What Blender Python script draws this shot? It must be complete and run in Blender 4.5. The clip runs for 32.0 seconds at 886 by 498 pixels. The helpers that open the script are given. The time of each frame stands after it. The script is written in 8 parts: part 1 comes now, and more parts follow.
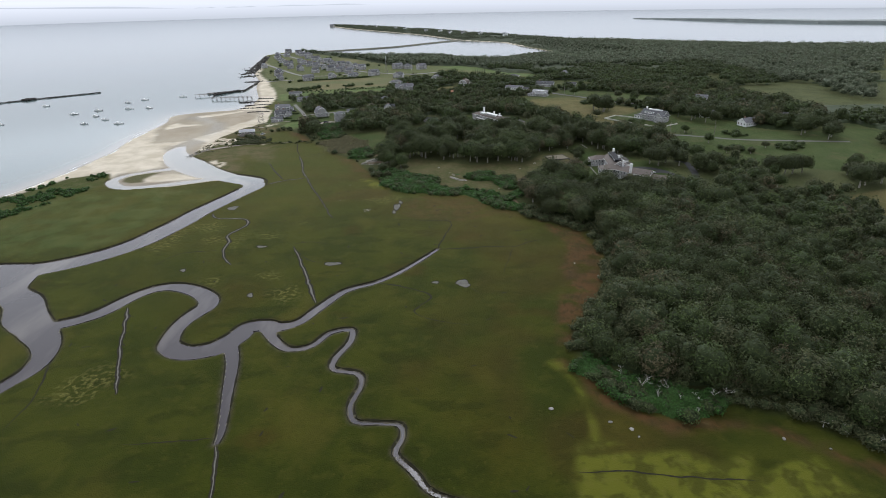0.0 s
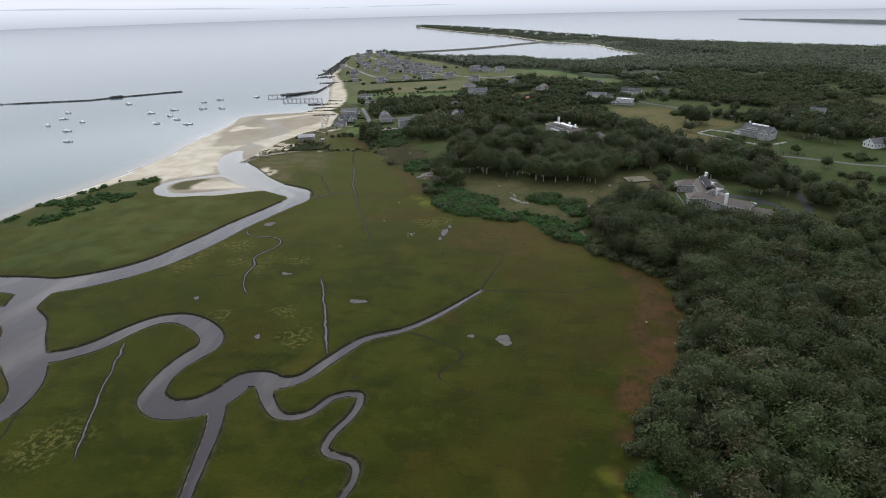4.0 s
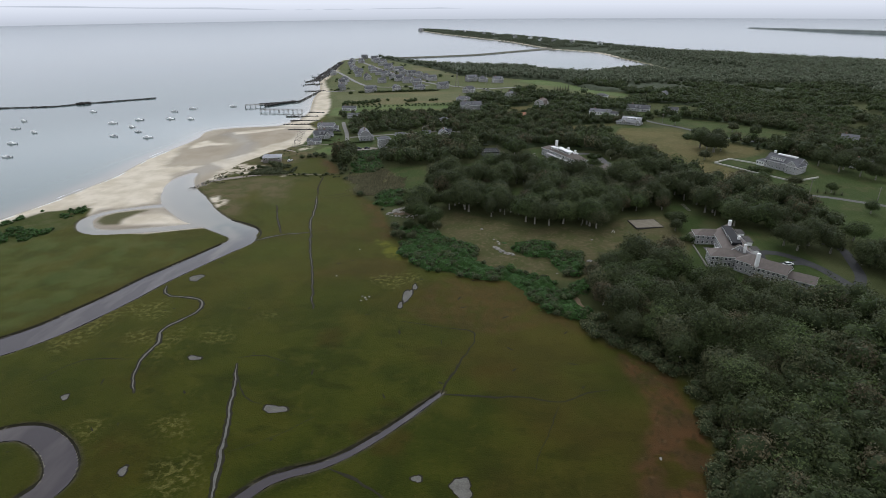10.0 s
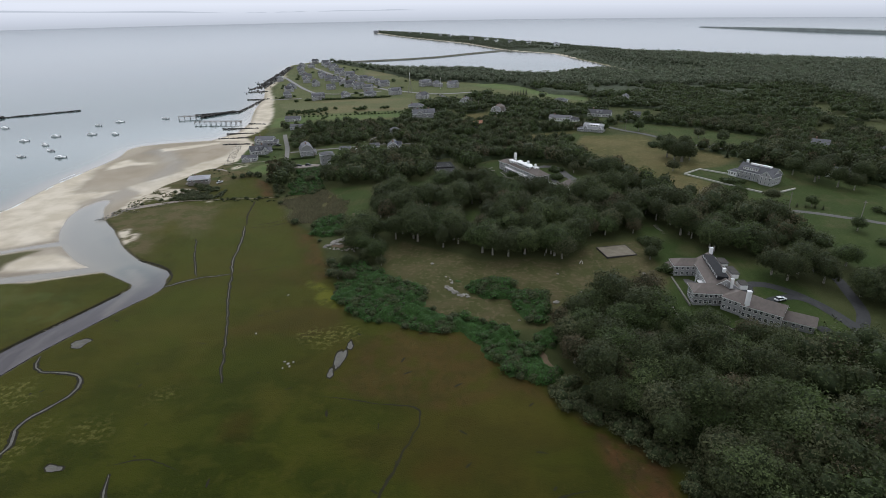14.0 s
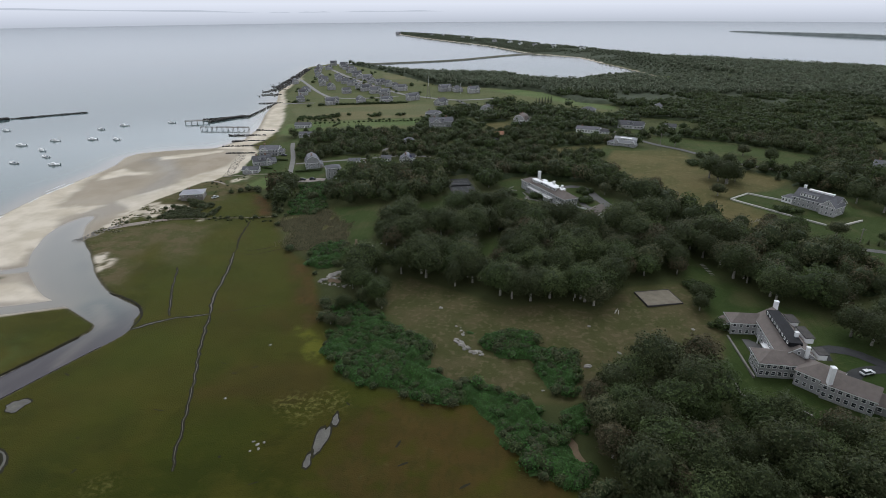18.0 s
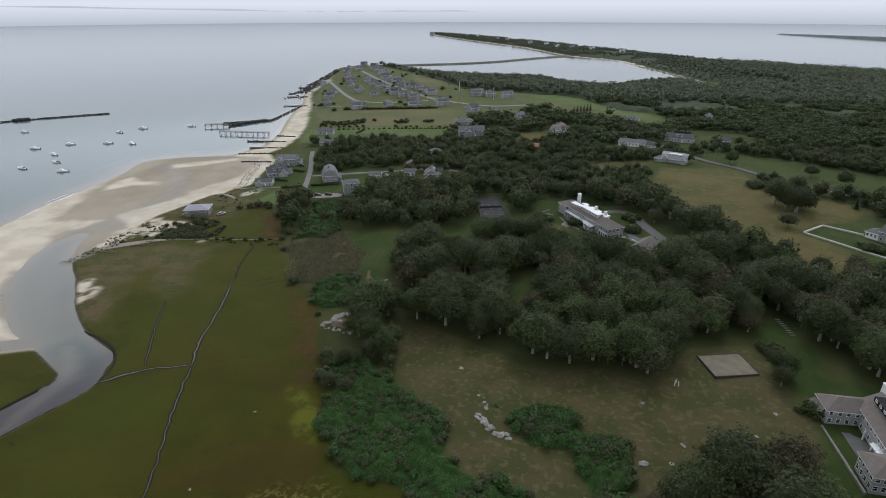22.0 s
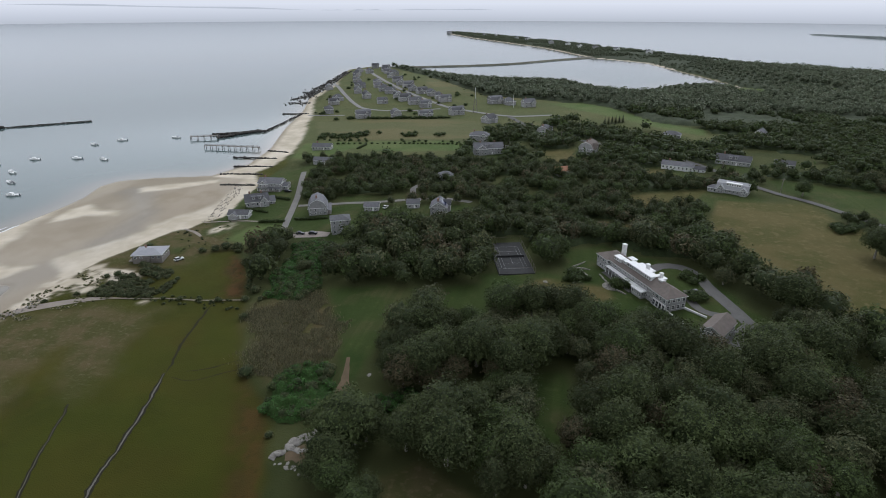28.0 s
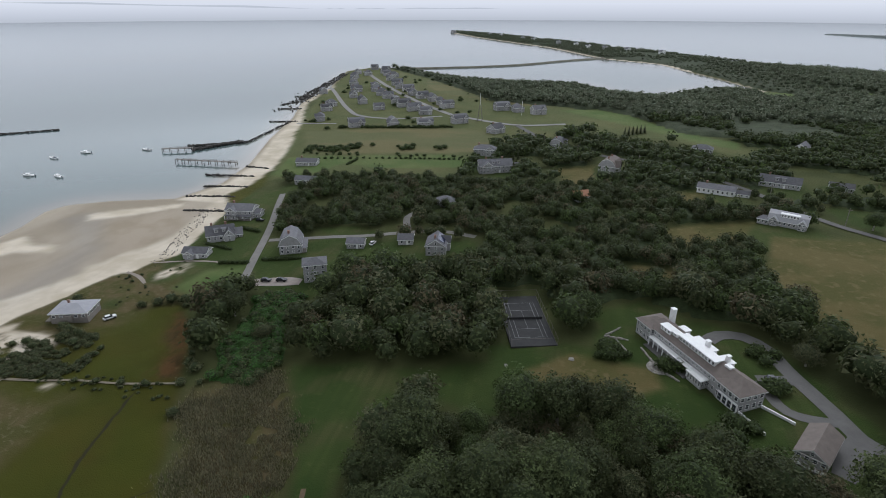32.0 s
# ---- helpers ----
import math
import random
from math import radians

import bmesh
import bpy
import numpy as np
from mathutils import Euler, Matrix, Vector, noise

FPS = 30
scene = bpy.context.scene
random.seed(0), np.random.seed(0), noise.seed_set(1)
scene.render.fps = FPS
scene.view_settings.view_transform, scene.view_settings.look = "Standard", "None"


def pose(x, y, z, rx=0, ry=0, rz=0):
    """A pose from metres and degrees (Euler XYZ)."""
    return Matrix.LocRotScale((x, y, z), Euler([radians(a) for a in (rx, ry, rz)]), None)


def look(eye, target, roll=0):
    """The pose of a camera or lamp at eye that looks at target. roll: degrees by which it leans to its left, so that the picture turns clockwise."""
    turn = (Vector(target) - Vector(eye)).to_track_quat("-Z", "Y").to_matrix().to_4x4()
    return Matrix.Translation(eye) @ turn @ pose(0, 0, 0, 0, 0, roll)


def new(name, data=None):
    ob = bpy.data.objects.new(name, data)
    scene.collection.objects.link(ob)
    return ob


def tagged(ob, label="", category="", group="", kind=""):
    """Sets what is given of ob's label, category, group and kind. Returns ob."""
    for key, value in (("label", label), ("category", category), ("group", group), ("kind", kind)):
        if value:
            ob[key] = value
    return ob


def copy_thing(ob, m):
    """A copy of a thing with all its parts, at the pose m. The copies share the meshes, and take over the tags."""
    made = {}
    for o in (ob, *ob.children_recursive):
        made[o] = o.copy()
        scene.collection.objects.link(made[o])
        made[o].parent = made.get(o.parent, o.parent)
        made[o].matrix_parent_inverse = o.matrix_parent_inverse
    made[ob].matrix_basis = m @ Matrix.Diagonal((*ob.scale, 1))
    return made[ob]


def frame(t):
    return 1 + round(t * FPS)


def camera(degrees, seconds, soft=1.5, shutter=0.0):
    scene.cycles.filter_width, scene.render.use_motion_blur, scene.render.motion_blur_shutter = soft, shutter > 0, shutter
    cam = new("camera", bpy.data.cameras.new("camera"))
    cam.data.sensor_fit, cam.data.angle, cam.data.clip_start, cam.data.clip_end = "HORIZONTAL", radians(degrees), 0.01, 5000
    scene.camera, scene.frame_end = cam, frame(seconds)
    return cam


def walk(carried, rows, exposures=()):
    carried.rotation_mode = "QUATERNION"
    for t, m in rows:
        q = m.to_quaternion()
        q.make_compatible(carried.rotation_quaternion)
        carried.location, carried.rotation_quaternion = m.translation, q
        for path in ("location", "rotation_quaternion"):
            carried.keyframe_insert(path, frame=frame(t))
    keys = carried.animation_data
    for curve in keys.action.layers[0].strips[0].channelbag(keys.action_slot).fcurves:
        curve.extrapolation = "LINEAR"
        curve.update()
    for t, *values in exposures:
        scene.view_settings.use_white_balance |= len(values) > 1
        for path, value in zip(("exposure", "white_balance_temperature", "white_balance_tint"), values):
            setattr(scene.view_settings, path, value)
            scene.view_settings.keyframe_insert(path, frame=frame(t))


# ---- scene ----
cam = camera(76.0, 32.0, soft=0.65)
PATH = [  # seconds, x, y, z, heading, tilt, lean
    (0, -2.15, 0.17, 109.22, -0.15, -23.87, -1.18),
    (0.5, 0.72, 5.89, 108.41, 1.59, -23.90, -1.83),
    (1, 3.00, 11.63, 107.89, 2.93, -23.88, -2.05),
    (1.5, 4.87, 17.13, 107.56, 5.66, -23.85, -2.23),
    (2, 6.27, 22.34, 107.35, 6.61, -23.73, -2.02),
    (2.5, 7.61, 27.53, 107.27, 7.31, -23.70, -1.97),
    (3, 8.74, 32.70, 107.32, 7.86, -23.68, -1.85),
    (3.5, 9.70, 37.95, 107.55, 8.21, -23.65, -1.61),
    (5.5, 13.56, 58.46, 109.55, 8.38, -23.67, -0.98),
    (6, 14.53, 63.59, 110.04, 8.41, -23.61, -0.82),
    (6.5, 15.52, 69.53, 109.90, 8.63, -23.64, -1.13),
    (7, 16.35, 75.25, 109.66, 8.74, -23.60, -1.18),
    (7.5, 16.73, 80.70, 109.65, 8.75, -23.60, -1.16),
    (8, 17.05, 85.88, 109.65, 8.66, -23.53, -0.95),
    (8.5, 17.22, 91.21, 109.75, 8.59, -23.52, -0.78),
    (9, 17.59, 96.39, 109.87, 8.64, -23.48, -0.76),
    (9.5, 17.75, 101.46, 109.87, 8.60, -23.45, -0.61),
    (10, 18.22, 106.63, 109.80, 8.62, -23.39, -0.49),
    (10.5, 18.72, 112.23, 109.73, 8.65, -23.41, -0.53),
    (11, 19.23, 117.84, 109.65, 8.76, -23.36, -0.57),
    (11.5, 19.74, 123.45, 109.58, 8.78, -23.38, -0.61),
    (12, 20.25, 129.05, 109.51, 8.80, -23.32, -0.66),
    (12.5, 20.75, 134.66, 109.43, 6.15, -23.35, -0.70),
    (13, 20.81, 139.60, 109.50, 4.96, -23.35, -0.80),
    (13.5, 21.24, 144.89, 109.38, 4.85, -23.30, -0.93),
    (14, 21.46, 149.94, 109.34, 4.79, -23.30, -0.90),
    (14.5, 21.54, 154.82, 109.33, 5.78, -23.25, -0.78),
    (16.5, 21.51, 175.45, 109.20, 6.41, -23.21, -0.56),
    (17, 21.54, 180.45, 109.25, 6.62, -23.19, -0.46),
    (17.5, 21.10, 185.10, 109.22, 6.73, -23.15, -0.39),
    (18, 20.96, 189.93, 109.29, 6.84, -23.16, -0.42),
    (18.5, 20.77, 194.78, 109.31, 6.88, -23.17, -0.32),
    (19, 20.54, 199.65, 109.36, 7.08, -23.17, -0.33),
    (19.5, 20.24, 204.35, 109.39, 7.09, -23.18, -0.30),
    (20, 19.94, 209.07, 109.41, 7.14, -23.16, -0.31),
    (20.5, 19.40, 214.02, 109.53, 8.07, -23.20, -0.18),
    (21, 18.96, 219.05, 109.55, 8.96, -23.13, -0.16),
    (21.5, 18.53, 224.09, 109.56, 9.42, -23.14, -0.14),
    (22, 18.09, 229.12, 109.57, 10.04, -23.15, -0.12),
    (22.5, 17.65, 234.16, 109.58, 10.50, -23.16, -0.10),
    (23, 17.22, 239.20, 109.60, 10.78, -23.17, -0.09),
    (23.5, 16.22, 244.37, 109.54, 10.89, -23.19, -0.02),
    (24, 15.22, 249.55, 109.48, 11.06, -23.20, 0.05),
    (24.5, 14.21, 254.73, 109.42, 11.15, -23.13, 0.12),
    (25, 13.21, 259.90, 109.36, 11.10, -23.11, 0.19),
    (25.5, 12.62, 266.36, 109.41, 11.25, -23.18, 0.14),
    (27.5, 10.27, 292.20, 109.57, 11.68, -23.29, -0.08),
    (28, 9.21, 298.32, 109.51, 11.72, -23.28, -0.01),
    (28.5, 8.31, 304.93, 109.30, 11.78, -23.27, 0.00),
    (29, 7.30, 311.80, 109.02, 11.86, -23.30, -0.07),
    (29.5, 6.03, 318.72, 108.64, 11.97, -23.31, 0.05),
    (30, 4.48, 325.99, 108.35, 12.00, -23.32, 0.07),
    (30.5, 3.96, 333.35, 108.15, 12.17, -23.31, 0.03),
    (31, 2.89, 341.02, 108.12, 12.29, -23.34, -0.03),
    (31.5, 1.58, 348.44, 108.13, 12.28, -23.38, -0.12),
    (32, -0.06, 355.52, 108.13, 12.14, -23.37, 0.02),
]

walk(cam, [(t, pose(x, y, z, 90 + tilt, 0, heading) @ pose(0, 0, 0, 0, 0, lean)) for t, x, y, z, heading, tilt, lean in PATH],
     exposures=[(0.0, 0.38, 6160, 10), (4.0, 0.30, 6160, 10), (9.0, 0.20, 6140, 10), (14.0, 0.14, 6120, 10), (21.0, 0.07, 6100, 10), (32.0, 0.06, 6080, 10)])

# ---- light ----
SUN_HEIGHT, SUN_TURN = radians(48), radians(8)
world = bpy.data.worlds.new("overcast_sky")
world.use_nodes = True
scene.world = world
wn, wl = world.node_tree.nodes, world.node_tree.links
sky = wn.new("ShaderNodeTexSky")
sky.sky_type, sky.sun_disc = "NISHITA", False
sky.sun_elevation, sky.sun_rotation = SUN_HEIGHT, SUN_TURN
sky.air_density, sky.dust_density, sky.ozone_density = 1.0, 1.5, 1.0
grey = wn.new("ShaderNodeHueSaturation")
grey.inputs["Saturation"].default_value = 0.0
cloud = wn.new("ShaderNodeMix")
cloud.data_type, cloud.blend_type = "RGBA", "MULTIPLY"
cloud.inputs[0].default_value, cloud.inputs[7].default_value = 1.0, (0.97, 1.0, 1.05, 1)
wl.new(sky.outputs[0], grey.inputs["Color"])
wl.new(grey.outputs[0], cloud.inputs[6])
wl.new(cloud.outputs[2], wn["Background"].inputs["Color"])
wn["Background"].inputs["Strength"].default_value = 0.185
sun = new("sun", bpy.data.lights.new("sun", "SUN"))
sun.data.energy, sun.data.angle, sun.data.color = 0.5, radians(20), (1.0, 0.98, 0.95)
sun.matrix_world = look((0, 0, 300), (-300 * math.sin(SUN_TURN) / math.tan(SUN_HEIGHT), -300 * math.cos(SUN_TURN) / math.tan(SUN_HEIGHT), 0))

# ---- materials ----


def material(name, base, rough=0.85, metal=0.0, vary=0.25, scale=1.0, bump=0.15, fine=6.0, isle=0.0, obj=0.0, tint=None, leaf=0.0):
    """A surface with mottling at two sizes, fine relief and, where asked, a change from piece to piece."""
    m = bpy.data.materials.new(name)
    m.use_nodes = True
    n, l = m.node_tree.nodes, m.node_tree.links
    b = n["Principled BSDF"]
    b.inputs["Roughness"].default_value, b.inputs["Metallic"].default_value = rough, metal
    b.inputs["Specular IOR Level"].default_value = 0.5 if rough < 0.65 else 0.15
    co = n.new("ShaderNodeTexCoord")
    n1, n2 = n.new("ShaderNodeTexNoise"), n.new("ShaderNodeTexNoise")
    n1.inputs["Scale"].default_value, n2.inputs["Scale"].default_value = scale, scale * fine
    n1.inputs["Detail"].default_value, n2.inputs["Detail"].default_value = 4, 5
    geo = n.new("ShaderNodeNewGeometry")
    for x in (n1, n2):
        l.new(geo.outputs["Position"], x.inputs["Vector"])
    mix = n.new("ShaderNodeMix")
    mix.data_type = "RGBA"
    dark = tuple(c * (1 - vary) for c in base)
    light = tuple(min(1, c * (1 + vary)) for c in (tint or base))
    mix.inputs[6].default_value, mix.inputs[7].default_value = (*dark, 1), (*light, 1)
    add = n.new("ShaderNodeMath")
    add.operation = "MULTIPLY_ADD"
    add.inputs[1].default_value = 0.5
    half = n.new("ShaderNodeMath")
    half.operation = "MULTIPLY"
    half.inputs[1].default_value = 0.5
    l.new(n2.outputs["Fac"], half.inputs[0])
    l.new(n1.outputs["Fac"], add.inputs[0])
    l.new(half.outputs[0], add.inputs[2])
    ramp = n.new("ShaderNodeMapRange")
    ramp.inputs[1].default_value, ramp.inputs[2].default_value = 0.3, 0.7
    l.new(add.outputs[0], ramp.inputs[0])
    l.new(ramp.outputs[0], mix.inputs[0])
    out = mix.outputs[2]
    if isle or obj:
        src = geo.outputs["Random Per Island"]
        if obj:
            src = n.new("ShaderNodeObjectInfo").outputs["Random"]
        mr = n.new("ShaderNodeMapRange")
        mr.inputs[3].default_value, mr.inputs[4].default_value = 1 - (isle or obj), 1 + (isle or obj)
        l.new(src, mr.inputs[0])
        hs = n.new("ShaderNodeHueSaturation")
        l.new(mr.outputs[0], hs.inputs["Value"])
        l.new(out, hs.inputs["Color"])
        out = hs.outputs[0]
    l.new(out, b.inputs["Base Color"])
    if leaf:
        # leaves are thin and waxy: light comes through, and the sky gleams on them at a low angle
        b.inputs["Specular IOR Level"].default_value = 0.12
        b.inputs["Sheen Weight"].default_value, b.inputs["Sheen Roughness"].default_value, b.inputs["Sheen Tint"].default_value = leaf, 0.5, (0.74, 0.80, 0.58, 1)
        thin, both = n.new("ShaderNodeBsdfTranslucent"), n.new("ShaderNodeMixShader")
        both.inputs[0].default_value = 0.28
        l.new(out, thin.inputs["Color"])
        l.new(b.outputs[0], both.inputs[1])
        l.new(thin.outputs[0], both.inputs[2])
        l.new(both.outputs[0], n["Material Output"].inputs["Surface"])
    if bump:
        bp = n.new("ShaderNodeBump")
        bp.inputs["Strength"].default_value, bp.inputs["Distance"].default_value = bump, 0.1
        l.new(n2.outputs["Fac"], bp.inputs["Height"])
        l.new(bp.outputs[0], b.inputs["Normal"])
    return m


def leafy(name, base, sheen=0.05, isle=0.34, scale=0.07):
    return material(name, base, 0.62, vary=0.40, scale=scale, fine=14, isle=isle, bump=0, leaf=sheen)


LEAF = [leafy("leaf_oak", (0.059, 0.073, 0.028)), leafy("leaf_maple", (0.060, 0.083, 0.027)), leafy("leaf_grey", (0.082, 0.088, 0.042)), leafy("leaf_dark", (0.051, 0.060, 0.024)),
        leafy("leaf_pale", (0.078, 0.100, 0.036)), leafy("leaf_brownish", (0.088, 0.076, 0.041))]
# distant leaves: haze put into their colour, paler and greyer, and more sheen
HAZED_LEAF = [leafy("hazed_leaf", (0.118, 0.138, 0.088), 0.22, 0.14, 0.03), leafy("hazed_leaf_pale", (0.136, 0.148, 0.098), 0.22, 0.14, 0.03)]
# darker leaf colour: the shade inside crowns and shrubs is put into it
LEAF_CORE = material("shaded_foliage", (0.034, 0.047, 0.018), 0.8, vary=0.5, scale=0.5, fine=5, bump=1.0)
# far crown insides and canopy, their colour lifted and blued for haze
HAZED_CANOPY = material("hazed_canopy", (0.066, 0.080, 0.047), 0.9, vary=0.5, scale=0.12, fine=8, bump=1.0, leaf=0.04)
BARK = material("bark", (0.27, 0.25, 0.22), 0.95, vary=0.35, scale=1.5, bump=0.4)
BARE_WOOD = material("bleached_wood", (0.38, 0.36, 0.33), 0.9, vary=0.25, scale=2)
SHRUB = leafy("shrub_leaf", (0.050, 0.116, 0.026), 0.08, 0.36, 0.25)
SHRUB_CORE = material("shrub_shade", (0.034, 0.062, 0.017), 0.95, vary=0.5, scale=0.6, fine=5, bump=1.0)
SHINGLE_WALL = material("weathered_shingle", (0.345, 0.340, 0.338), 0.9, vary=0.25, scale=0.8, fine=12, obj=0.18)
SHINGLE_ROOF = material("roof_shingle", (0.135, 0.134, 0.142), 0.9, vary=0.25, scale=0.7, fine=12, obj=0.28)
BROWN_ROOF = material("brown_roof", (0.17, 0.145, 0.13), 0.9, vary=0.2, scale=0.7, fine=12)
WHITE = material("white_paint", (0.78, 0.78, 0.77), 0.6, vary=0.06, scale=1, bump=0.03)
WHITE_ROOF = material("white_metal_roof", (0.74, 0.74, 0.73), 0.5, vary=0.07, scale=0.6, bump=0.03)
GLASS = material("window_glass", (0.03, 0.035, 0.04), 0.08, vary=0.3, scale=0.5, bump=0)
BRICK = material("chimney_brick", (0.24, 0.15, 0.12), 0.9, vary=0.25, scale=3)
RED = material("faded_red", (0.36, 0.19, 0.12), 0.8, vary=0.2, scale=1)
STONE = material("pale_boulder", (0.255, 0.238, 0.215), 0.9, vary=0.25, scale=0.6, fine=8, obj=0.2)
DARK_STONE = material("dark_rock", (0.07, 0.065, 0.06), 0.9, vary=0.35, scale=0.6, fine=8)
PIER_WOOD = material("grey_timber", (0.22, 0.20, 0.18), 0.9, vary=0.25, scale=1.5)
ASPHALT = material("asphalt_court", (0.050, 0.050, 0.050), 0.9, vary=0.3, scale=0.3, fine=10)
DRIVE = material("driveway", (0.13, 0.125, 0.12), 0.95, vary=0.18, scale=0.3, fine=12)
PALE_ROAD = material("sandy_road", (0.20, 0.19, 0.175), 0.95, vary=0.2, scale=0.3, fine=10)
VILLAGE_ROAD = material("village_road", (0.25, 0.24, 0.23), 0.95, vary=0.15, scale=0.2, fine=10)
FOAM = material("surf_foam", (0.75, 0.76, 0.76), 0.8, vary=0.1, scale=0.5)
DIRT = material("bare_dirt", (0.13, 0.095, 0.06), 0.95, vary=0.25, scale=0.4, fine=8)
GRAVEL = material("parking_gravel", (0.30, 0.26, 0.235), 0.95, vary=0.2, scale=0.4, fine=10)
SAND_PAD = material("arena_sand", (0.27, 0.232, 0.198), 0.95, vary=0.15, scale=0.4, fine=8)
LINE = material("court_line", (0.36, 0.36, 0.36), 0.8, vary=0.15, scale=1)
HULL = material("boat_hull", (0.84, 0.84, 0.82), 0.35, vary=0.06, scale=1, bump=0)
HULL_DARK = material("dark_hull", (0.05, 0.06, 0.08), 0.35, vary=0.1, scale=1, bump=0)
CAR_DARK = material("dark_car_paint", (0.015, 0.016, 0.018), 0.25, vary=0.1, scale=1, bump=0)
CAR_WHITE = material("white_car_paint", (0.7, 0.7, 0.7), 0.3, vary=0.05, scale=1, bump=0)
RUBBER = material("tyre_rubber", (0.02, 0.02, 0.02), 0.9, vary=0.1, scale=2)
SOLAR = material("solar_panel", (0.012, 0.018, 0.06), 0.2, vary=0.2, scale=1, bump=0)
TRACK = material("worn_track", (0.19, 0.165, 0.12), 0.95, vary=0.3, scale=0.5, fine=8)
DITCH = material("ditch_water", (0.125, 0.118, 0.102), 0.85, vary=0.35, scale=0.4, fine=6)
MUD_BANK = material("peat_bank", (0.024, 0.022, 0.012), 0.9, vary=0.3, scale=0.6, fine=6)

# ---- where the houses stand: x, y, turn, length, depth, eaves, roof, rise, label, more ----
HOUSE_ROOM = [(-100, 546, 9), (-97.5, 540, 7), (115, 362, 17), (108, 373, 8), (106, 348, 9), (118, 338, 10), (45, 515, 13), (34, 531, 10), (54, 498, 10), (67, 481, 10), (62, 470, 8), (55, 471, 6), (188, 504, 17), (-174, 508, 12), (107.5, 641, 15), (99, 629, 12), (178, 490, 12)]
HOUSES = []


def house_at(x, y, turn, L, D, H, kind, rise_h, label, **more):
    HOUSE_ROOM.append((x, y, max(L, D) * 0.62))
    if 560 < y < 860:
        # added clearing on the south side, so the house shows over the trees
        HOUSE_ROOM.extend([(x, y - 12, max(L, D) * 0.55), (x - 0.5, y - 22, max(L, D) * 0.42)])
    HOUSES.append((x, y, turn, L, D, H, kind, rise_h, label, more))


house_at(-121, 580, 112, 13, 10, 4.2, "gambrel", 5.0, "grey-shingled gambrel house with white trim and a deck", floors=2, chimneys=1, ell=4.0, porch=True)
house_at(-97.5, 554, 25, 9.5, 8, 7.6, "hip", 1.6, "tall grey-shingled house beside a gravel parking place", floors=3, chimneys=0)
house_at(-53, 588, 97, 11, 9, 4.6, "gable", 3.2, "grey-shingled house with dark blue panels on its roof", floors=2, chimneys=1, cross=0.2)
house_at(-169, 619, 5, 15, 9, 5.2, "gable", 2.6, "grey-shingled beach house on the shore", floors=2, chimneys=1, ell=3.5, cross=-0.25, porch=True)
house_at(-163, 588, 32, 13, 9, 3.6, "gable", 3.6, "grey-shingled beach house with a steep roof", floors=1, chimneys=2, dorm=2, cross=0.3, ell=4.0)
house_at(-162, 567, 10, 11, 7, 2.8, "gable", 1.8, "low grey-shingled cottage beside the beach", floors=1, chimneys=0, cross=-0.2)
house_at(-91.5, 587, 8, 8, 6, 2.7, "gable", 1.8, "small grey garage with a dark roof", floors=1, chimneys=0)
house_at(-69.5, 595, 10, 7, 6, 2.7, "gable", 2.0, "small grey outbuilding on the lawn", floors=1, chimneys=0)
house_at(-62, 651, 10, 10, 9, 3.0, "hip", 2.6, "low house with a pale hipped roof among trees", floors=1, chimneys=0)
house_at(-161, 684, 4, 14, 7, 3.0, "gable", 2.0, "long low dark-roofed cottage behind the trees", floors=1, chimneys=0)
house_at(-180, 727, 6, 15, 8, 2.8, "gable", 2.2, "low grey cottage beside a green lawn", floors=1, chimneys=1)
house_at(-44, 724, 18, 22, 9, 5.0, "gable", 3.6, "large grey house with several white-trimmed gables", floors=2, chimneys=2, ell=7.0, dorm=2, cross=-0.25)
house_at(-57, 768, 5, 16, 9, 5.0, "hip", 2.6, "grey house behind a row of small conifers", floors=2, chimneys=1, cross=0.22)
house_at(-5, 794, 80, 12, 10, 4.6, "gambrel", 4.2, "pale grey gambrel house among trees", floors=2, chimneys=1, cross=0.2)
house_at(31, 737, 70, 14, 11, 4.6, "gambrel", 4.8, "brown-grey gambrel house in a dry meadow", floors=2, chimneys=2, roof="brown", cross=-0.2)
house_at(11, 671, 25, 9, 8, 3.4, "gable", 2.6, "small house with a faded red roof in the wood", floors=1, chimneys=0, roof="red")
house_at(89, 699, -18, 20, 8, 3.2, "gable", 2.2, "white house with a grey roof beside the lane", floors=1, chimneys=1, wall="white", ell=8.0)
house_at(129, 720, -20, 22, 9, 3.2, "gable", 3.4, "long dark-roofed house beside the lane", floors=1, chimneys=1, dorm=2)
house_at(161, 717, -15, 12, 7, 2.8, "gable", 2.2, "small dark grey cottage beside a field", floors=1, chimneys=0)
house_at(173, 818, 60, 13, 8, 3.6, "gable", 3.6, "white-gabled house in front of the wood", floors=2, chimneys=0, wall="white")
house_at(101, 803, -15, 14, 9, 3.2, "hip", 2.4, "low grey house among trees", floors=1, chimneys=0)
house_at(-59, 846, 60, 13, 10, 4.4, "gable", 3.6, "grey-shingled house on the edge of the field", floors=2, chimneys=1, cross=0.2)
house_at(261, 577, -30, 11, 9, 6.0, "gable", 3.2, "tall white house rising above the trees", floors=2, chimneys=1, wall="white")
house_at(241, 512, -30, 16, 8, 3.4, "gable", 2.6, "pale house half hidden by trees", floors=1, chimneys=1, wall="white", ell=5.0)
house_at(256, 474, 20, 13, 9, 3.4, "gable", 3.2, "white house with a grey roof on an open lawn", floors=1, chimneys=1, wall="white", ell=5.0)
house_at(302, 494, -10, 16, 8, 3.2, "gable", 2.6, "low pale house beside the lane", floors=1, chimneys=0)
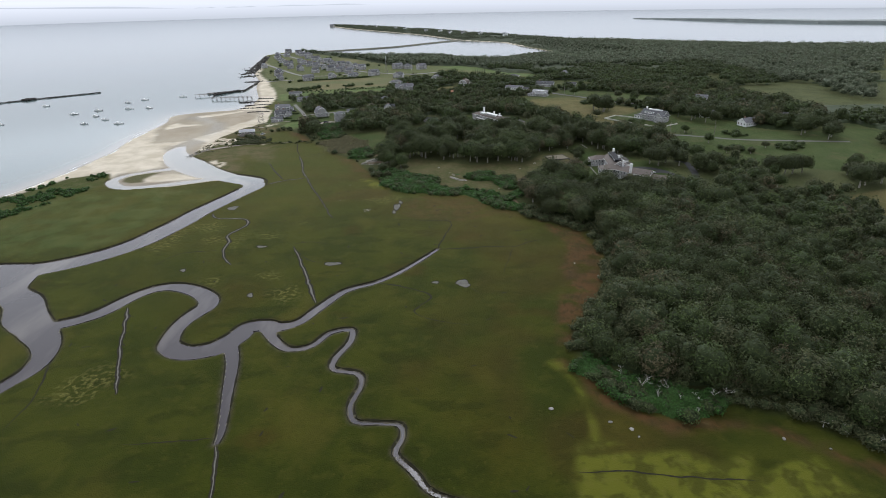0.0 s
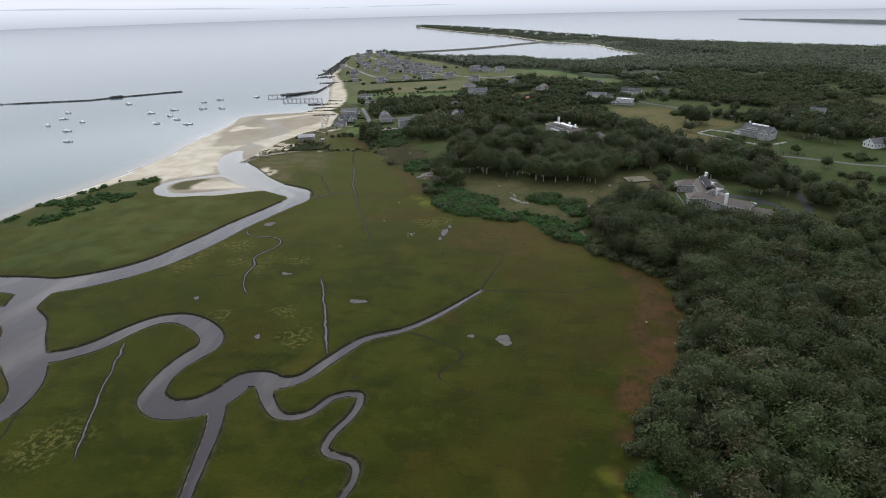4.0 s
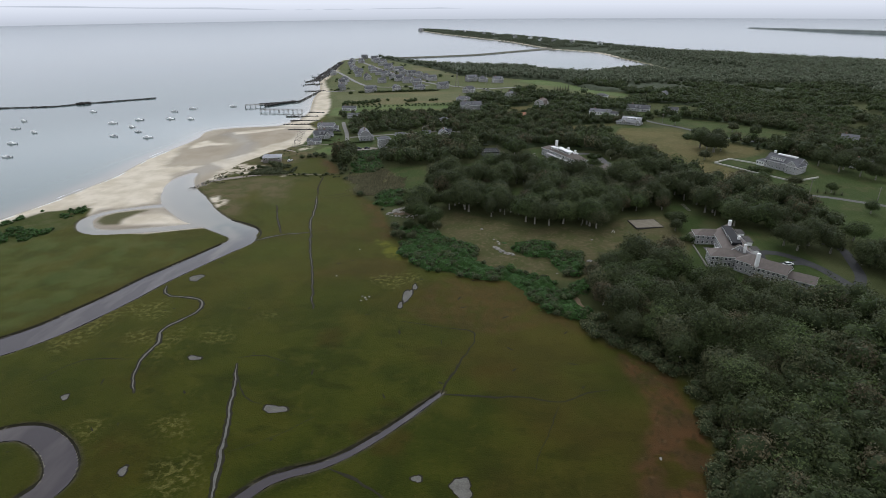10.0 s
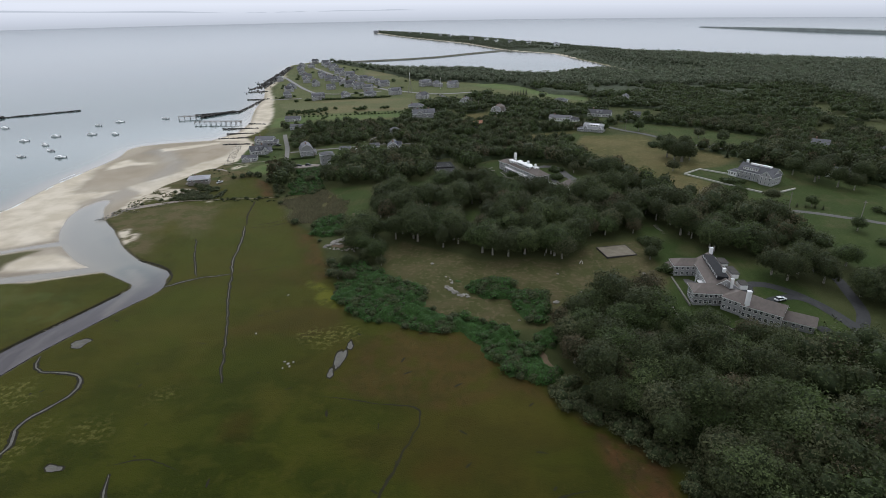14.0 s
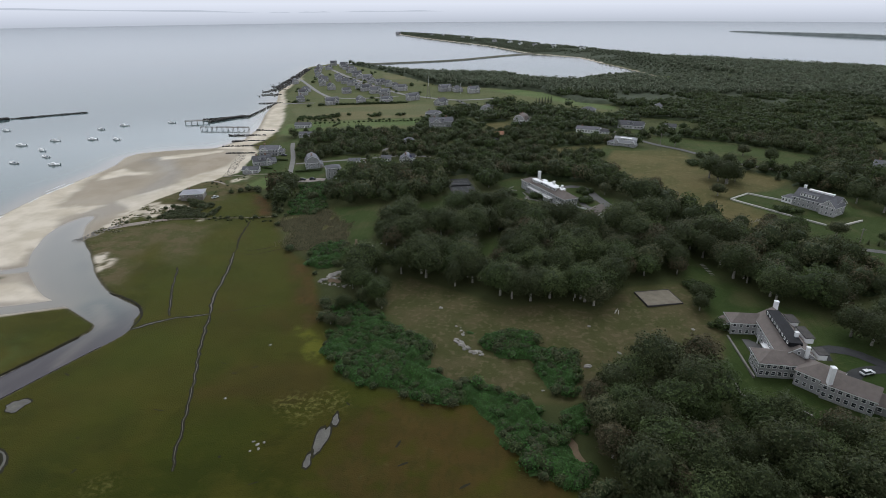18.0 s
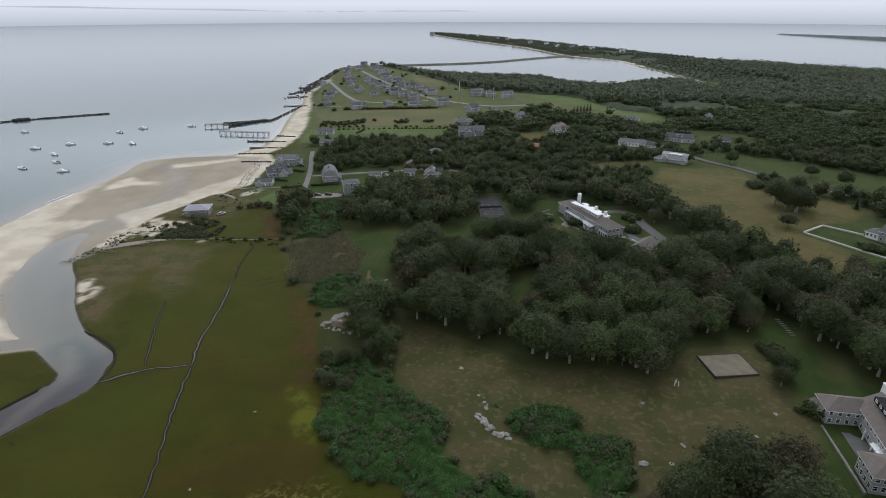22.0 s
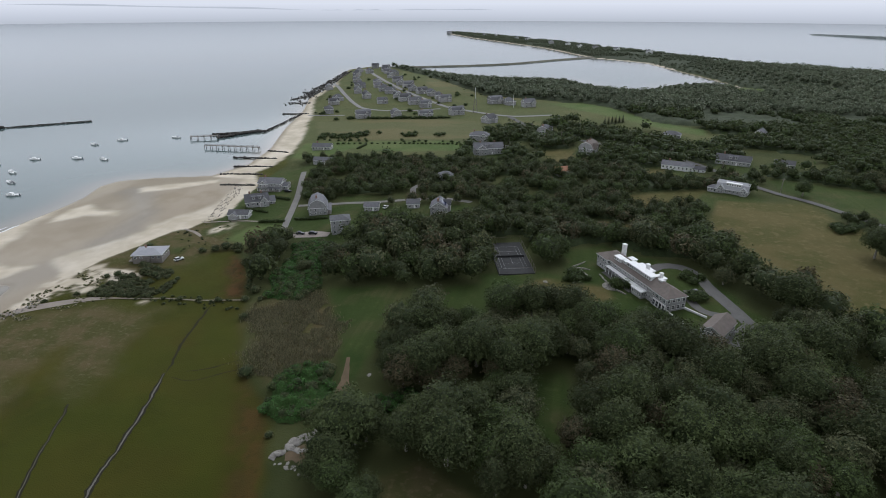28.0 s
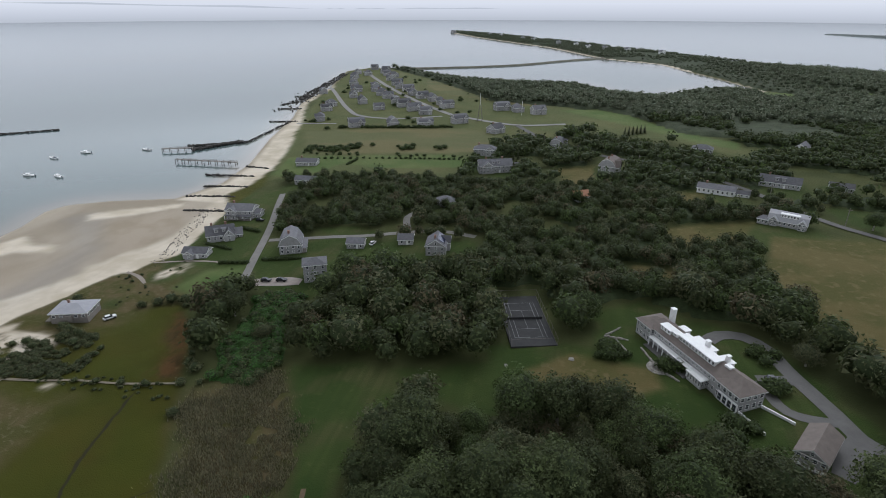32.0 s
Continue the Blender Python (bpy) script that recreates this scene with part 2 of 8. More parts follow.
house_at(296, 566, 30, 10, 7, 3.4, "gable", 2.6, "small white house among the trees", floors=1, chimneys=0, wall="white")
VILLAGE_SPOTS = [(-337, 1350), (-345, 1287), (-300, 1148), (-258, 1033), (-231, 988), (-314, 1071), (-256, 942), (-240, 889), (-198, 948), (-191, 859), (-157, 864), (-286, 1259), (-262, 1200), (-235, 1143), (-245, 1084), (-227, 1050),
                 (-212, 1026), (-191, 990), (-176, 968), (-158, 945), (-141, 925), (-203, 1084), (-187, 1051), (-170, 1028), (-153, 1010), (-138, 986), (-127, 867), (-127, 965), (-98, 884), (-67, 958), (-50, 953), (-28, 941), (-330, 1230), (-318, 1195),
                 (-282, 1105), (-310, 1330), (-262, 970), (-222, 1112), (-268, 1235), (-320, 1265), (-256, 1113), (-272, 1080), (-300, 1290)]
vr = random.Random(5)
for k, (hx, hy) in enumerate(VILLAGE_SPOTS):
    house_at(hx, hy, -58 + vr.choice((0, 90, 90)) + vr.uniform(-8, 8), vr.uniform(11, 15), vr.uniform(8, 10), vr.uniform(4.2, 5.4), vr.choice(("gable", "gable", "gambrel", "hip")), vr.uniform(3.0, 4.2),
             "weathered grey-shingled cottage in the village on the point", floors=2, chimneys=vr.choice((0, 1)), group="village houses", gap=4.6, cross=vr.choice((-0.22, 0.2, 0.26)))
for hx, hy, hw in ((-480, 2790, 34), (-300, 2560, 14), (-250, 2500, 12), (-160, 2330, 13), (-120, 2270, 12), (-40, 2120, 14), (10, 2040, 12), (40, 1960, 12), (80, 1900, 13), (130, 1850, 12), (200, 1790, 12)):
    house_at(hx, hy, -60 + vr.uniform(-10, 10), hw, 11, 6.5, "gable", 3.5, "pale house among trees on the far peninsula", floors=2, chimneys=0, wall="white" if hw < 13 else None, group="peninsula houses", gap=5)

# ---- the plan ----
WATERLINE = [(-283, 237), (-280, 344), (-274, 367), (-269, 405), (-268, 458), (-275, 501), (-276, 531), (-275, 560), (-277, 582), (-285, 605),
             (-282, 618), (-262, 630), (-228, 642), (-218, 676), (-226, 726), (-253, 809), (-276, 900), (-310, 994), (-327, 1120), (-384, 1338)]
POND_SHORE = [(-227, 1333), (-163, 1274), (-89, 1242), (15, 1244), (67, 1161), (116, 1143), (175, 1224), (211, 1230), (262, 1203), (231, 1344), (199, 1463), (169, 1585)]
FAR_LAND = [(64, 1690), (38, 1756), (-57, 1997), (-175, 2202), (-328, 2465), (-473, 2771), (-500, 2900), (-380, 2800), (-200, 2560), (0, 2250),
            (150, 1980), (260, 1800), (400, 1560), (520, 1430), (700, 1300), (1000, 1200), (1500, 1000), (2500, 700), (2500, -600), (300, -600)]
EDGE = [(120, 98), (111, 112), (103, 119), (95, 126), (80, 132), (63, 125), (53, 135), (44, 145), (41, 161), (50, 182), (63, 204), (72, 235), (71, 263), (59, 277),
        (45, 287), (38, 300), (29, 313), (21, 324), (7, 330), (-15, 331), (-29, 335), (-47, 371), (-68, 418), (-91, 442), (-109, 477), (-126, 510), (-142, 526), (-171, 514)]
COAST = [(-178, 544), (-174, 565), (-186, 621), (-188, 676), (-227, 775), (-257, 862), (-310, 1023), (-328, 1143), (-377, 1317), (-361, 1401), (-298, 1388)]
UPLAND = [(130, 60)] + EDGE + COAST + POND_SHORE + FAR_LAND
LAND = [(-300, -600), (-290, 100)] + WATERLINE + [(-361, 1401), (-298, 1388)] + POND_SHORE + FAR_LAND
SAND = WATERLINE[1:14] + [(-186, 634), (-179, 607), (-177, 588), (-172, 568), (-179, 557), (-182, 547), (-187, 541), (-189, 532), (-192, 520), (-195, 506), (-197, 495), (-193, 480), (-191, 462), (-194, 450), (-195, 434), (-175, 408), (-160, 392), (-144, 378),
                          (-150, 371), (-178, 357), (-208, 356), (-222, 366), (-236, 392), (-258, 383), (-266, 358), (-276, 339)]
# creeks: x, y, width
MAIN = [(-262, 230, 15), (-219, 233, 15), (-205, 234, 15), (-190, 234, 15), (-178, 239, 15), (-165, 249, 14.5), (-155, 262, 14.5), (-149, 277, 14.5), (-144, 292, 14), (-140, 308, 13.5), (-135, 322, 13), (-128, 341, 13), (-123.5, 356, 14), (-132, 368, 14), (-152, 380, 14), (-176, 402, 14)]
MOUTH = [(-128, 366, 17), (-146, 376, 17), (-166, 389, 22), (-188, 411, 26), (-204, 431, 22), (-215, 452, 17), (-217, 468, 9)]
WET_LINE = [(-217, 458, 22), (-215, 480, 24), (-210, 505, 22), (-209, 530, 20), (-221, 564, 17), (-236, 582, 16), (-254, 600, 22)]
GUT = [(-155, 375, 9), (-170, 368, 8.5), (-186, 362, 8), (-202, 357.5, 8), (-213, 359.5, 8.5), (-222, 368, 8.5), (-225, 378, 7.5), (-220, 388, 6.5), (-209, 396, 6), (-197, 402, 8)]
WEST = [(-190, 228, 15), (-184, 213, 13), (-172, 203, 14), (-163, 191, 15), (-153, 182, 13), (-144, 173, 10), (-139.5, 165, 8), (-138.5, 156, 7), (-141, 149, 6), (-147, 135, 6)]
WEST_ARM = [(-183, 212, 10), (-190, 210, 13), (-199, 208, 14), (-225, 203, 14), (-250, 200, 14)]
MEANDER = [(-151, 183, 5), (-147, 185, 7), (-141, 188, 7), (-135, 194, 7.5), (-131, 202, 7), (-127.5, 208, 6.5), (-122, 213, 6.5), (-114, 214, 7), (-104, 209.5, 7.5), (-97, 203, 8), (-95.5, 197, 8), (-98, 190.5, 7.5), (-100, 183.5, 6.5), (-100, 175.5, 6.5), (-98, 168.5, 8),
           (-91, 164.5, 8.5), (-84, 165.5, 9), (-79.5, 168.5, 9.5), (-76, 174, 9), (-74, 180, 8), (-68, 181.5, 7.5), (-63, 180, 6.5), (-56, 183, 4.2), (-50, 194, 4), (-42, 207, 3.5), (-29, 215, 2.8), (-18, 227, 2.4), (-4, 247.5, 1.6)]
BRANCH = [(-67, 179, 4.5), (-61, 170, 3.6), (-55, 165, 3), (-48, 167, 2.6), (-43, 175, 2.4), (-35.5, 177, 2.4), (-35, 169, 2.2), (-38.6, 159, 2.2), (-38, 153, 2.2), (-30, 150.5, 2.2), (-28, 145, 2), (-30, 135, 2),
          (-28, 128, 2), (-22.6, 127, 1.8), (-15, 126, 1.8), (-14, 121, 1.8), (-15.5, 115, 1.8), (-10, 108, 1.8), (-7, 103, 1.6), (-2, 100, 1.5), (6, 97.5, 1.4)]
CREEKS = [MAIN, MOUTH, GUT, WEST, WEST_ARM, MEANDER, BRANCH, [(-76, 167, 5), (-72.5, 158, 4.2), (-69, 143, 3.3), (-65, 126, 2.3), (-64.5, 120, 1.4)]]
POOLS = [(-51.8, 233, 3.0, 1.9), (6.5, 211, 2.9, 2.9), (-122.8, 312, 3.2, 2.6), (-90, 254.5, 2.0, 1.3), (-27.3, 307.9, 1.4, 6.0), (-25.7, 316, 0.9, 2.4), (-28.4, 299.5, 0.9, 2.2), (-80.5, 204.5, 1.0, 1.6), (-118, 229.5, 1.1, 1.3), (-5, 212.4, 1.1, 1.2)]
DITCHES = [[(-64.5, 120, 1), (-61, 109, 0.9), (-59, 98.5, 0.8), (-56, 80, 0.8)], [(-126, 196.5, 1.2), (-114, 166.5, 1), (-103, 142, 0.7)], [(-91, 120, 0.5), (-77, 121, 0.6), (-65, 122, 0.6)],
           [(-52.4, 197, 1.6), (-61, 220.5, 1.3), (-73.7, 253.5, 1.0)], [(-4, 247, 1), (6, 247, 0.9), (22, 248.5, 0.8), (32, 247.7, 0.6), (40, 253, 0.6), (49, 256.5, 0.5)],
           [(-4, 247, 1), (-1.5, 259, 0.8), (3, 282, 0.7), (-12, 285.5, 0.5), (-30, 288, 0.4)], [(-29, 213, 1.2), (-19, 209, 0.9), (-7, 201, 0.9), (-13, 188, 0.8), (-3, 181, 0.5), (10, 177.6, 0.4)],
           [(-117, 356, 1.8), (-106, 365, 1.1), (-91.5, 370.5, 1)], [(-92, 370.5, 1.3), (-97.7, 385.7, 1.2), (-103.7, 410, 1.1), (-110.4, 429.5, 0.8)], [(-92, 370.5, 0.9), (-87, 356, 0.8), (-81, 341, 0.7), (-75, 326.6, 0.6), (-68, 308, 0.5), (-62, 292, 0.3)],
           [(-107, 367.7, 0.6), (-117.4, 387, 0.5), (-128, 410, 0.4)], [(-131, 303.5, 1.2), (-127, 296, 1.2), (-119, 294.6, 1.2), (-109, 292.6, 1.3), (-106.6, 284, 1.5), (-111.6, 270, 1.5), (-108, 262, 1.4), (-107.4, 251, 1.3), (-103, 241, 1), (-98, 234, 0.6)],
           [(-110, 251, 0.8), (-126.5, 248, 0.5), (-135, 232, 0.5)], [(-127, 125, 0.5), (-128, 143, 0.6), (-140, 174, 0.8)], [(9, 207, 0.8), (14, 201, 0.6)], [(29, 107, 0.6), (42, 107, 0.7), (55, 105, 0.6), (75, 103, 0.5)],
           [(32, 247.7, 0.4), (27, 229, 0.4), (23, 215, 0.4)], [(-77, 256.4, 0.6), (-65.6, 259, 0.5), (-56, 255.5, 0.4)], [(-110, 430, 0.9), (-113, 440, 0.9), (-116, 449, 1.0), (-119, 462, 1.0), (-121, 474, 0.9)], [(-108, 430, 0.4), (-96, 436, 0.5), (-88, 444, 0.4)],
           [(-73.7, 252, 0.5), (-64, 238, 0.5), (-55, 234, 0.6)], [(-58, 214, 0.3), (-47, 222, 0.35), (-37, 233, 0.3)],
           [(-108, 428, 0.6), (-99, 428, 0.5), (-92, 433, 0.5), (-81, 442, 0.4)], [(-90, 372, 0.5), (-81, 376, 0.4), (-69, 382, 0.4)]]
RUST = [[(42, 293), (56, 264), (58, 242), (52, 224), (49, 209), (44, 194), (40, 179), (38, 166), (48, 167), (51, 178), (58, 187), (63, 199), (69, 215), (72, 230), (70, 257), (61, 279)],
        [(-26, 293), (-16, 326), (3, 329), (25, 317), (39, 297), (47, 285), (28, 293), (11, 283)], [(-109, 477), (-107, 477), (-79, 443), (-60, 404), (-45, 372), (-52, 360), (-68, 400), (-90, 440), (-100, 460)],
        [(-130, 501), (-141, 520), (-131, 523), (-113, 504), (-106, 487), (-109, 483), (-122, 481)], [(37, 154), (42, 132), (58, 119), (90, 122), (120, 96), (128, 84), (105, 104), (80, 124), (60, 126), (50, 136), (45, 148)]]
YELLOW = [
          [(-134, 283), (-125, 291), (-115, 284), (-116, 278), (-125, 277)], [(-124, 266), (-117, 269), (-109, 263), (-116, 258)], [(-106, 250), (-109, 262), (-108, 277), (-102, 275), (-100, 261), (-99, 249)], [(-97, 271), (-93, 275), (-87, 269), (-93, 266)],
          [(-111, 222), (-103, 227), (-95, 221), (-98, 214), (-104, 216)], [(-83, 223), (-79, 225), (-75, 221), (-79, 219)], [(-147, 257), (-143, 268), (-139, 277), (-134, 270), (-135, 257), (-140, 250)], [(-81, 287), (-74, 291), (-70, 285), (-78, 282)],
          [(-124, 149), (-114, 156), (-108, 150), (-113, 143), (-121, 141)], [(-72, 206), (-64, 211), (-60, 205), (-68, 201)], [(-42, 322), (-30, 330), (-24, 322), (-34, 315)]]
LIME = [[(35, 154), (39, 150), (41, 135), (40, 121), (46, 116), (36, 114), (32, 114), (37, 122), (37, 137)], [(33, 112), (45, 114), (62, 112), (77, 113), (76, 105), (84, 110), (93, 110), (95, 103), (99, 97), (94, 86), (80, 75), (60, 81), (40, 72), (22, 78), (14, 88), (26, 101)], [(-59, 371), (-45, 365), (-37, 348), (-38, 342), (-44, 344), (-51, 353), (-57, 359)]]
GREEN_MARSH = [[(-149, 483), (-156, 498), (-151, 507), (-141, 518), (-130, 501), (-123, 481), (-140, 479)], [(-139, 454), (-120, 464), (-109, 428), (-92, 373), (-108, 368), (-112, 361), (-126, 384), (-139, 423)], [(-106, 429), (-117, 462), (-103, 469), (-84, 429), (-66, 378), (-88, 370)],
               [(-110, 356), (-92, 367), (-85, 351), (-74, 322), (-84, 315), (-105, 311), (-120, 325), (-113, 342)], [(-170, 403), (-177, 427), (-161, 425), (-155, 415), (-152, 395), (-156, 389)]]
BROWN_MARSH = [[(-62, 343), (-49, 345), (-35, 341), (-31, 327), (-52, 324), (-73, 323), (-67, 336)], [(-71, 371), (-64, 378), (-50, 363), (-58, 356)]]
SILT_BARS = [[(-150, 377), (-137, 377), (-123, 359), (-124, 345), (-126, 331), (-131, 337), (-133, 356)]]
TAN = [[(-205, 500), (-190, 500), (-165, 495), (-158, 503), (-152, 520), (-142, 530), (-150, 545), (-175, 555), (-190, 540)], [(-197, 434), (-191, 451), (-163, 467), (-145, 453), (-157, 419), (-138, 387), (-155, 388), (-173, 406)], [(-105, 477), (-84, 491), (-70, 475), (-61, 458), (-59, 441), (-74, 434), (-86, 439), (-96, 459)], [(-171, 449), (-159, 457), (-139, 466), (-136, 454), (-137, 441), (-132, 424), (-128, 410)]]
DUNE_SAND = [[(-200, 488), (-195, 495), (-181, 496), (-170, 496), (-165, 487), (-169, 482), (-173, 476), (-180, 469)], [(-165, 542), (-159, 548), (-156, 556), (-163, 557), (-168, 550)], [(-193, 441), (-201, 476), (-202, 499), (-196, 496), (-191, 499), (-185, 490), (-167, 489), (-165, 484), (-171, 480), (-173, 471), (-184, 474), (-190, 463)], [(-195, 430), (-185, 424), (-176, 417), (-172, 422), (-163, 415), (-162, 407), (-163, 402), (-171, 406), (-180, 412)],
             [(-150, 470), (-149, 472), (-147, 471)]]
UPPER_BEACH = [(-202, 489), (-197, 495), (-195, 506), (-192, 520), (-189, 532), (-187, 541), (-182, 547), (-179, 557), (-172, 568), (-177, 588), (-179, 607), (-186, 634), (-195, 636), (-189, 608), (-186, 587), (-189, 571), (-195, 558), (-199, 545), (-201, 529), (-209, 511), (-214, 500)]
DRY_BEACH = [(-300, 200), (-290, 330), (-262, 378), (-250, 394), (-240, 398), (-236, 385), (-227, 366), (-231, 379), (-228, 392), (-215, 401), (-206, 409), (-211, 421), (-220, 440), (-230, 463), (-230, 474), (-223, 489), (-240, 489), (-248, 484), (-256, 500), (-266, 530), (-280, 575), (-310, 600), (-310, 400)]
TONGUES = [[(-262, 538), (-251, 553), (-234, 558), (-238, 563), (-250, 563), (-264, 572), (-268, 560)], [(-250, 598), (-232, 611), (-214, 628), (-217, 634), (-239, 620), (-257, 607)], [(-200, 368), (-205, 375), (-201, 384), (-190, 388), (-178, 384), (-164, 375), (-170, 373), (-189, 369)]]
BROWN_FLATS = [[(-241, 587), (-232, 605), (-213, 624), (-192, 600), (-191, 568), (-200, 554), (-215, 573), (-231, 582)], [(-256, 512), (-262, 530), (-246, 548), (-230, 550), (-222, 530), (-228, 508), (-242, 498)]]
ISLET_GREEN = [(-217, 371), (-219, 379), (-216, 386), (-206, 392), (-200, 392), (-204, 385), (-206, 377), (-202, 369), (-209, 366)]
SPIT_GREEN = [(-277, 293), (-279, 339), (-268, 358), (-261, 383), (-242, 396), (-223, 367), (-234, 338), (-250, 300)]
MEADOW = [(-30, 398), (-19.5, 406), (4, 392.5), (19, 383), (39, 387), (56, 382), (71, 403), (96, 407), (94, 388), (99, 373), (92, 355), (66, 351), (42, 329), (15, 330), (-3, 340), (-10, 361), (-24, 377)]
LAWN = [(-80, 496), (-46, 497), (-15, 507), (6, 520), (17, 519), (34, 501), (42, 495), (19, 494), (-3, 492), (-13, 480), (-34, 486), (-47, 470), (-54, 454), (-64, 467)]
YARD_B = [(15, 545), (32, 552), (60, 540), (75, 524), (88, 492), (82, 478), (68, 466), (56, 464), (48, 472), (36, 484), (22, 488), (16, 500)]
FIELD = [(85, 586), (100, 633), (149, 634), (154, 600), (177, 580), (196, 556), (175, 534), (158, 530), (146, 517), (160, 495), (150, 475), (146, 460), (124, 487), (99, 531)]
FIELD_EAST = [(137, 686), (185, 669), (240, 625), (222, 590), (206, 584), (168, 600), (144, 654)]
VILLAGE = [(-190, 690), (-261, 885), (-322, 1101), (-381, 1345), (-337, 1405), (-210, 1231), (-85, 1012), (-2, 993), (51, 918), (139, 818), (127, 786), (89, 838), (5, 867), (-17, 819), (-58, 812), (-67, 702), (-112, 706), (-160, 704)]
ROW_YARD = [(-124, 541), (-166, 653), (-171, 670), (-190, 660), (-186, 600), (-172, 560), (-150, 540)]
ROW_YARD_EAST = [(-140, 575), (-107, 596), (-77, 593), (-41, 603), (-32, 590), (-50, 572), (-86, 566), (-97, 542), (-124, 541)]
EAST_LAWN = [(146, 519), (187, 541), (209, 530), (249, 490), (262, 440), (196, 384), (189, 410), (175, 425), (157, 461)]
EAST_LAWN_FAR = [(182, 456), (243, 469), (284, 443), (340, 470), (300, 360), (268, 329), (237, 345), (203, 362), (174, 380)]
EAST_LAWN_NORTH = [(311, 473), (338, 463), (349, 441), (329, 417), (310, 434)]
EAST_LAWN_SOUTH = [(217, 293), (250, 304), (270, 278), (245, 248), (221, 264)]
YARD_A = [(94, 404), (112, 410), (123, 391), (135, 385), (147, 362), (150, 330), (140, 318), (121, 319), (107, 321), (94, 326), (88, 342), (96, 364)]
GLADES = [[(-120, 606), (-100, 612), (-85, 606), (-90, 598), (-104, 596)], [(-95, 575), (-69, 595), (-37, 600), (-33, 579), (-79, 560)], [(18, 545), (34, 555), (37, 540), (24, 520)], [(-47, 432), (-38, 430), (-20, 432), (-10, 440), (-12, 432), (-24, 422), (-40, 418), (-46, 424)],
          [(3, 448), (17, 451), (20, 421), (11, 415), (6, 433)], [(-80, 494), (-57, 499), (-46, 458), (-48, 436), (-52, 436), (-59, 454), (-68, 470)], [(-15, 490), (-19, 515), (-3, 520), (0, 490)], [(102, 433), (114, 418), (104, 405), (94, 412)]]
DRY_GLADES = [[(-6, 504), (8, 515), (22, 513), (33, 511), (35, 502), (24, 496), (6, 491), (-3, 493)], [(-4, 735), (21, 746), (21, 706), (3, 695)], [(50, 634), (99, 653), (84, 622), (55, 609)], [(33, 587), (51, 585), (45, 573), (30, 573)], [(60, 690), (80, 700), (86, 680), (66, 672)]]
GREENS = [(-205, 747), (-88, 764), (-61, 757), (-61, 732), (-81, 727), (-119, 721), (-155, 730), (-172, 690), (-195, 700)]
VILLAGE_FIELDS = [[(-236, 839), (-110, 861), (-63, 847), (-31, 795), (-60, 775), (-87, 766), (-191, 756), (-205, 775)], [(-215, 1225), (-189, 1234), (-116, 1124), (-24, 1024), (-10, 985), (-55, 990), (-121, 1045), (-151, 1057), (-185, 1120)]]
GREEN_STRIP = [(-10, 971), (32, 983), (60, 953), (97, 871), (135, 840), (131, 811), (103, 833), (73, 874)]
BEACH_LAWN = [(-152, 536), (-148, 552), (-133, 560), (-128, 544), (-138, 530)]
FAR_GREEN = [[(252, 1223), (286, 1183), (250, 1093), (231, 1123)], [(330, 1260), (381, 1181), (370, 1150), (340, 1190)]]
CLEARINGS = [EAST_LAWN_SOUTH, EAST_LAWN_NORTH, MEADOW, LAWN, YARD_B, FIELD, FIELD_EAST, VILLAGE, ROW_YARD, ROW_YARD_EAST, EAST_LAWN, EAST_LAWN_FAR, YARD_A, GREEN_STRIP, BEACH_LAWN] + FAR_GREEN + GLADES + DRY_GLADES
ROADS = [("sandy_road", 3.6, [(-126, 543), (-136.5, 578), (-146, 607), (-158, 638), (-166, 660)]), ("sandy_road", 3.6, [(-137, 588), (-107, 596), (-93, 599), (-72, 607), (-56, 611), (-38, 606.6)]), ("sandy_road", 3.6, [(-72, 607), (-78, 628), (-74, 638)]),
         ("lane", 4.5, [(72, 748), (103, 715), (131, 660), (153, 634), (176, 600), (215, 572)]), ("lane", 4.0, [(140, 458), (148, 453), (185, 447), (208, 436), (230, 425), (300, 410)]), ("village_road", 6, [(-350, 1330), (-332, 1295), (-248, 1136), (-189, 1033), (-126, 939), (-97, 910), (-44, 879), (0, 890)]), ("village_road", 5, [(-330, 1130), (-310, 1094), (-267, 1010), (-232, 946), (-204, 909), (-162, 898), (-121, 914)]), ("village_road", 4, [(-258, 873), (-216, 871)]),
         ("lane", 5, [(-44, 879), (-20, 830), (10, 790), (72, 748)]), ("dark_drive", 4.5, [(150, 330), (146, 345), (140, 356), (133, 362), (126, 362), (124, 356)]),
         ("driveway", 5.2, [(104, 466), (93, 476), (84.3, 485.6), (80.5, 490), (78, 499.5), (74.6, 510), (71.8, 519), (69.5, 529), (64, 535.5), (56.5, 535.3), (52, 531)]), ("driveway", 4.6, [(74, 513.5), (68, 512.2), (62, 511.5)]), ("driveway", 3.6, [(62.6, 511), (63.6, 503.5), (66, 497.6), (71, 495.4), (78, 495)])]


def inside(poly, x, y):
    r = np.zeros(np.shape(x), bool)
    for (x1, y1), (x2, y2) in zip(poly, poly[1:] + poly[:1]):
        if y1 != y2:
            r ^= ((y1 > y) != (y2 > y)) & (x < (x2 - x1) * (y - y1) / (y2 - y1) + x1)
    return r


def away(poly, x, y, closed=True):
    d = np.full(np.shape(x), 1e9)
    for (x1, y1), (x2, y2) in zip(poly, poly[1:] + (poly[:1] if closed else [])):
        vx, vy = x2 - x1, y2 - y1
        t = np.clip(((x - x1) * vx + (y - y1) * vy) / (vx * vx + vy * vy + 1e-9), 0, 1)
        d = np.minimum(d, np.hypot(x - x1 - t * vx, y - y1 - t * vy))
    return d


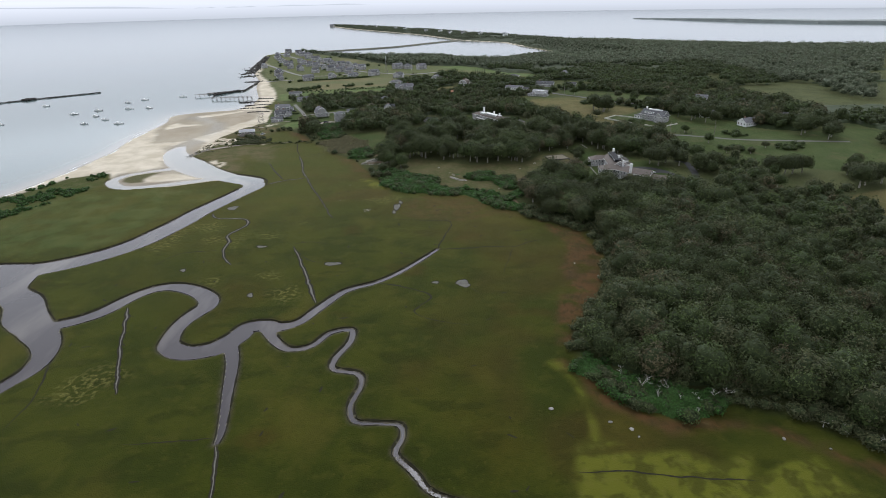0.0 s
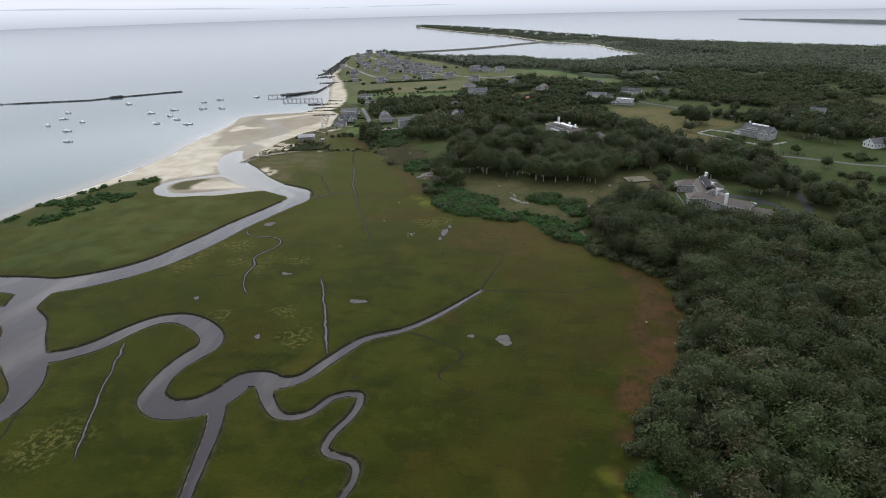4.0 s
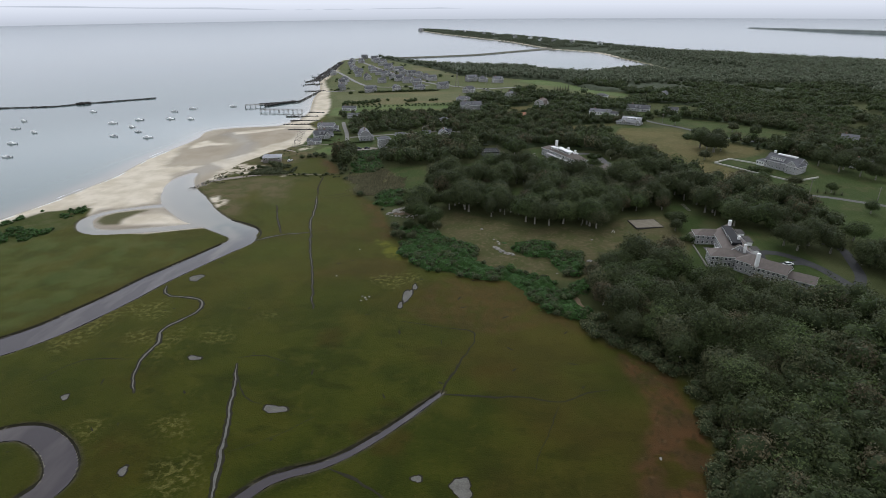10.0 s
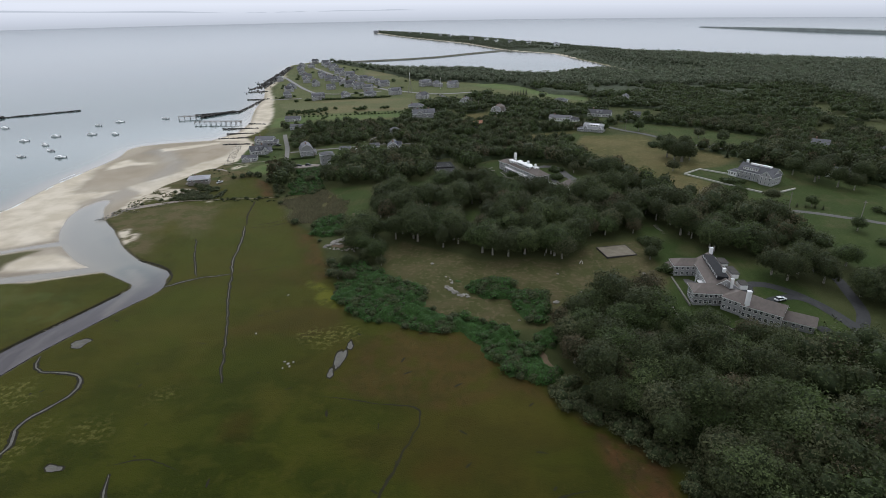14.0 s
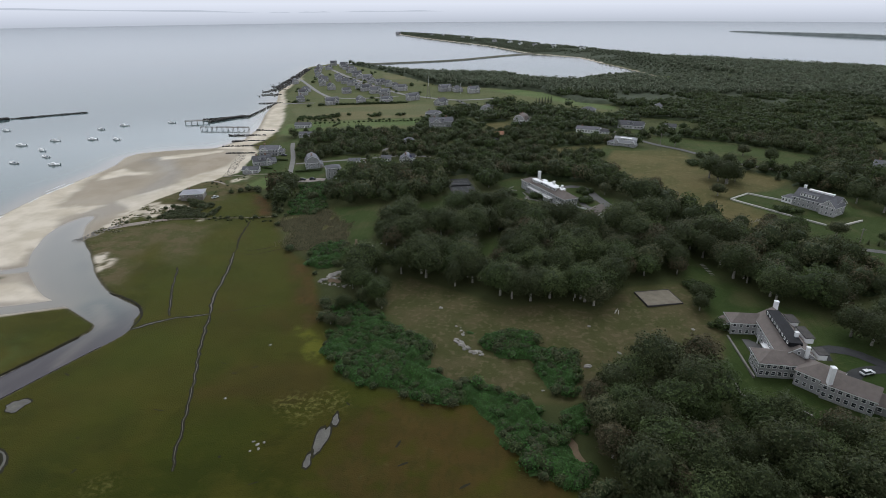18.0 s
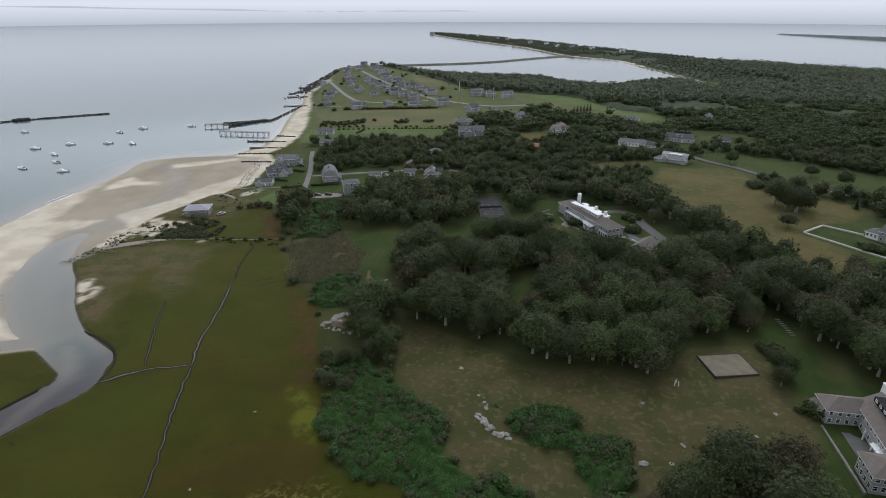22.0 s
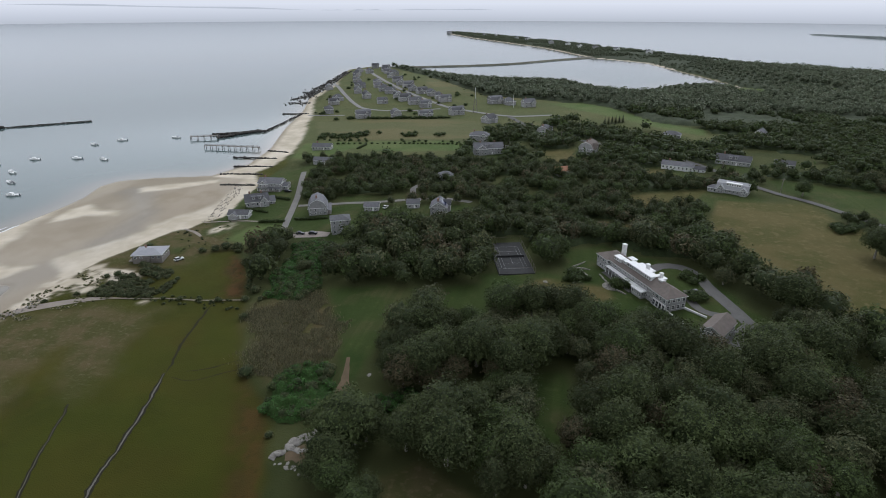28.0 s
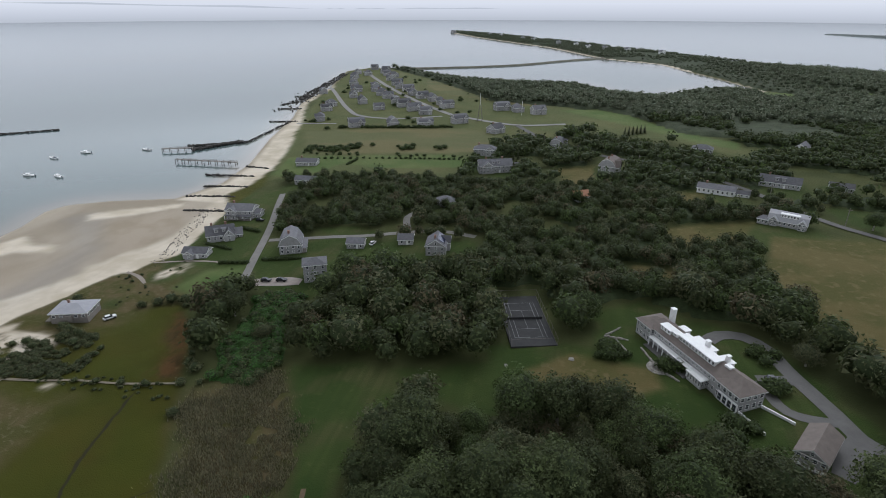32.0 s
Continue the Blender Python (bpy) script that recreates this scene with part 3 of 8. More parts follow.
def signed(poly, x, y):
    return away(poly, x, y) * np.where(inside(poly, x, y), 1.0, -1.0)


def smooth(a, b, v):
    t = np.clip((v - a) / (b - a), 0, 1)
    return t * t * (3 - 2 * t)


LATTICE = np.random.RandomState(7).rand(256, 256)


def mottle(x, y, size, octaves=3):
    """Value noise, about 0 to 1, with blotches of that size."""
    total, weight = 0.0, 0.0
    for o in range(octaves):
        u, v = x / size * 2 ** o + 17.3 * o, y / size * 2 ** o + 5.1 * o
        i, j = np.floor(u).astype(int), np.floor(v).astype(int)
        f, g = u - i, v - j
        f, g = f * f * (3 - 2 * f), g * g * (3 - 2 * g)
        a, b, c, d = LATTICE[i % 256, j % 256], LATTICE[(i + 1) % 256, j % 256], LATTICE[i % 256, (j + 1) % 256], LATTICE[(i + 1) % 256, (j + 1) % 256]
        total = total + ((a * (1 - f) + b * f) * (1 - g) + (c * (1 - f) + d * f) * g) / 2 ** o
        weight += 1 / 2 ** o
    return total / weight


def spline(rows, step=2.0):
    """A smooth line through rows of x, y and more."""
    p = np.array(rows, float)
    p = np.vstack([2 * p[0] - p[1], p, 2 * p[-1] - p[-2]])
    out = []
    for a, b, c, d in zip(p, p[1:], p[2:], p[3:]):
        n = max(2, int(np.hypot(*(c - b)[:2]) / step))
        t = np.linspace(0, 1, n, endpoint=False)[:, None]
        out.append(0.5 * (2 * b + (c - a) * t + (2 * a - 5 * b + 4 * c - d) * t ** 2 + (3 * b - a - 3 * c + d) * t ** 3))
    return np.vstack(out + [p[-2:-1]])


def rise(x, y):
    """The height of the upland over the marsh."""
    x, y = np.asarray(x, float), np.asarray(y, float)
    s = np.maximum(signed(UPLAND, x, y), 0)
    return 8 * (1 - np.exp(-s / 140))


def steps(stops):
    """Grid lines: rows of (start, spacing), the spacing changing evenly between the stops."""
    v = [stops[0][0]]
    while v[-1] < stops[-1][0]:
        v.append(v[-1] + np.interp(v[-1], [s[0] for s in stops], [s[1] for s in stops]))
    return np.array(v)


def sheet(name, verts, nx, ny, mat, keep=None):
    """A grid of quads, verts row by row."""
    q = (np.arange(nx - 1)[None, :] + nx * np.arange(ny - 1)[:, None]).ravel()
    q = np.stack([q, q + 1, q + nx + 1, q + nx], 1)
    if keep is not None:
        q = q[keep[q].any(1)]
    me = bpy.data.meshes.new(name)
    me.vertices.add(len(verts))
    me.vertices.foreach_set("co", verts.astype(np.float32).ravel())
    me.loops.add(4 * len(q))
    me.loops.foreach_set("vertex_index", q.astype(np.int32).ravel())
    me.polygons.add(len(q))
    me.polygons.foreach_set("loop_start", np.arange(0, 4 * len(q), 4, dtype=np.int32))
    me.polygons.foreach_set("use_smooth", np.ones(len(q), bool))
    me.update(calc_edges=True)
    me.materials.append(mat)
    return new(name, me)


def attribute(me, name, r, g, b):
    a = me.attributes.new(name, "FLOAT_COLOR", "POINT")
    a.data.foreach_set("color", np.stack([r, g, b, np.ones_like(r)], 1).astype(np.float32).ravel())


# ---- ground ----
WATER_Z = -0.5
gx = steps([(-4900, 400), (-1200, 60), (-420, 6), (-300, 2.5), (-228, 1.0), (60, 1.0), (110, 2.5), (160, 4), (420, 14), (1200, 60), (4900, 400)])
gy = steps([(-4000, 400), (-400, 40), (60, 3), (90, 1.0), (400, 1.0), (480, 1.6), (560, 3), (760, 5), (1400, 14), (2800, 40), (4900, 300)])
GX, GY = np.meshgrid(gx, gy)
GX, GY = GX.ravel(), GY.ravel()
wobble = mottle(GX, GY, 9, 3) - 0.5
land, upland, sandy = signed(LAND, GX, GY), signed(UPLAND, GX, GY), signed(SAND, GX, GY)
upness = smooth(-2, 3, upland + 3 * wobble)
sandness = smooth(-1.5, 1.5, sandy + 2.5 * wobble)
shore = np.where(land > 0, WATER_Z + 0.045 * land, WATER_Z + 0.03 * land)
height = np.minimum(shore, np.where(sandness > 0.5, -0.18 + 0.25 * (mottle(GX, GY, 30, 3) - 0.4), 0.0 + 0.12 * wobble))
height = np.maximum(height, -4)
height += 8 * (1 - np.exp(-np.maximum(upland, 0) / 140)) + 0.15 * wobble * upness
bank = np.full(len(GX), 99.0)
wet = np.zeros(len(GX))
nx = len(gx)
for rows in CREEKS:
    line = spline(rows)
    for (x1, y1, w1), (x2, y2, w2) in zip(line, line[1:]):
        r = max(w1, w2) / 2 + 5
        i0, i1 = np.searchsorted(gx, (min(x1, x2) - r, max(x1, x2) + r))
        j0, j1 = np.searchsorted(gy, (min(y1, y2) - r, max(y1, y2) + r))
        idx = (np.arange(i0, i1)[None, :] + nx * np.arange(j0, j1)[:, None]).ravel()
        if not len(idx):
            continue
        px, py = GX[idx], GY[idx]
        vx, vy = x2 - x1, y2 - y1
        t = np.clip(((px - x1) * vx + (py - y1) * vy) / (vx * vx + vy * vy + 1e-9), 0, 1)
        d = np.hypot(px - x1 - t * vx, py - y1 - t * vy) - (w1 + (w2 - w1) * t) / 2
        bank[idx] = np.minimum(bank[idx], d)
bank = bank + 0.9 * wobble
flats = sandness > 0.3
wet_line = np.full(len(GX), -99.0)
for a, b in zip(WET_LINE, WET_LINE[1:]):
    px, py, vx, vy = GX - a[0], GY - a[1], b[0] - a[0], b[1] - a[1]
    t = np.clip((px * vx + py * vy) / (vx * vx + vy * vy), 0, 1)
    wet_line = np.maximum(wet_line, (a[2] + (b[2] - a[2]) * t) / 2 - np.hypot(px - t * vx, py - t * vy))
carve = np.where(flats, np.interp(bank, [-6, -1.5, 0.5, 4], [-0.66, -0.56, -0.42, 0.1]), np.interp(bank, [-4, -0.8, 0.1, 0.5], [-0.95, -0.72, -0.42, 0.4]))
height = np.where(bank < 4, np.minimum(height, np.where(bank < 0.5, carve, np.where(flats, carve, 9))), height)
dune = np.zeros(len(GX))
for poly in DUNE_SAND:
    dune = np.maximum(dune, smooth(-2, 2, signed(poly, GX, GY) + 6 * (mottle(GX, GY, 6, 2) - 0.5)) * smooth(0.34, 0.56, mottle(GX, GY, 4.5, 2) * 0.6 + mottle(GX + 30, GY, 2.2, 2) * 0.4 + 0.02))
dune = np.maximum(dune, smooth(-0.8, 0.8, signed(UPPER_BEACH, GX, GY) + 4 * wobble))
dry_sand, brown_sand = smooth(-5, 4, signed(DRY_BEACH, GX, GY) + 10 * wobble), np.zeros(len(GX))
for poly in TONGUES:
    dry_sand = np.maximum(dry_sand, smooth(-2.5, 3, signed(poly, GX, GY) + 3 * wobble))
for poly in BROWN_FLATS:
    brown_sand = np.maximum(brown_sand, (0.5 if poly is BROWN_FLATS[1] else 0.9) * smooth(-7, 7, signed(poly, GX, GY) + 8 * wobble))
dry_sand = np.maximum.reduce([dry_sand, 0.9 * dune, smooth(0, 6, land) * (GY > 640), 0.8 * smooth(7, 1, away(UPPER_BEACH, GX, GY) + 6 * wobble)])
channel = np.maximum(smooth(-5, 8, wet_line + 6 * wobble), np.where(flats, smooth(5, -3, bank + 3 * wobble), 0))
beach = smooth(0, -5, land + 6 * wobble - np.interp(GY, [540, 800, 930, 1150, 1450, 1460], [24, 24, 11, 6, 6, 18])) * (land > -40) * (((GY > 540) & (GY < 1150)) | ((GY > 1450) & (GX < 330)))
rust, yellow, tan = np.zeros(len(GX)), np.zeros(len(GX)), np.zeros(len(GX))
soft = mottle(GX, GY, 14, 3) - 0.5
for polys, mask, w in ((RUST, rust, 5), (YELLOW, yellow, 4), (TAN, tan, 8)):
    for poly in polys:
        mask[:] = np.maximum(mask, smooth(-w, w, signed(poly, GX, GY) + 14 * soft) if polys is not RUST else (0.45 if poly is RUST[1] else 0.6 if poly is RUST[2] else 1.0) * smooth(-2.5, 2.5, signed(poly, GX, GY) + 8 * soft))
tan = np.maximum(tan, 0.6 * smooth(-6, 6, signed(SPIT_GREEN, GX, GY) + 10 * soft) * (mottle(GX, GY, 5, 2) > 0.5))
village = smooth(-3, 3, signed(VILLAGE, GX, GY))
field = np.zeros(len(GX))
for poly in VILLAGE_FIELDS:
    field = np.maximum(field, smooth(-4, 4, signed(poly, GX, GY) + 4 * wobble))
islet = smooth(-2, 2, signed(ISLET_GREEN, GX, GY) + 4 * soft)
brown = smooth(70, 14, -upland + 50 * soft) * smooth(0.42, 0.62, mottle(GX + 300, GY, 38, 3)) * (upland < 0) * (GX > -92)
mud = np.where(flats, 0, smooth(1.6, -0.3, bank)) * (1 - upness)
lawn = np.zeros(len(GX))
for poly in (LAWN, YARD_B, GREENS, ROW_YARD, ROW_YARD_EAST, EAST_LAWN, EAST_LAWN_FAR, YARD_A, FIELD_EAST, EAST_LAWN_NORTH, GREEN_STRIP, BEACH_LAWN, *FAR_GREEN, *GLADES):
    lawn = np.maximum(lawn, smooth(-2, 2, signed(poly, GX, GY) + 2 * wobble))
for hx, hy, hr in HOUSE_ROOM:
    lawn = np.maximum(lawn, 0.85 * smooth(3, -3, np.hypot(GX - hx, GY - hy) - hr - 3 + 6 * wobble))
lawn = np.maximum(lawn, 0.55 * village * (1 - 0.8 * field))
field = np.maximum(field, 0.45 * village)
bright = 0.5 * village * (1 - field)
for poly in (GREENS, GREEN_STRIP, BEACH_LAWN, *FAR_GREEN):
    bright = np.maximum(bright, smooth(-3, 3, signed(poly, GX, GY) + 2 * wobble))
field = field * (1 - 1.6 * np.clip(bright - 0.5, 0, 0.5))
dry = np.zeros(len(GX))
for poly in (MEADOW, FIELD, EAST_LAWN_SOUTH, *DRY_GLADES):
    dry = np.maximum(dry, smooth(-2, 2, signed(poly, GX, GY) + 2 * wobble))
meadow = np.maximum(smooth(-2, 2, signed(MEADOW, GX, GY) + 2 * wobble), 0)


TERRAIN = height.reshape(len(gy), nx)


def ground_z(x, y):
    """The height of the ground sheet at a place."""
    i = int(np.clip(np.searchsorted(gx, x) - 1, 0, nx - 2))
    j = int(np.clip(np.searchsorted(gy, y) - 1, 0, len(gy) - 2))
    u, v = (x - gx[i]) / (gx[i + 1] - gx[i]), (y - gy[j]) / (gy[j + 1] - gy[j])
    return float((TERRAIN[j, i] * (1 - u) + TERRAIN[j, i + 1] * u) * (1 - v) + (TERRAIN[j + 1, i] * (1 - u) + TERRAIN[j + 1, i + 1] * u) * v)


def ground_material():
    m = bpy.data.materials.new("marsh_and_land")
    m.use_nodes = True
    n, l = m.node_tree.nodes, m.node_tree.links
    b = n["Principled BSDF"]
    b.inputs["Roughness"].default_value = 0.95
    gloss_of = n.new("ShaderNodeMapRange")
    gloss_of.inputs[3].default_value, gloss_of.inputs[4].default_value = 0.95, 0.5
    shine = n.new("ShaderNodeMapRange")
    shine.inputs[3].default_value, shine.inputs[4].default_value = 0.05, 0.12
    b.inputs["Sheen Weight"].default_value, b.inputs["Sheen Roughness"].default_value, b.inputs["Sheen Tint"].default_value = 0.11, 0.45, (0.72, 0.74, 0.36, 1)
    geo = n.new("ShaderNodeNewGeometry")

    def tex(scale, detail=4, stretch=None):
        t = n.new("ShaderNodeTexNoise")
        t.inputs["Scale"].default_value, t.inputs["Detail"].default_value = scale, detail
        src = geo.outputs["Position"]
        if stretch:
            mp = n.new("ShaderNodeMapping")
            mp.inputs["Scale"].default_value = stretch
            l.new(src, mp.inputs["Vector"])
            src = mp.outputs[0]
        l.new(src, t.inputs["Vector"])
        return t.outputs["Fac"]

    def ranged(v, a, c):
        r = n.new("ShaderNodeMapRange")
        r.interpolation_type = "SMOOTHSTEP"
        r.inputs[1].default_value, r.inputs[2].default_value = a, c
        l.new(v, r.inputs[0])
        return r.outputs[0]

    def mixed(a, c, f):
        x = n.new("ShaderNodeMix")
        x.data_type = "RGBA"
        for k, v in ((6, a), (7, c)):
            if isinstance(v, tuple):
                x.inputs[k].default_value = (*v, 1)
            else:
                l.new(v, x.inputs[k])
        l.new(f, x.inputs[0])
        return x.outputs[2]

    def times(a, c):
        x = n.new("ShaderNodeMath")
        x.operation = "MULTIPLY"
        l.new(a, x.inputs[0])
        if isinstance(c, float):
            x.inputs[1].default_value = c
        else:
            l.new(c, x.inputs[1])
        return x.outputs[0]

    def zone(name):
        a = n.new("ShaderNodeAttribute")
        a.attribute_name = name
        s = n.new("ShaderNodeSeparateColor")
        l.new(a.outputs["Color"], s.inputs[0])
        return s.outputs

    za, zb, zc, zd, ze = zone("zone_a"), zone("zone_b"), zone("zone_c"), zone("zone_d"), zone("zone_e")
    broad, middle, small, grain = tex(0.012, 5), tex(0.05, 5), tex(0.35, 5), tex(2.5, 4)
    grass = mixed((0.0214, 0.0280, 0.0027), (0.0380, 0.0425, 0.0040), ranged(middle, 0.36, 0.64))
    grass = mixed(grass, (0.0449, 0.0320, 0.0040), times(ranged(broad, 0.50, 0.66), 0.55))
    grass = mixed(grass, (0.0460, 0.0238, 0.0049), times(ranged(tex(0.03, 4), 0.58, 0.70), 0.5))
    grass = mixed(grass, (0.0696, 0.0584, 0.0108), times(ranged(small, 0.60, 0.76), 0.28))
    grass = mixed(grass, (0.0155, 0.0178, 0.0029), times(ranged(grain, 0.45, 0.70), 0.28))
    grass = mixed(grass, (0.0492, 0.0485, 0.0067), times(ranged(tex(0.16, 6), 0.52, 0.66), 0.45))
    grass = mixed(grass, (0.0139, 0.0183, 0.0020), times(ranged(tex(0.09, 6, (0.7, 1.3, 1)), 0.53, 0.66), 0.55))
    grass = mixed(grass, (0.0428, 0.0248, 0.0063), times(ze[1], 0.5))
    grass = mixed(grass, (0.0257, 0.0337, 0.0032), times(ranged(tex(0.02, 5, (1, 0.4, 1)), 0.5, 0.66), 0.5))
    grass = mixed(grass, (0.0642, 0.0554, 0.0086), times(ranged(tex(0.028, 6, (1, 0.7, 1)), 0.54, 0.66), 0.55))
    grass = mixed(grass, (0.0107, 0.0139, 0.0018), times(ranged(tex(0.75, 7), 0.52, 0.66), 0.22))
    grass = mixed(grass, (0.0599, 0.0535, 0.0090), times(ranged(tex(1.1, 6, (1, 0.7, 1)), 0.60, 0.68), 0.4))
    # lush green cordgrass and bare brown peat
    zg = zone("zone_g")
    grass = mixed(grass, mixed((0.0290, 0.0400, 0.0040), (0.0420, 0.0510, 0.0056), ranged(tex(0.06, 6), 0.38, 0.62)), times(zg[0], 0.62))
    grass = mixed(grass, mixed((0.0330, 0.0220, 0.0066), (0.0480, 0.0320, 0.0080), ranged(tex(0.09, 6), 0.38, 0.62)), times(zg[1], 0.75))
    # paler olive-to-brown tone towards the north of the marsh
    grass = mixed(grass, mixed((0.0480, 0.0500, 0.0070), (0.0600, 0.0490, 0.0090), ranged(tex(0.035, 6), 0.42, 0.60)), times(zone("zone_f")[2], 0.40))
    # straw-pale patches with ragged edges
    tuft = times(zb[0], ranged(tex(0.55, 7), 0.46, 0.60))
    col = mixed(grass, mixed((0.070, 0.068, 0.014), (0.135, 0.118, 0.036), ranged(tex(1.6, 5), 0.4, 0.62)), times(tuft, 0.75))
    lime = mixed((0.098, 0.102, 0.012), (0.050, 0.052, 0.007), ranged(tex(0.16, 7), 0.44, 0.60))
    lime = mixed(lime, (0.110, 0.106, 0.020), times(ranged(small, 0.5, 0.7), 0.5))
    col = mixed(col, lime, times(zone("zone_f")[1], 0.85))
    rusty = mixed(mixed((0.082, 0.037, 0.017), (0.054, 0.030, 0.014), ranged(tex(0.12, 6), 0.4, 0.62)), (0.030, 0.020, 0.010), times(ranged(tex(0.5, 7, (1, 0.5, 1)), 0.52, 0.62), 0.6))
    col = mixed(col, mixed(rusty, (0.12, 0.085, 0.045), times(ranged(small, 0.6, 0.75), 0.5)), times(times(za[1], ranged(tex(0.11, 7), 0.33, 0.52)), 0.82))
    floor_wood = mixed((0.034, 0.042, 0.015), (0.054, 0.060, 0.023), ranged(middle, 0.35, 0.65))
    col = mixed(col, floor_wood, zc[2])
    col = mixed(col, mixed(mixed((0.086, 0.067, 0.033), (0.056, 0.054, 0.018), ranged(tex(0.11, 6), 0.4, 0.6)), (0.16, 0.135, 0.09), times(ranged(tex(0.7, 6), 0.54, 0.66), 0.3)), zb[1])
    lawn_c = mixed((0.026, 0.046, 0.011), (0.042, 0.060, 0.017), ranged(middle, 0.35, 0.65))
    lawn_c = mixed(lawn_c, (0.120, 0.110, 0.048), times(ranged(small, 0.58, 0.75), 0.25))
    lawn_c = mixed(lawn_c, (0.072, 0.064, 0.030), times(ranged(tex(0.07, 5), 0.50, 0.66), 0.55))
    # mowing stripes
    lawn_c = mixed(lawn_c, (0.026, 0.044, 0.012), times(ranged(tex(0.42, 1, (1, 0.02, 1)), 0.44, 0.54), 0.35))
    col = mixed(col, lawn_c, zc[0])
    dry_c = mixed((0.100, 0.082, 0.034), (0.070, 0.066, 0.023), ranged(middle, 0.4, 0.62))
    dry_c = mixed(dry_c, (0.140, 0.112, 0.056), times(ranged(small, 0.52, 0.7), 0.6))
    dry_c = mixed(dry_c, mixed(mixed((0.046, 0.052, 0.018), (0.074, 0.064, 0.031), ranged(tex(0.10, 6), 0.40, 0.62)), (0.135, 0.108, 0.066), times(ranged(tex(0.5, 7), 0.52, 0.66), 0.5)), times(ze[2], 0.85))
    col = mixed(col, dry_c, zc[1])
    col = mixed(col, mixed((0.066, 0.110, 0.034), (0.100, 0.130, 0.048), ranged(middle, 0.35, 0.65)), times(zone("zone_f")[0], 0.85))
    field_c = mixed((0.134, 0.116, 0.060), (0.098, 0.102, 0.050), ranged(tex(0.03, 5, (0.4, 1, 1)), 0.4, 0.6))
    col = mixed(col, field_c, times(ze[0], 0.9))
    flat_c = mixed((0.30, 0.252, 0.198), (0.38, 0.325, 0.262), ranged(tex(0.03, 5, (1, 0.5, 1)), 0.38, 0.62))
    flat_c = mixed(flat_c, mixed((0.305, 0.25, 0.19), (0.36, 0.30, 0.237), ranged(tex(0.05, 4), 0.4, 0.6)), zd[1])
    flat_c = mixed(flat_c, mixed((0.235, 0.200, 0.165), (0.300, 0.258, 0.212), ranged(tex(0.04, 5, (1, 0.35, 1)), 0.38, 0.62)), zd[2])
    # drift lines of drier sand
    flat_c = mixed(flat_c, (0.44, 0.38, 0.31), times(ranged(tex(0.05, 5, (1, 0.35, 1)), 0.54, 0.68), 0.3))
    sand_c = mixed((0.50, 0.43, 0.335), (0.64, 0.565, 0.465), ranged(tex(0.06, 5), 0.35, 0.65))
    sand_c = mixed(sand_c, (0.44, 0.37, 0.29), times(ranged(tex(0.12, 6, (1, 0.5, 1)), 0.55, 0.70), 0.3))
    col = mixed(col, mixed(flat_c, sand_c, zd[0]), za[0])
    peat = mixed((0.030, 0.028, 0.014), (0.06, 0.05, 0.03), ranged(small, 0.4, 0.6))
    wet_mud = mixed((0.15, 0.135, 0.125), (0.24, 0.215, 0.195), ranged(tex(0.05, 5), 0.38, 0.62))
    col = mixed(col, mixed(peat, wet_mud, zb[2]), za[2])
    # wet sand shines
    wet = times(zd[2], za[0])
    l.new(wet, gloss_of.inputs[0])
    l.new(wet, shine.inputs[0])
    l.new(gloss_of.outputs[0], b.inputs["Roughness"])
    l.new(shine.outputs[0], b.inputs["Specular IOR Level"])
    l.new(col, b.inputs["Base Color"])
    bump = n.new("ShaderNodeBump")
    bump.inputs["Strength"].default_value, bump.inputs["Distance"].default_value = 0.6, 0.25
    l.new(grain, bump.inputs["Height"])
    l.new(bump.outputs[0], b.inputs["Normal"])
    return m


ground = sheet("ground", np.stack([GX, GY, height], 1), nx, len(gy), ground_material())
flat_wet = np.maximum(smooth(0.1, 0.6, sandness), smooth(0.25, -0.8, bank))
attribute(ground.data, "zone_a", np.maximum.reduce([sandness * (1 - upness * 0.7) * (1 - 0.85 * islet), dune, beach, smooth(2, -2, land)]), rust * (1 - upness), mud)
attribute(ground.data, "zone_b", yellow, tan, flat_wet)
attribute(ground.data, "zone_d", dry_sand, brown_sand, channel)
SPIT_MARSH = [(-285, 245), (-215, 250), (-178, 256), (-160, 280), (-150, 312), (-142, 345), (-170, 356), (-205, 350), (-235, 345), (-255, 310)]
spit_marsh = smooth(-6, 6, signed(SPIT_MARSH, GX, GY) + 10 * soft) * (1 - upness) * (0.08 + 0.25 * smooth(0.35, 0.65, mottle(GX, GY, 8, 3)))
lime = np.zeros(len(GX))
for poly in LIME:
    lime = np.maximum(lime, smooth(-1.5, 2.5, signed(poly, GX, GY) + 11 * soft + 3 * wobble))
attribute(ground.data, "zone_f", np.maximum(bright * upness, spit_marsh), lime, smooth(-45, 45, GY - 285 + 110 * (mottle(GX + 90, GY, 55, 3) - 0.5)) * (1 - upness))
lush, bare = np.zeros(len(GX)), np.zeros(len(GX))
for poly in GREEN_MARSH:
    lush = np.maximum(lush, smooth(-5, 5, signed(poly, GX, GY) + 14 * soft + 4 * wobble))
for poly in BROWN_MARSH:
    bare = np.maximum(bare, smooth(-3, 4, signed(poly, GX, GY) + 14 * soft + 4 * wobble))
attribute(ground.data, "zone_g", lush, bare, lush * 0)
attribute(ground.data, "zone_e", field * upness, brown, meadow * upness)
attribute(ground.data, "zone_c", np.maximum(lawn * upness, 0.5 * smooth(-4, 4, signed(SPIT_GREEN, GX, GY) + 10 * soft) * (1 - sandness * (1 - islet))), dry * upness, upness)
tagged(ground, "salt marsh, sand flats, lawns and woodland floor", "ground", kind="structure")


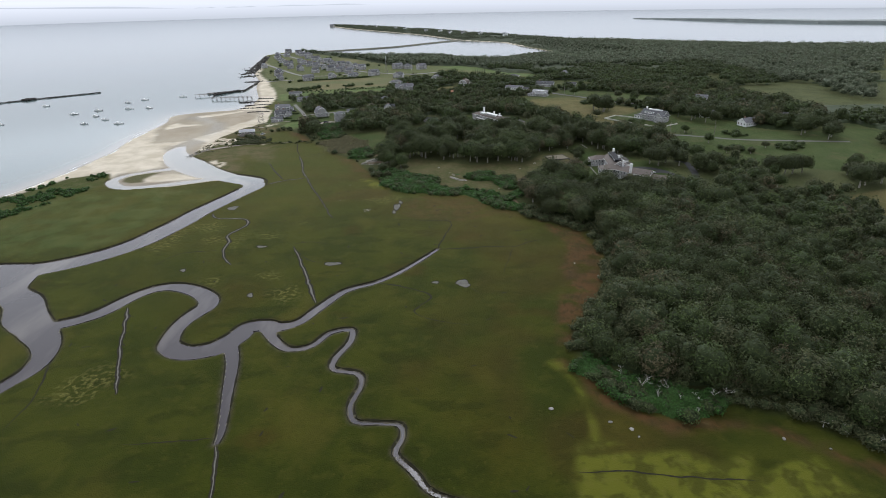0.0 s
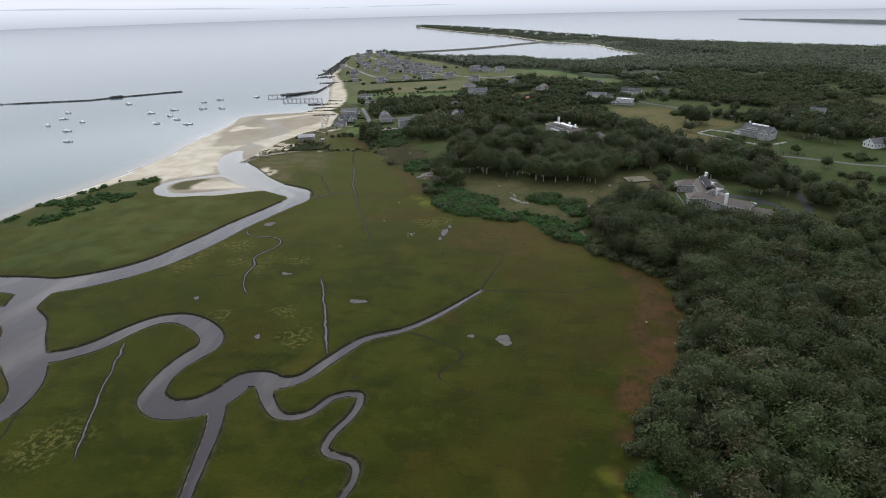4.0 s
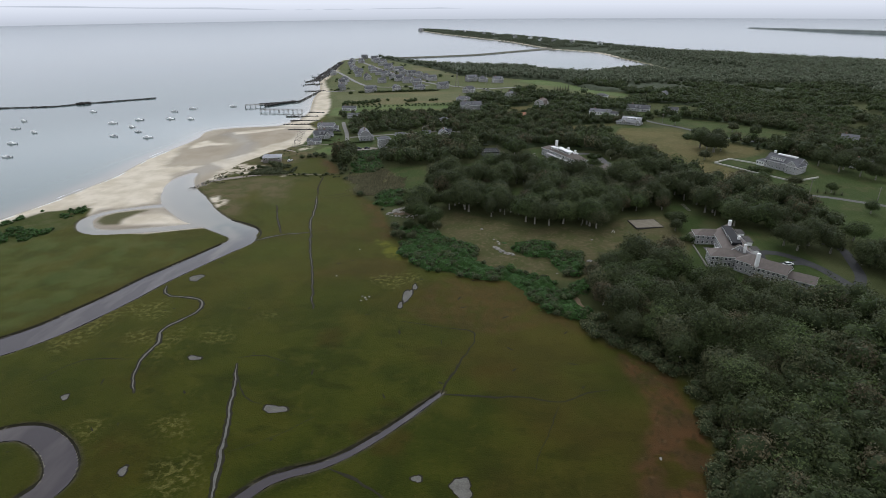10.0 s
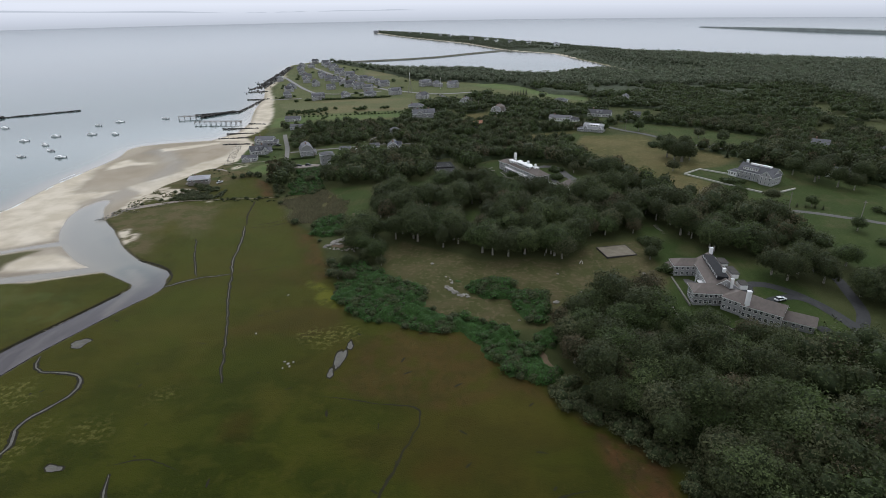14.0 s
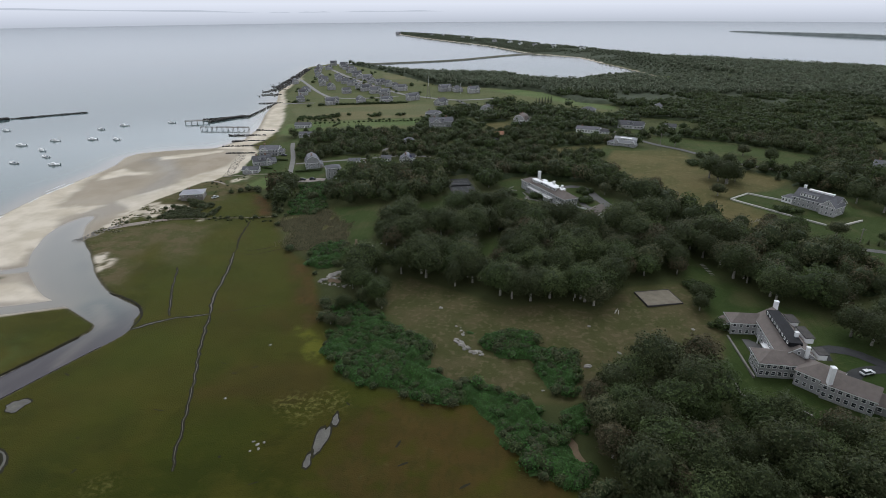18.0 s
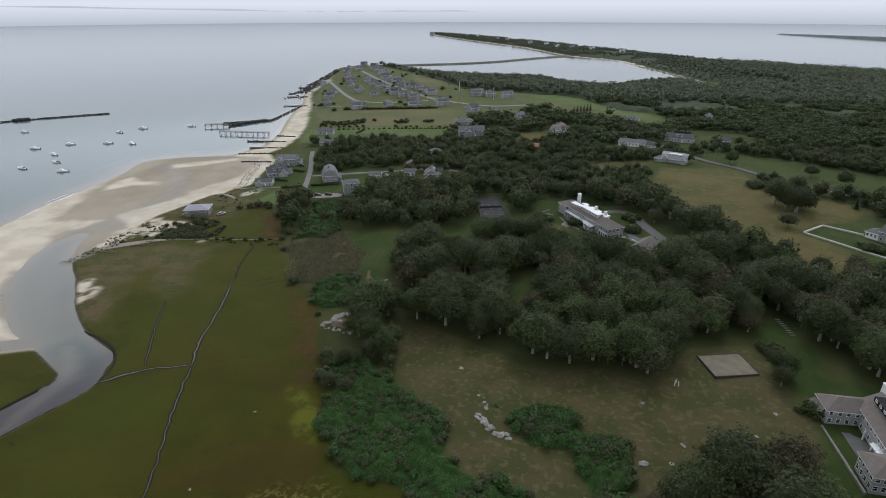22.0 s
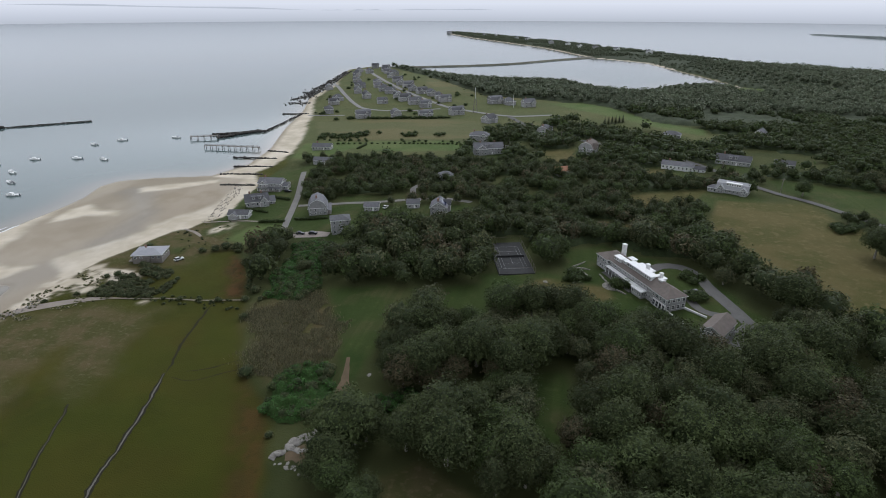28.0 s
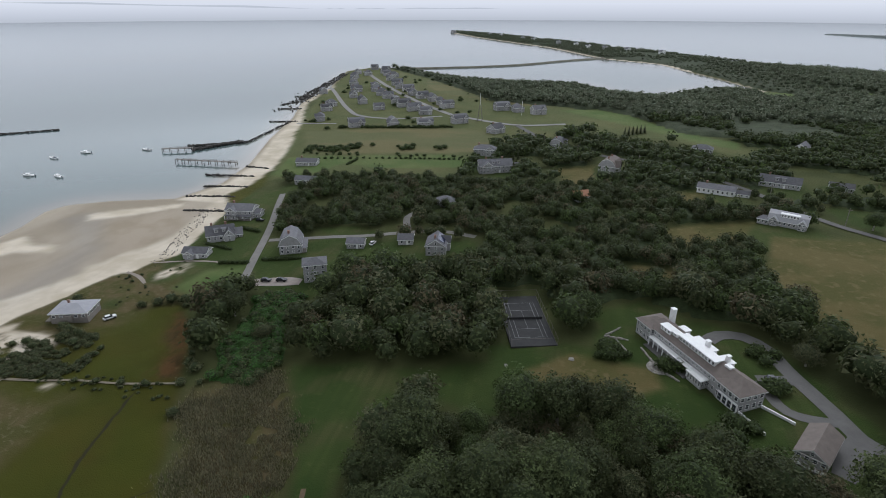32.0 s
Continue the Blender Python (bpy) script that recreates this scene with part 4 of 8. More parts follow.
# ---- water ----
def water_material():
    m = bpy.data.materials.new("shallow_sea")
    m.use_nodes = True
    n, l = m.node_tree.nodes, m.node_tree.links
    b = n["Principled BSDF"]
    b.inputs["Roughness"].default_value, b.inputs["IOR"].default_value = 0.11, 1.33
    geo = n.new("ShaderNodeNewGeometry")
    t, u = n.new("ShaderNodeTexNoise"), n.new("ShaderNodeTexNoise")
    t.inputs["Scale"].default_value, t.inputs["Detail"].default_value = 0.3, 6
    u.inputs["Scale"].default_value, u.inputs["Detail"].default_value = 0.008, 5
    for x in (t, u):
        l.new(geo.outputs["Position"], x.inputs["Vector"])
    bump = n.new("ShaderNodeBump")
    bump.inputs["Strength"].default_value, bump.inputs["Distance"].default_value = 0.10, 0.25
    l.new(t.outputs["Fac"], bump.inputs["Height"])
    l.new(bump.outputs[0], b.inputs["Normal"])
    a = n.new("ShaderNodeAttribute")
    a.attribute_name = "depth"
    s = n.new("ShaderNodeSeparateColor")
    l.new(a.outputs["Color"], s.inputs[0])
    deep = n.new("ShaderNodeMix")
    deep.data_type = "RGBA"
    deep.inputs[6].default_value, deep.inputs[7].default_value = (0.062, 0.100, 0.100, 1), (0.092, 0.128, 0.126, 1)
    l.new(u.outputs["Fac"], deep.inputs[0])
    tidal = n.new("ShaderNodeMix")
    tidal.data_type = "RGBA"
    shoals, stretch, band = n.new("ShaderNodeTexNoise"), n.new("ShaderNodeMapping"), n.new("ShaderNodeMapRange")
    stretch.inputs["Scale"].default_value, stretch.inputs["Rotation"].default_value = (1.0, 0.3, 1.0), (0, 0, 0.6)
    shoals.inputs["Scale"].default_value, shoals.inputs["Detail"].default_value = 0.06, 5
    band.inputs[1].default_value, band.inputs[2].default_value = 0.46, 0.74
    silt = n.new("ShaderNodeMix")
    silt.data_type = "RGBA"
    silt.inputs[6].default_value, silt.inputs[7].default_value = (0.046, 0.038, 0.041, 1), (0.120, 0.104, 0.096, 1)
    l.new(geo.outputs["Position"], stretch.inputs["Vector"])
    l.new(stretch.outputs[0], shoals.inputs["Vector"])
    l.new(shoals.outputs["Fac"], band.inputs[0])
    l.new(band.outputs[0], silt.inputs[0])
    l.new(silt.outputs[2], tidal.inputs[7])
    l.new(deep.outputs[2], tidal.inputs[6])
    l.new(s.outputs[1], tidal.inputs[0])
    shoal = n.new("ShaderNodeMix")
    shoal.data_type = "RGBA"
    shoal.inputs[7].default_value = (0.27, 0.232, 0.185, 1)
    l.new(tidal.outputs[2], shoal.inputs[6])
    l.new(s.outputs[0], shoal.inputs[0])
    l.new(shoal.outputs[2], b.inputs["Base Color"])
    return m


wi, wj = np.unique(np.append(np.arange(0, nx, 2), nx - 1)), np.unique(np.append(np.arange(0, len(gy), 2), len(gy) - 1))
sx, sy = gx[wi], gy[wj]
deep = np.maximum(WATER_Z - height.reshape(len(gy), nx)[np.ix_(wj, wi)].ravel(), 0)
SX, SY = np.meshgrid(sx, sy)
keep = WATER_Z - height.reshape(len(gy), nx)[np.ix_(wj, wi)].ravel() > -0.6
water = sheet("water", np.stack([SX.ravel(), SY.ravel(), np.full(SX.size, WATER_Z)], 1), len(sx), len(sy), water_material(), keep)
creeky = smooth(40, 4, (bank.reshape(len(gy), nx)[np.ix_(wj, wi)]).ravel()) * (SX.ravel() > -265) * (1 - 0.92 * smooth(-45, 12, sandy.reshape(len(gy), nx)[np.ix_(wj, wi)].ravel()))


def blurred(v):
    """Evened out over the neighbouring grid points."""
    g = v.reshape(len(sy), len(sx))
    for _ in range(3):
        p = np.pad(g, 1, mode="edge")
        g = (p[1:-1, :-2] + p[1:-1, 1:-1] + p[1:-1, 2:]) / 3
        p = np.pad(g, 1, mode="edge")
        g = (p[:-2, 1:-1] + p[1:-1, 1:-1] + p[2:, 1:-1]) / 3
    return g.ravel()


creeky = blurred(creeky)
cover = blurred(np.exp(-3.2 * deep)) * (1 - creeky)
for poly in SILT_BARS:
    cover = np.maximum(cover, 0.42 * smooth(-3, 6, signed(poly, SX.ravel(), SY.ravel()) + 6 * (mottle(SX.ravel(), SY.ravel(), 9, 2) - 0.5)))
attribute(water.data, "depth", cover, creeky, deep)
tagged(water, "calm grey-blue bay, pond and tidal creek water", "water", kind="structure")


# ---- distance ----
def glow(name, colour, strength=1.0):
    m = bpy.data.materials.new(name)
    m.use_nodes = True
    n, l = m.node_tree.nodes, m.node_tree.links
    e = n.new("ShaderNodeEmission")
    e.inputs[0].default_value, e.inputs[1].default_value = (*colour, 1), strength
    l.new(e.outputs[0], n["Material Output"].inputs["Surface"])
    return m


def ring(name, radius, low, high, mat, a0=0, a1=360, count=180, top=None, slant=0.0):
    bm = bmesh.new()
    row = []
    for k in range(count + 1):
        a = radians(a0 + (a1 - a0) * k / count)
        hi = high if top is None else low + (high - low) * top(k / count)
        row.append([bm.verts.new((radius * math.cos(a), radius * math.sin(a), z + slant * k / count)) for z in (low, hi)])
    for p, q in zip(row, row[1:]):
        bm.faces.new((p[0], q[0], q[1], p[1]))
    me = bpy.data.meshes.new(name)
    bm.to_mesh(me)
    me.materials.append(mat)
    return new(name, me)


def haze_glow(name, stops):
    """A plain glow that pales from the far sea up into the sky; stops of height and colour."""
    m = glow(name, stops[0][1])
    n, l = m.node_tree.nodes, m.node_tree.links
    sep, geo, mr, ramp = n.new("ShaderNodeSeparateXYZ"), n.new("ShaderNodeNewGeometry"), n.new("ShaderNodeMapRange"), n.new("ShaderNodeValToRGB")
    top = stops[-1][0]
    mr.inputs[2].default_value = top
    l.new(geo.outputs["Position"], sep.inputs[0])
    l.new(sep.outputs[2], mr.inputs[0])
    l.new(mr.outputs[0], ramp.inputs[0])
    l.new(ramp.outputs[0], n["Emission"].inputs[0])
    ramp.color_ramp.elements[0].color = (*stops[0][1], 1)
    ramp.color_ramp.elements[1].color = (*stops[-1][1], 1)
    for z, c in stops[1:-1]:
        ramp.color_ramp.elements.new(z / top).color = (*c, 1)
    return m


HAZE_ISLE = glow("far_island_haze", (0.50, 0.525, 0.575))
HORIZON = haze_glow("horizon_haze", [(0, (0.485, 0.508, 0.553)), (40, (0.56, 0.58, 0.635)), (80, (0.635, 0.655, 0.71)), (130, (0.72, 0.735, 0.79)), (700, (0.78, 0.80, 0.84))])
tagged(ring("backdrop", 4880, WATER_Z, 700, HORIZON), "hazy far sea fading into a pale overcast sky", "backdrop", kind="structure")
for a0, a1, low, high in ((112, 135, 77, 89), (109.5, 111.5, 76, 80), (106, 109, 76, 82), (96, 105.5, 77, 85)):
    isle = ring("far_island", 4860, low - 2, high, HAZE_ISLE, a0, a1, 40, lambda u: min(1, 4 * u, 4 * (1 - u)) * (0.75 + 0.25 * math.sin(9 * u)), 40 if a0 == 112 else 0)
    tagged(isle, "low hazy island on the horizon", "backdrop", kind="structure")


# ---- helpers for things ----
def part(name, bm, mat, parent, label=""):
    """Links a bmesh as one mesh object under a thing or a part."""
    me = bm if isinstance(bm, bpy.types.Mesh) else bpy.data.meshes.new(name)
    if me is not bm:
        bm.to_mesh(me)
        bm.free()
        me.materials.append(mat)
    ob = new(name, me)
    ob.parent = parent
    return tagged(ob, label)


def thing(name, m, label, category, group=""):
    ob = new(name)
    ob.empty_display_size = 0.3
    ob.matrix_world = m
    return tagged(ob, label, category, group)


def mesh(name, verts, faces, mat, smooth_faces=False):
    me = bpy.data.meshes.new(name)
    me.from_pydata([tuple(v) for v in verts], [], [tuple(f) for f in faces])
    me.materials.append(mat)
    if smooth_faces:
        me.polygons.foreach_set("use_smooth", np.ones(len(me.polygons), bool))
    return me


def big_mesh(name, verts, tris, mats, index=None):
    """A mesh from arrays of vertices and triangles."""
    me = bpy.data.meshes.new(name)
    me.vertices.add(len(verts))
    me.vertices.foreach_set("co", verts.astype(np.float32).ravel())
    me.loops.add(3 * len(tris))
    me.loops.foreach_set("vertex_index", tris.astype(np.int32).ravel())
    me.polygons.add(len(tris))
    me.polygons.foreach_set("loop_start", np.arange(0, 3 * len(tris), 3, dtype=np.int32))
    if index is not None:
        me.polygons.foreach_set("material_index", index.astype(np.int32))
    me.update(calc_edges=True)
    for m in mats:
        me.materials.append(m)
    return me


def box(bm, x0, x1, y0, y1, z0, z1, bevel=0.0):
    v = [bm.verts.new((x, y, z)) for z in (z0, z1) for y in (y0, y1) for x in (x0, x1)]
    f = [bm.faces.new([v[i] for i in q]) for q in ((0, 2, 3, 1), (4, 5, 7, 6), (0, 1, 5, 4), (2, 6, 7, 3), (0, 4, 6, 2), (1, 3, 7, 5))]
    if bevel:
        bmesh.ops.bevel(bm, geom=list({e for g in f for e in g.edges}), offset=bevel, segments=1, affect="EDGES")
    return bm


def boxed(*a, bevel=0.0):
    return box(bmesh.new(), *a, bevel=bevel)


# ---- trees ----
def ball(cx, cy, cz, r, flat=0.75, seg=6, rows=4):
    v = [(cx, cy, cz + r * flat)]
    for j in range(1, rows):
        a = math.pi * j / rows
        v += [(cx + r * math.sin(a) * math.cos(2 * math.pi * i / seg), cy + r * math.sin(a) * math.sin(2 * math.pi * i / seg), cz + r * flat * math.cos(a)) for i in range(seg)]
    v.append((cx, cy, cz - r * flat))
    t = [(0, 1 + i, 1 + (i + 1) % seg) for i in range(seg)]
    for j in range(rows - 2):
        for i in range(seg):
            a, b = 1 + j * seg + i, 1 + j * seg + (i + 1) % seg
            t += [(a, a + seg, b + seg), (a, b + seg, b)]
    e = len(v) - 1
    t += [(e, e - seg + (i + 1) % seg, e - seg + i) for i in range(seg)]
    return np.array(v), np.array(t)


def puffs(d, o, rough):
    """How far a crown bulges in each direction: rounded boughs with creases between them."""
    return np.array([0.74 + rough * (0.62 * abs(noise.noise(Vector(p) * 1.7 + o)) + 0.42 * abs(noise.noise(Vector(p) * 3.6 + o)) + 0.20 * noise.noise(Vector(p) * 8.0 + o)) for p in d])


def crown(rng, height, radius, leaves, size, low=0.26, rough=1.0, seg=12, rows=7):
    """A bulging crown: leaf clumps outside, inside a dense shell coloured dark for its shade."""
    o = Vector(rng.uniform(0, 90, 3))
    lean = rng.uniform(-0.12, 0.12, 2) * radius
    half, mid = height * (1 - low) / 2, height * (1 + low) / 2
    axes = np.array([radius * rng.uniform(0.95, 1.2), radius * rng.uniform(0.85, 1.1), half * 1.12])

    def placed(d, k):
        # fuller above than below
        z = np.where(d[:, 2] > 0, d[:, 2], d[:, 2] * 0.8)
        p = np.stack([d[:, 0], d[:, 1], z], 1) * axes * k[:, None]
        p[:, :2] += lean * z[:, None]
        return p + [0, 0, mid]

    d = rng.normal(size=(int(leaves * 1.35), 3))
    d /= np.linalg.norm(d, axis=1)[:, None]
    d = d[d[:, 2] > -0.62]
    n = len(d)
    p = placed(d, puffs(d, o, rough) * rng.uniform(0.80, 1.10, n))
    nn = d / axes * axes.mean() + rng.normal(0, 0.45, (n, 3)) + [0, 0, 0.25]
    t = np.cross(nn, rng.normal(size=(n, 3)))
    t /= np.linalg.norm(t, axis=1)[:, None]
    b = np.cross(nn, t)
    b /= np.linalg.norm(b, axis=1)[:, None]
    s = size * rng.uniform(0.5, 1.4, (n, 1))
    v1 = np.stack([p - t * s, p + t * s * 0.8 + b * s * 0.35, p + b * s * 1.15 + d * s * 0.3], 1).reshape(-1, 3)
    t1 = np.arange(3 * n).reshape(n, 3)
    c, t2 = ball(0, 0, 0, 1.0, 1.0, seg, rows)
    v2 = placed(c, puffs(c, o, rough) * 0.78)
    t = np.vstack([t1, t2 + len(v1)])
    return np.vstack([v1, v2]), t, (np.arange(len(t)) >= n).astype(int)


def trunk_arrays(rng, height, r, limbs=4):
    """A tapered, slightly leaning trunk with limbs."""
    vs, ts, k = [], [], 0

    def tube(p, q, r0, r1, seg=6):
        nonlocal k
        p, q = np.array(p, float), np.array(q, float)
        w = (q - p) / np.linalg.norm(q - p)
        a = np.cross(w, [0.3, 0.9, 0.1])
        a /= np.linalg.norm(a)
        b = np.cross(w, a)
        c = [(math.cos(2 * math.pi * i / seg), math.sin(2 * math.pi * i / seg)) for i in range(seg)]
        vs.extend([p + r0 * (x * a + y * b) for x, y in c] + [q + r1 * (x * a + y * b) for x, y in c])
        for i in range(seg):
            j = (i + 1) % seg
            ts.extend([(k + i, k + j, k + seg + j), (k + i, k + seg + j, k + seg + i)])
        k += 2 * seg

    top = np.array([rng.uniform(-0.4, 0.4), rng.uniform(-0.4, 0.4), height * 0.62])
    mid = top * [0.4, 0.4, 0.45]
    tube((0, 0, -0.5), mid, r * 1.3, r * 0.85)
    tube(mid, top, r * 0.85, r * 0.4)
    for i in range(limbs):
        a = 2 * math.pi * i / limbs + rng.uniform(-0.4, 0.4)
        o = mid + (top - mid) * rng.uniform(0.0, 0.7)
        tube(o, o + np.array([math.cos(a), math.sin(a), 0.9]) * height * 0.22, r * 0.45, r * 0.15, 5)
    return np.array(vs), np.array(ts)


RNG = np.random.RandomState(11)
TREE_KINDS = []
for k, (h, r, lobes, leaf) in enumerate([(11, 5.2, 13, 0), (9.5, 4.4, 11, 1), (10.5, 4.8, 12, 3), (8.5, 4.2, 10, 2), (12, 4.6, 13, 0), (9, 5.0, 12, 1), (10, 4.0, 11, 3), (7.5, 3.6, 9, 2), (9.5, 5.4, 14, 4), (8.5, 4.0, 10, 5)]):
    v, t, i = crown(RNG, h, r, 270 * lobes, 0.29, low=0.22, seg=16, rows=9)
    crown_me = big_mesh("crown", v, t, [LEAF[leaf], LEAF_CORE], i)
    tv, tt = trunk_arrays(RNG, h, 0.22 + 0.012 * h)
    TREE_KINDS.append((crown_me, big_mesh("trunk", tv, tt, [BARK]), r))
FAR_KINDS = []
for k in range(9):
    h, r = 9 + 0.6 * (k % 4), 4.2 + 0.4 * (k % 3)
    FAR_KINDS.append(crown(RNG, h, r, 860, 0.46, low=0.12, rough=1.2, seg=10, rows=6))
MIDDLE = [crown(RNG, 9 + 0.6 * (k % 4), 4.2 + 0.4 * (k % 3), 300, 0.74, low=0.12, seg=8, rows=5) for k in range(9)]
FARTHEST = []
for k in range(4):
    FARTHEST.append(crown(RNG, 9, 5.0, 46, 1.3, low=0.2, seg=6, rows=4))
TREE_WORDS = ["dense dark green broadleaf tree in the wood", "mid-green rounded broadleaf tree in the wood", "very dark broadleaf tree with deep shade", "grey-green broadleaf tree in the wood",
              "tall dark green oak in the wood", "broad bright green maple in the wood", "narrow dark green tree in the wood", "small grey-green tree in the wood", "broad pale green leafy tree in the wood", "brownish green tree with thinning leaves"]


def plant(x, y, kind, scale, turn):
    t = thing("tree", pose(x, y, ground_z(x, y), 0, 0, turn) @ Matrix.Diagonal((scale * 1.12, scale * 1.12, scale, 1)), TREE_WORDS[kind], "tree", "trees of the wood")
    part("trunk", TREE_KINDS[kind][1], None, t, "grey bark trunk with limbs")
    part("crown", TREE_KINDS[kind][0], None, t)
    return t


def merged(spots, kinds):
    """One pair of arrays from many turned and scaled copies."""
    vs, ts, ms, k = [], [], [], 0
    for x, y, z, s, a, kind in spots:
        v, t, i = kinds[kind]
        c, d = math.cos(a), math.sin(a)
        vs.append(np.stack([x + s * (c * v[:, 0] - d * v[:, 1]), y + s * (d * v[:, 0] + c * v[:, 1]), z + s * v[:, 2]], 1))
        ts.append(t + k)
        ms.append(i)
        k += len(v)
    return np.vstack(vs), np.vstack(ts), np.concatenate(ms)


def scatter(rng, x0, x1, y0, y1, gap):
    xs, ys = np.meshgrid(np.arange(x0, x1, gap), np.arange(y0, y1, gap * 0.87))
    xs = xs + (np.arange(xs.shape[0])[:, None] % 2) * gap / 2
    return (xs + rng.uniform(-0.46, 0.46, xs.shape) * gap).ravel(), (ys + rng.uniform(-0.46, 0.46, ys.shape) * gap).ravel()


def open_ground(x, y, margin=1.5):
    """Where nothing tall grows."""
    r = (np.hypot(x + 52, y - 403) < 11) | (np.hypot(x + 51, y - 392) < 9)
    for poly in CLEARINGS:
        r |= signed(poly, x, y) > -margin
    for _, w, line in ROADS:
        r |= away(line, x, y, False) < w / 2 + margin + 1
    for hx, hy, hr in HOUSE_ROOM:
        r |= np.hypot(x - hx, y - hy) < hr
    return r


SHRUBLAND = [[(-102, 483), (-111, 504), (-114, 533), (-103, 541), (-91, 534), (-93, 517), (-83, 494), (-87, 483)], [(-69, 419), (-74, 426), (-74, 434), (-65, 443), (-57, 441), (-51, 428), (-53, 418), (-63, 415)], [(-45, 433), (-43, 425), (-34, 424), (-24, 433), (-28, 434), (-38, 429), (-41, 433)],
             [(-45, 383), (-34, 383), (-20, 368), (-4, 356), (-2, 344), (11, 338), (32, 329), (38, 318), (48, 303), (40, 296), (27, 304), (19, 316), (10, 325), (-3, 327), (-27, 334), (-40, 350)],
             [(9, 365), (28, 367), (37, 360), (46, 354), (45, 333), (33, 334), (32, 348), (15, 355)], [(38, 326), (48, 327), (45, 316), (38, 317)], [(44, 160), (60, 142), (82, 136), (80, 130), (62, 122), (50, 133), (38, 150)]]


def brushy(x, y):
    r = np.zeros(x.shape, bool)
    for poly in SHRUBLAND + TAN[2:3]:
        r |= signed(poly, x, y) > -1.5
    return r


COURT = [(-21, 553), (-5, 557), (6, 519), (-10, 512)]
CLEARINGS.append(COURT)
low_x, low_y = scatter(RNG, -130, 330, 95, 298, 5.0)
high_x, high_y = scatter(RNG, -130, 330, 255, 700, 8.0)
north_x, north_y = scatter(RNG, -190, 330, 560, 700, 5.9)
keep_low, keep_high = low_y < 258 + 0.1 * low_x, (high_y >= 260 + 0.1 * high_x) & (high_y < 558)
x, y = np.concatenate([low_x[keep_low], high_x[keep_high], north_x]), np.concatenate([low_y[keep_low], high_y[keep_high], north_y])
size = np.concatenate([RNG.uniform(0.5, 1.3, keep_low.sum()), RNG.uniform(0.72, 1.42, keep_high.sum()), RNG.uniform(0.72, 1.3, len(north_x))])
# lower trees round the houses and on the eastern slope; the wood opens out towards the village
size = size * np.where(y > 690, 0.5, np.where(y > 560, 0.66, 1.0)) * np.where((x > 148) & (y < 420), 0.72, 1.0)
thin = ((y > 610) & (mottle(x, y, 26, 2) > 0.67)) | ((x > 150) & (y > 300) & (y < 400) & (mottle(x, y, 22, 2) > 0.5))
ok = (signed(UPLAND, x, y) > 6) & ~open_ground(x, y, 0.5 + 2 * size) & ~brushy(x, y) & (x < 0.85 * y + 25) & ~thin
x, y, size = x[ok], y[ok], size[ok]
# the stretch of the wood that lies along the flight line stands tree by tree
close = (x > -75) & (x < 140) & (y > 250) & (y < 545)
order = np.argsort(np.hypot((x - 40) * 1.1, (y - 380) * 0.6) + np.where(close, 0, 1e4))
near_ids, rest = order[:285], order[285:]
for k in near_ids:
    plant(x[k], y[k], int(RNG.randint(10)), size[k], RNG.uniform(0, 360))
spots = [(x[k], y[k], ground_z(x[k], y[k]), size[k] * 0.92, RNG.uniform(0, 6.28), int(RNG.randint(9))) for k in rest]
halves = [p for p in spots if p[1] < 470 and p[0] < 170], [p for p in spots if p[1] >= 470 or p[0] >= 170]
for leaf in range(6):
    for near in (0, 1):
        # pale and brownish trees are the fewer
        share = [p for k, p in enumerate(halves[near]) if (0, 1, 2, 3, 0, 1, 3, 2, 4, 0, 3, 5)[k * 7 % 12] == leaf]
        v, t, i = merged(share, MIDDLE if near else FAR_KINDS)
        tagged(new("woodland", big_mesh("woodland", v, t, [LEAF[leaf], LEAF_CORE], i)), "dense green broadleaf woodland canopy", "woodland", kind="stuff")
x, y = scatter(RNG, -520, 1300, 500, 2900, 10.2)
ok = (signed(UPLAND, x, y) > 7) & ~open_ground(x, y, 4) & ~((x > -190) & (x < 330) & (y < 700)) & ~((y < 900) & (mottle(x, y, 30, 2) > 0.62)) & ((y < 1500) | (x < 420)) & (x < 0.75 * y)
ok &= ~((y > 1500) & (mottle(x, y, 60, 2) > 0.66))
x3, y3 = scatter(RNG, -300, 420, 690, 930, 7.0)
ok3 = (signed(UPLAND, x3, y3) > 7) & ~open_ground(x3, y3, 3) & ~((x3 > -190) & (x3 < 330) & (y3 < 700)) & (mottle(x3, y3, 30, 2) < 0.60)
x2, y2 = scatter(RNG, 330, 700, 200, 500, 10.0)
ok2 = (signed(UPLAND, x2, y2) > 7) & ~open_ground(x2, y2, 4) & (x2 < 0.85 * y2 + 25)
ok &= ~((y < 930) & (x < 420))
x, y = np.concatenate([x[ok], x2[ok2], x3[ok3]]), np.concatenate([y[ok], y2[ok2], y3[ok3]])
z = rise(x, y)
# low scrub by the pond and on the far neck
low_by = np.where((y < 930) & (x < 420), 0.8, 1.0) * np.clip(0.42 + away(POND_SHORE, x, y, False) / 170, 0.42, 1.0) * np.where(y > 1500, 0.62, 1.0)
spots = [(a, b, c, RNG.uniform(0.7, 1.2) * w, RNG.uniform(0, 6.28), int(RNG.randint(4))) for a, b, c, w in zip(x, y, z, low_by)]
inner = [p for p in spots if p[1] < 930 and p[0] < 420]
for leaf in range(3):
    v, t, i = merged(inner[leaf::3], FARTHEST)
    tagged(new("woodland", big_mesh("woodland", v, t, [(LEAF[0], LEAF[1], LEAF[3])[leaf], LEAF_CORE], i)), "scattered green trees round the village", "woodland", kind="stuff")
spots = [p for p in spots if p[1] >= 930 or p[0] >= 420]
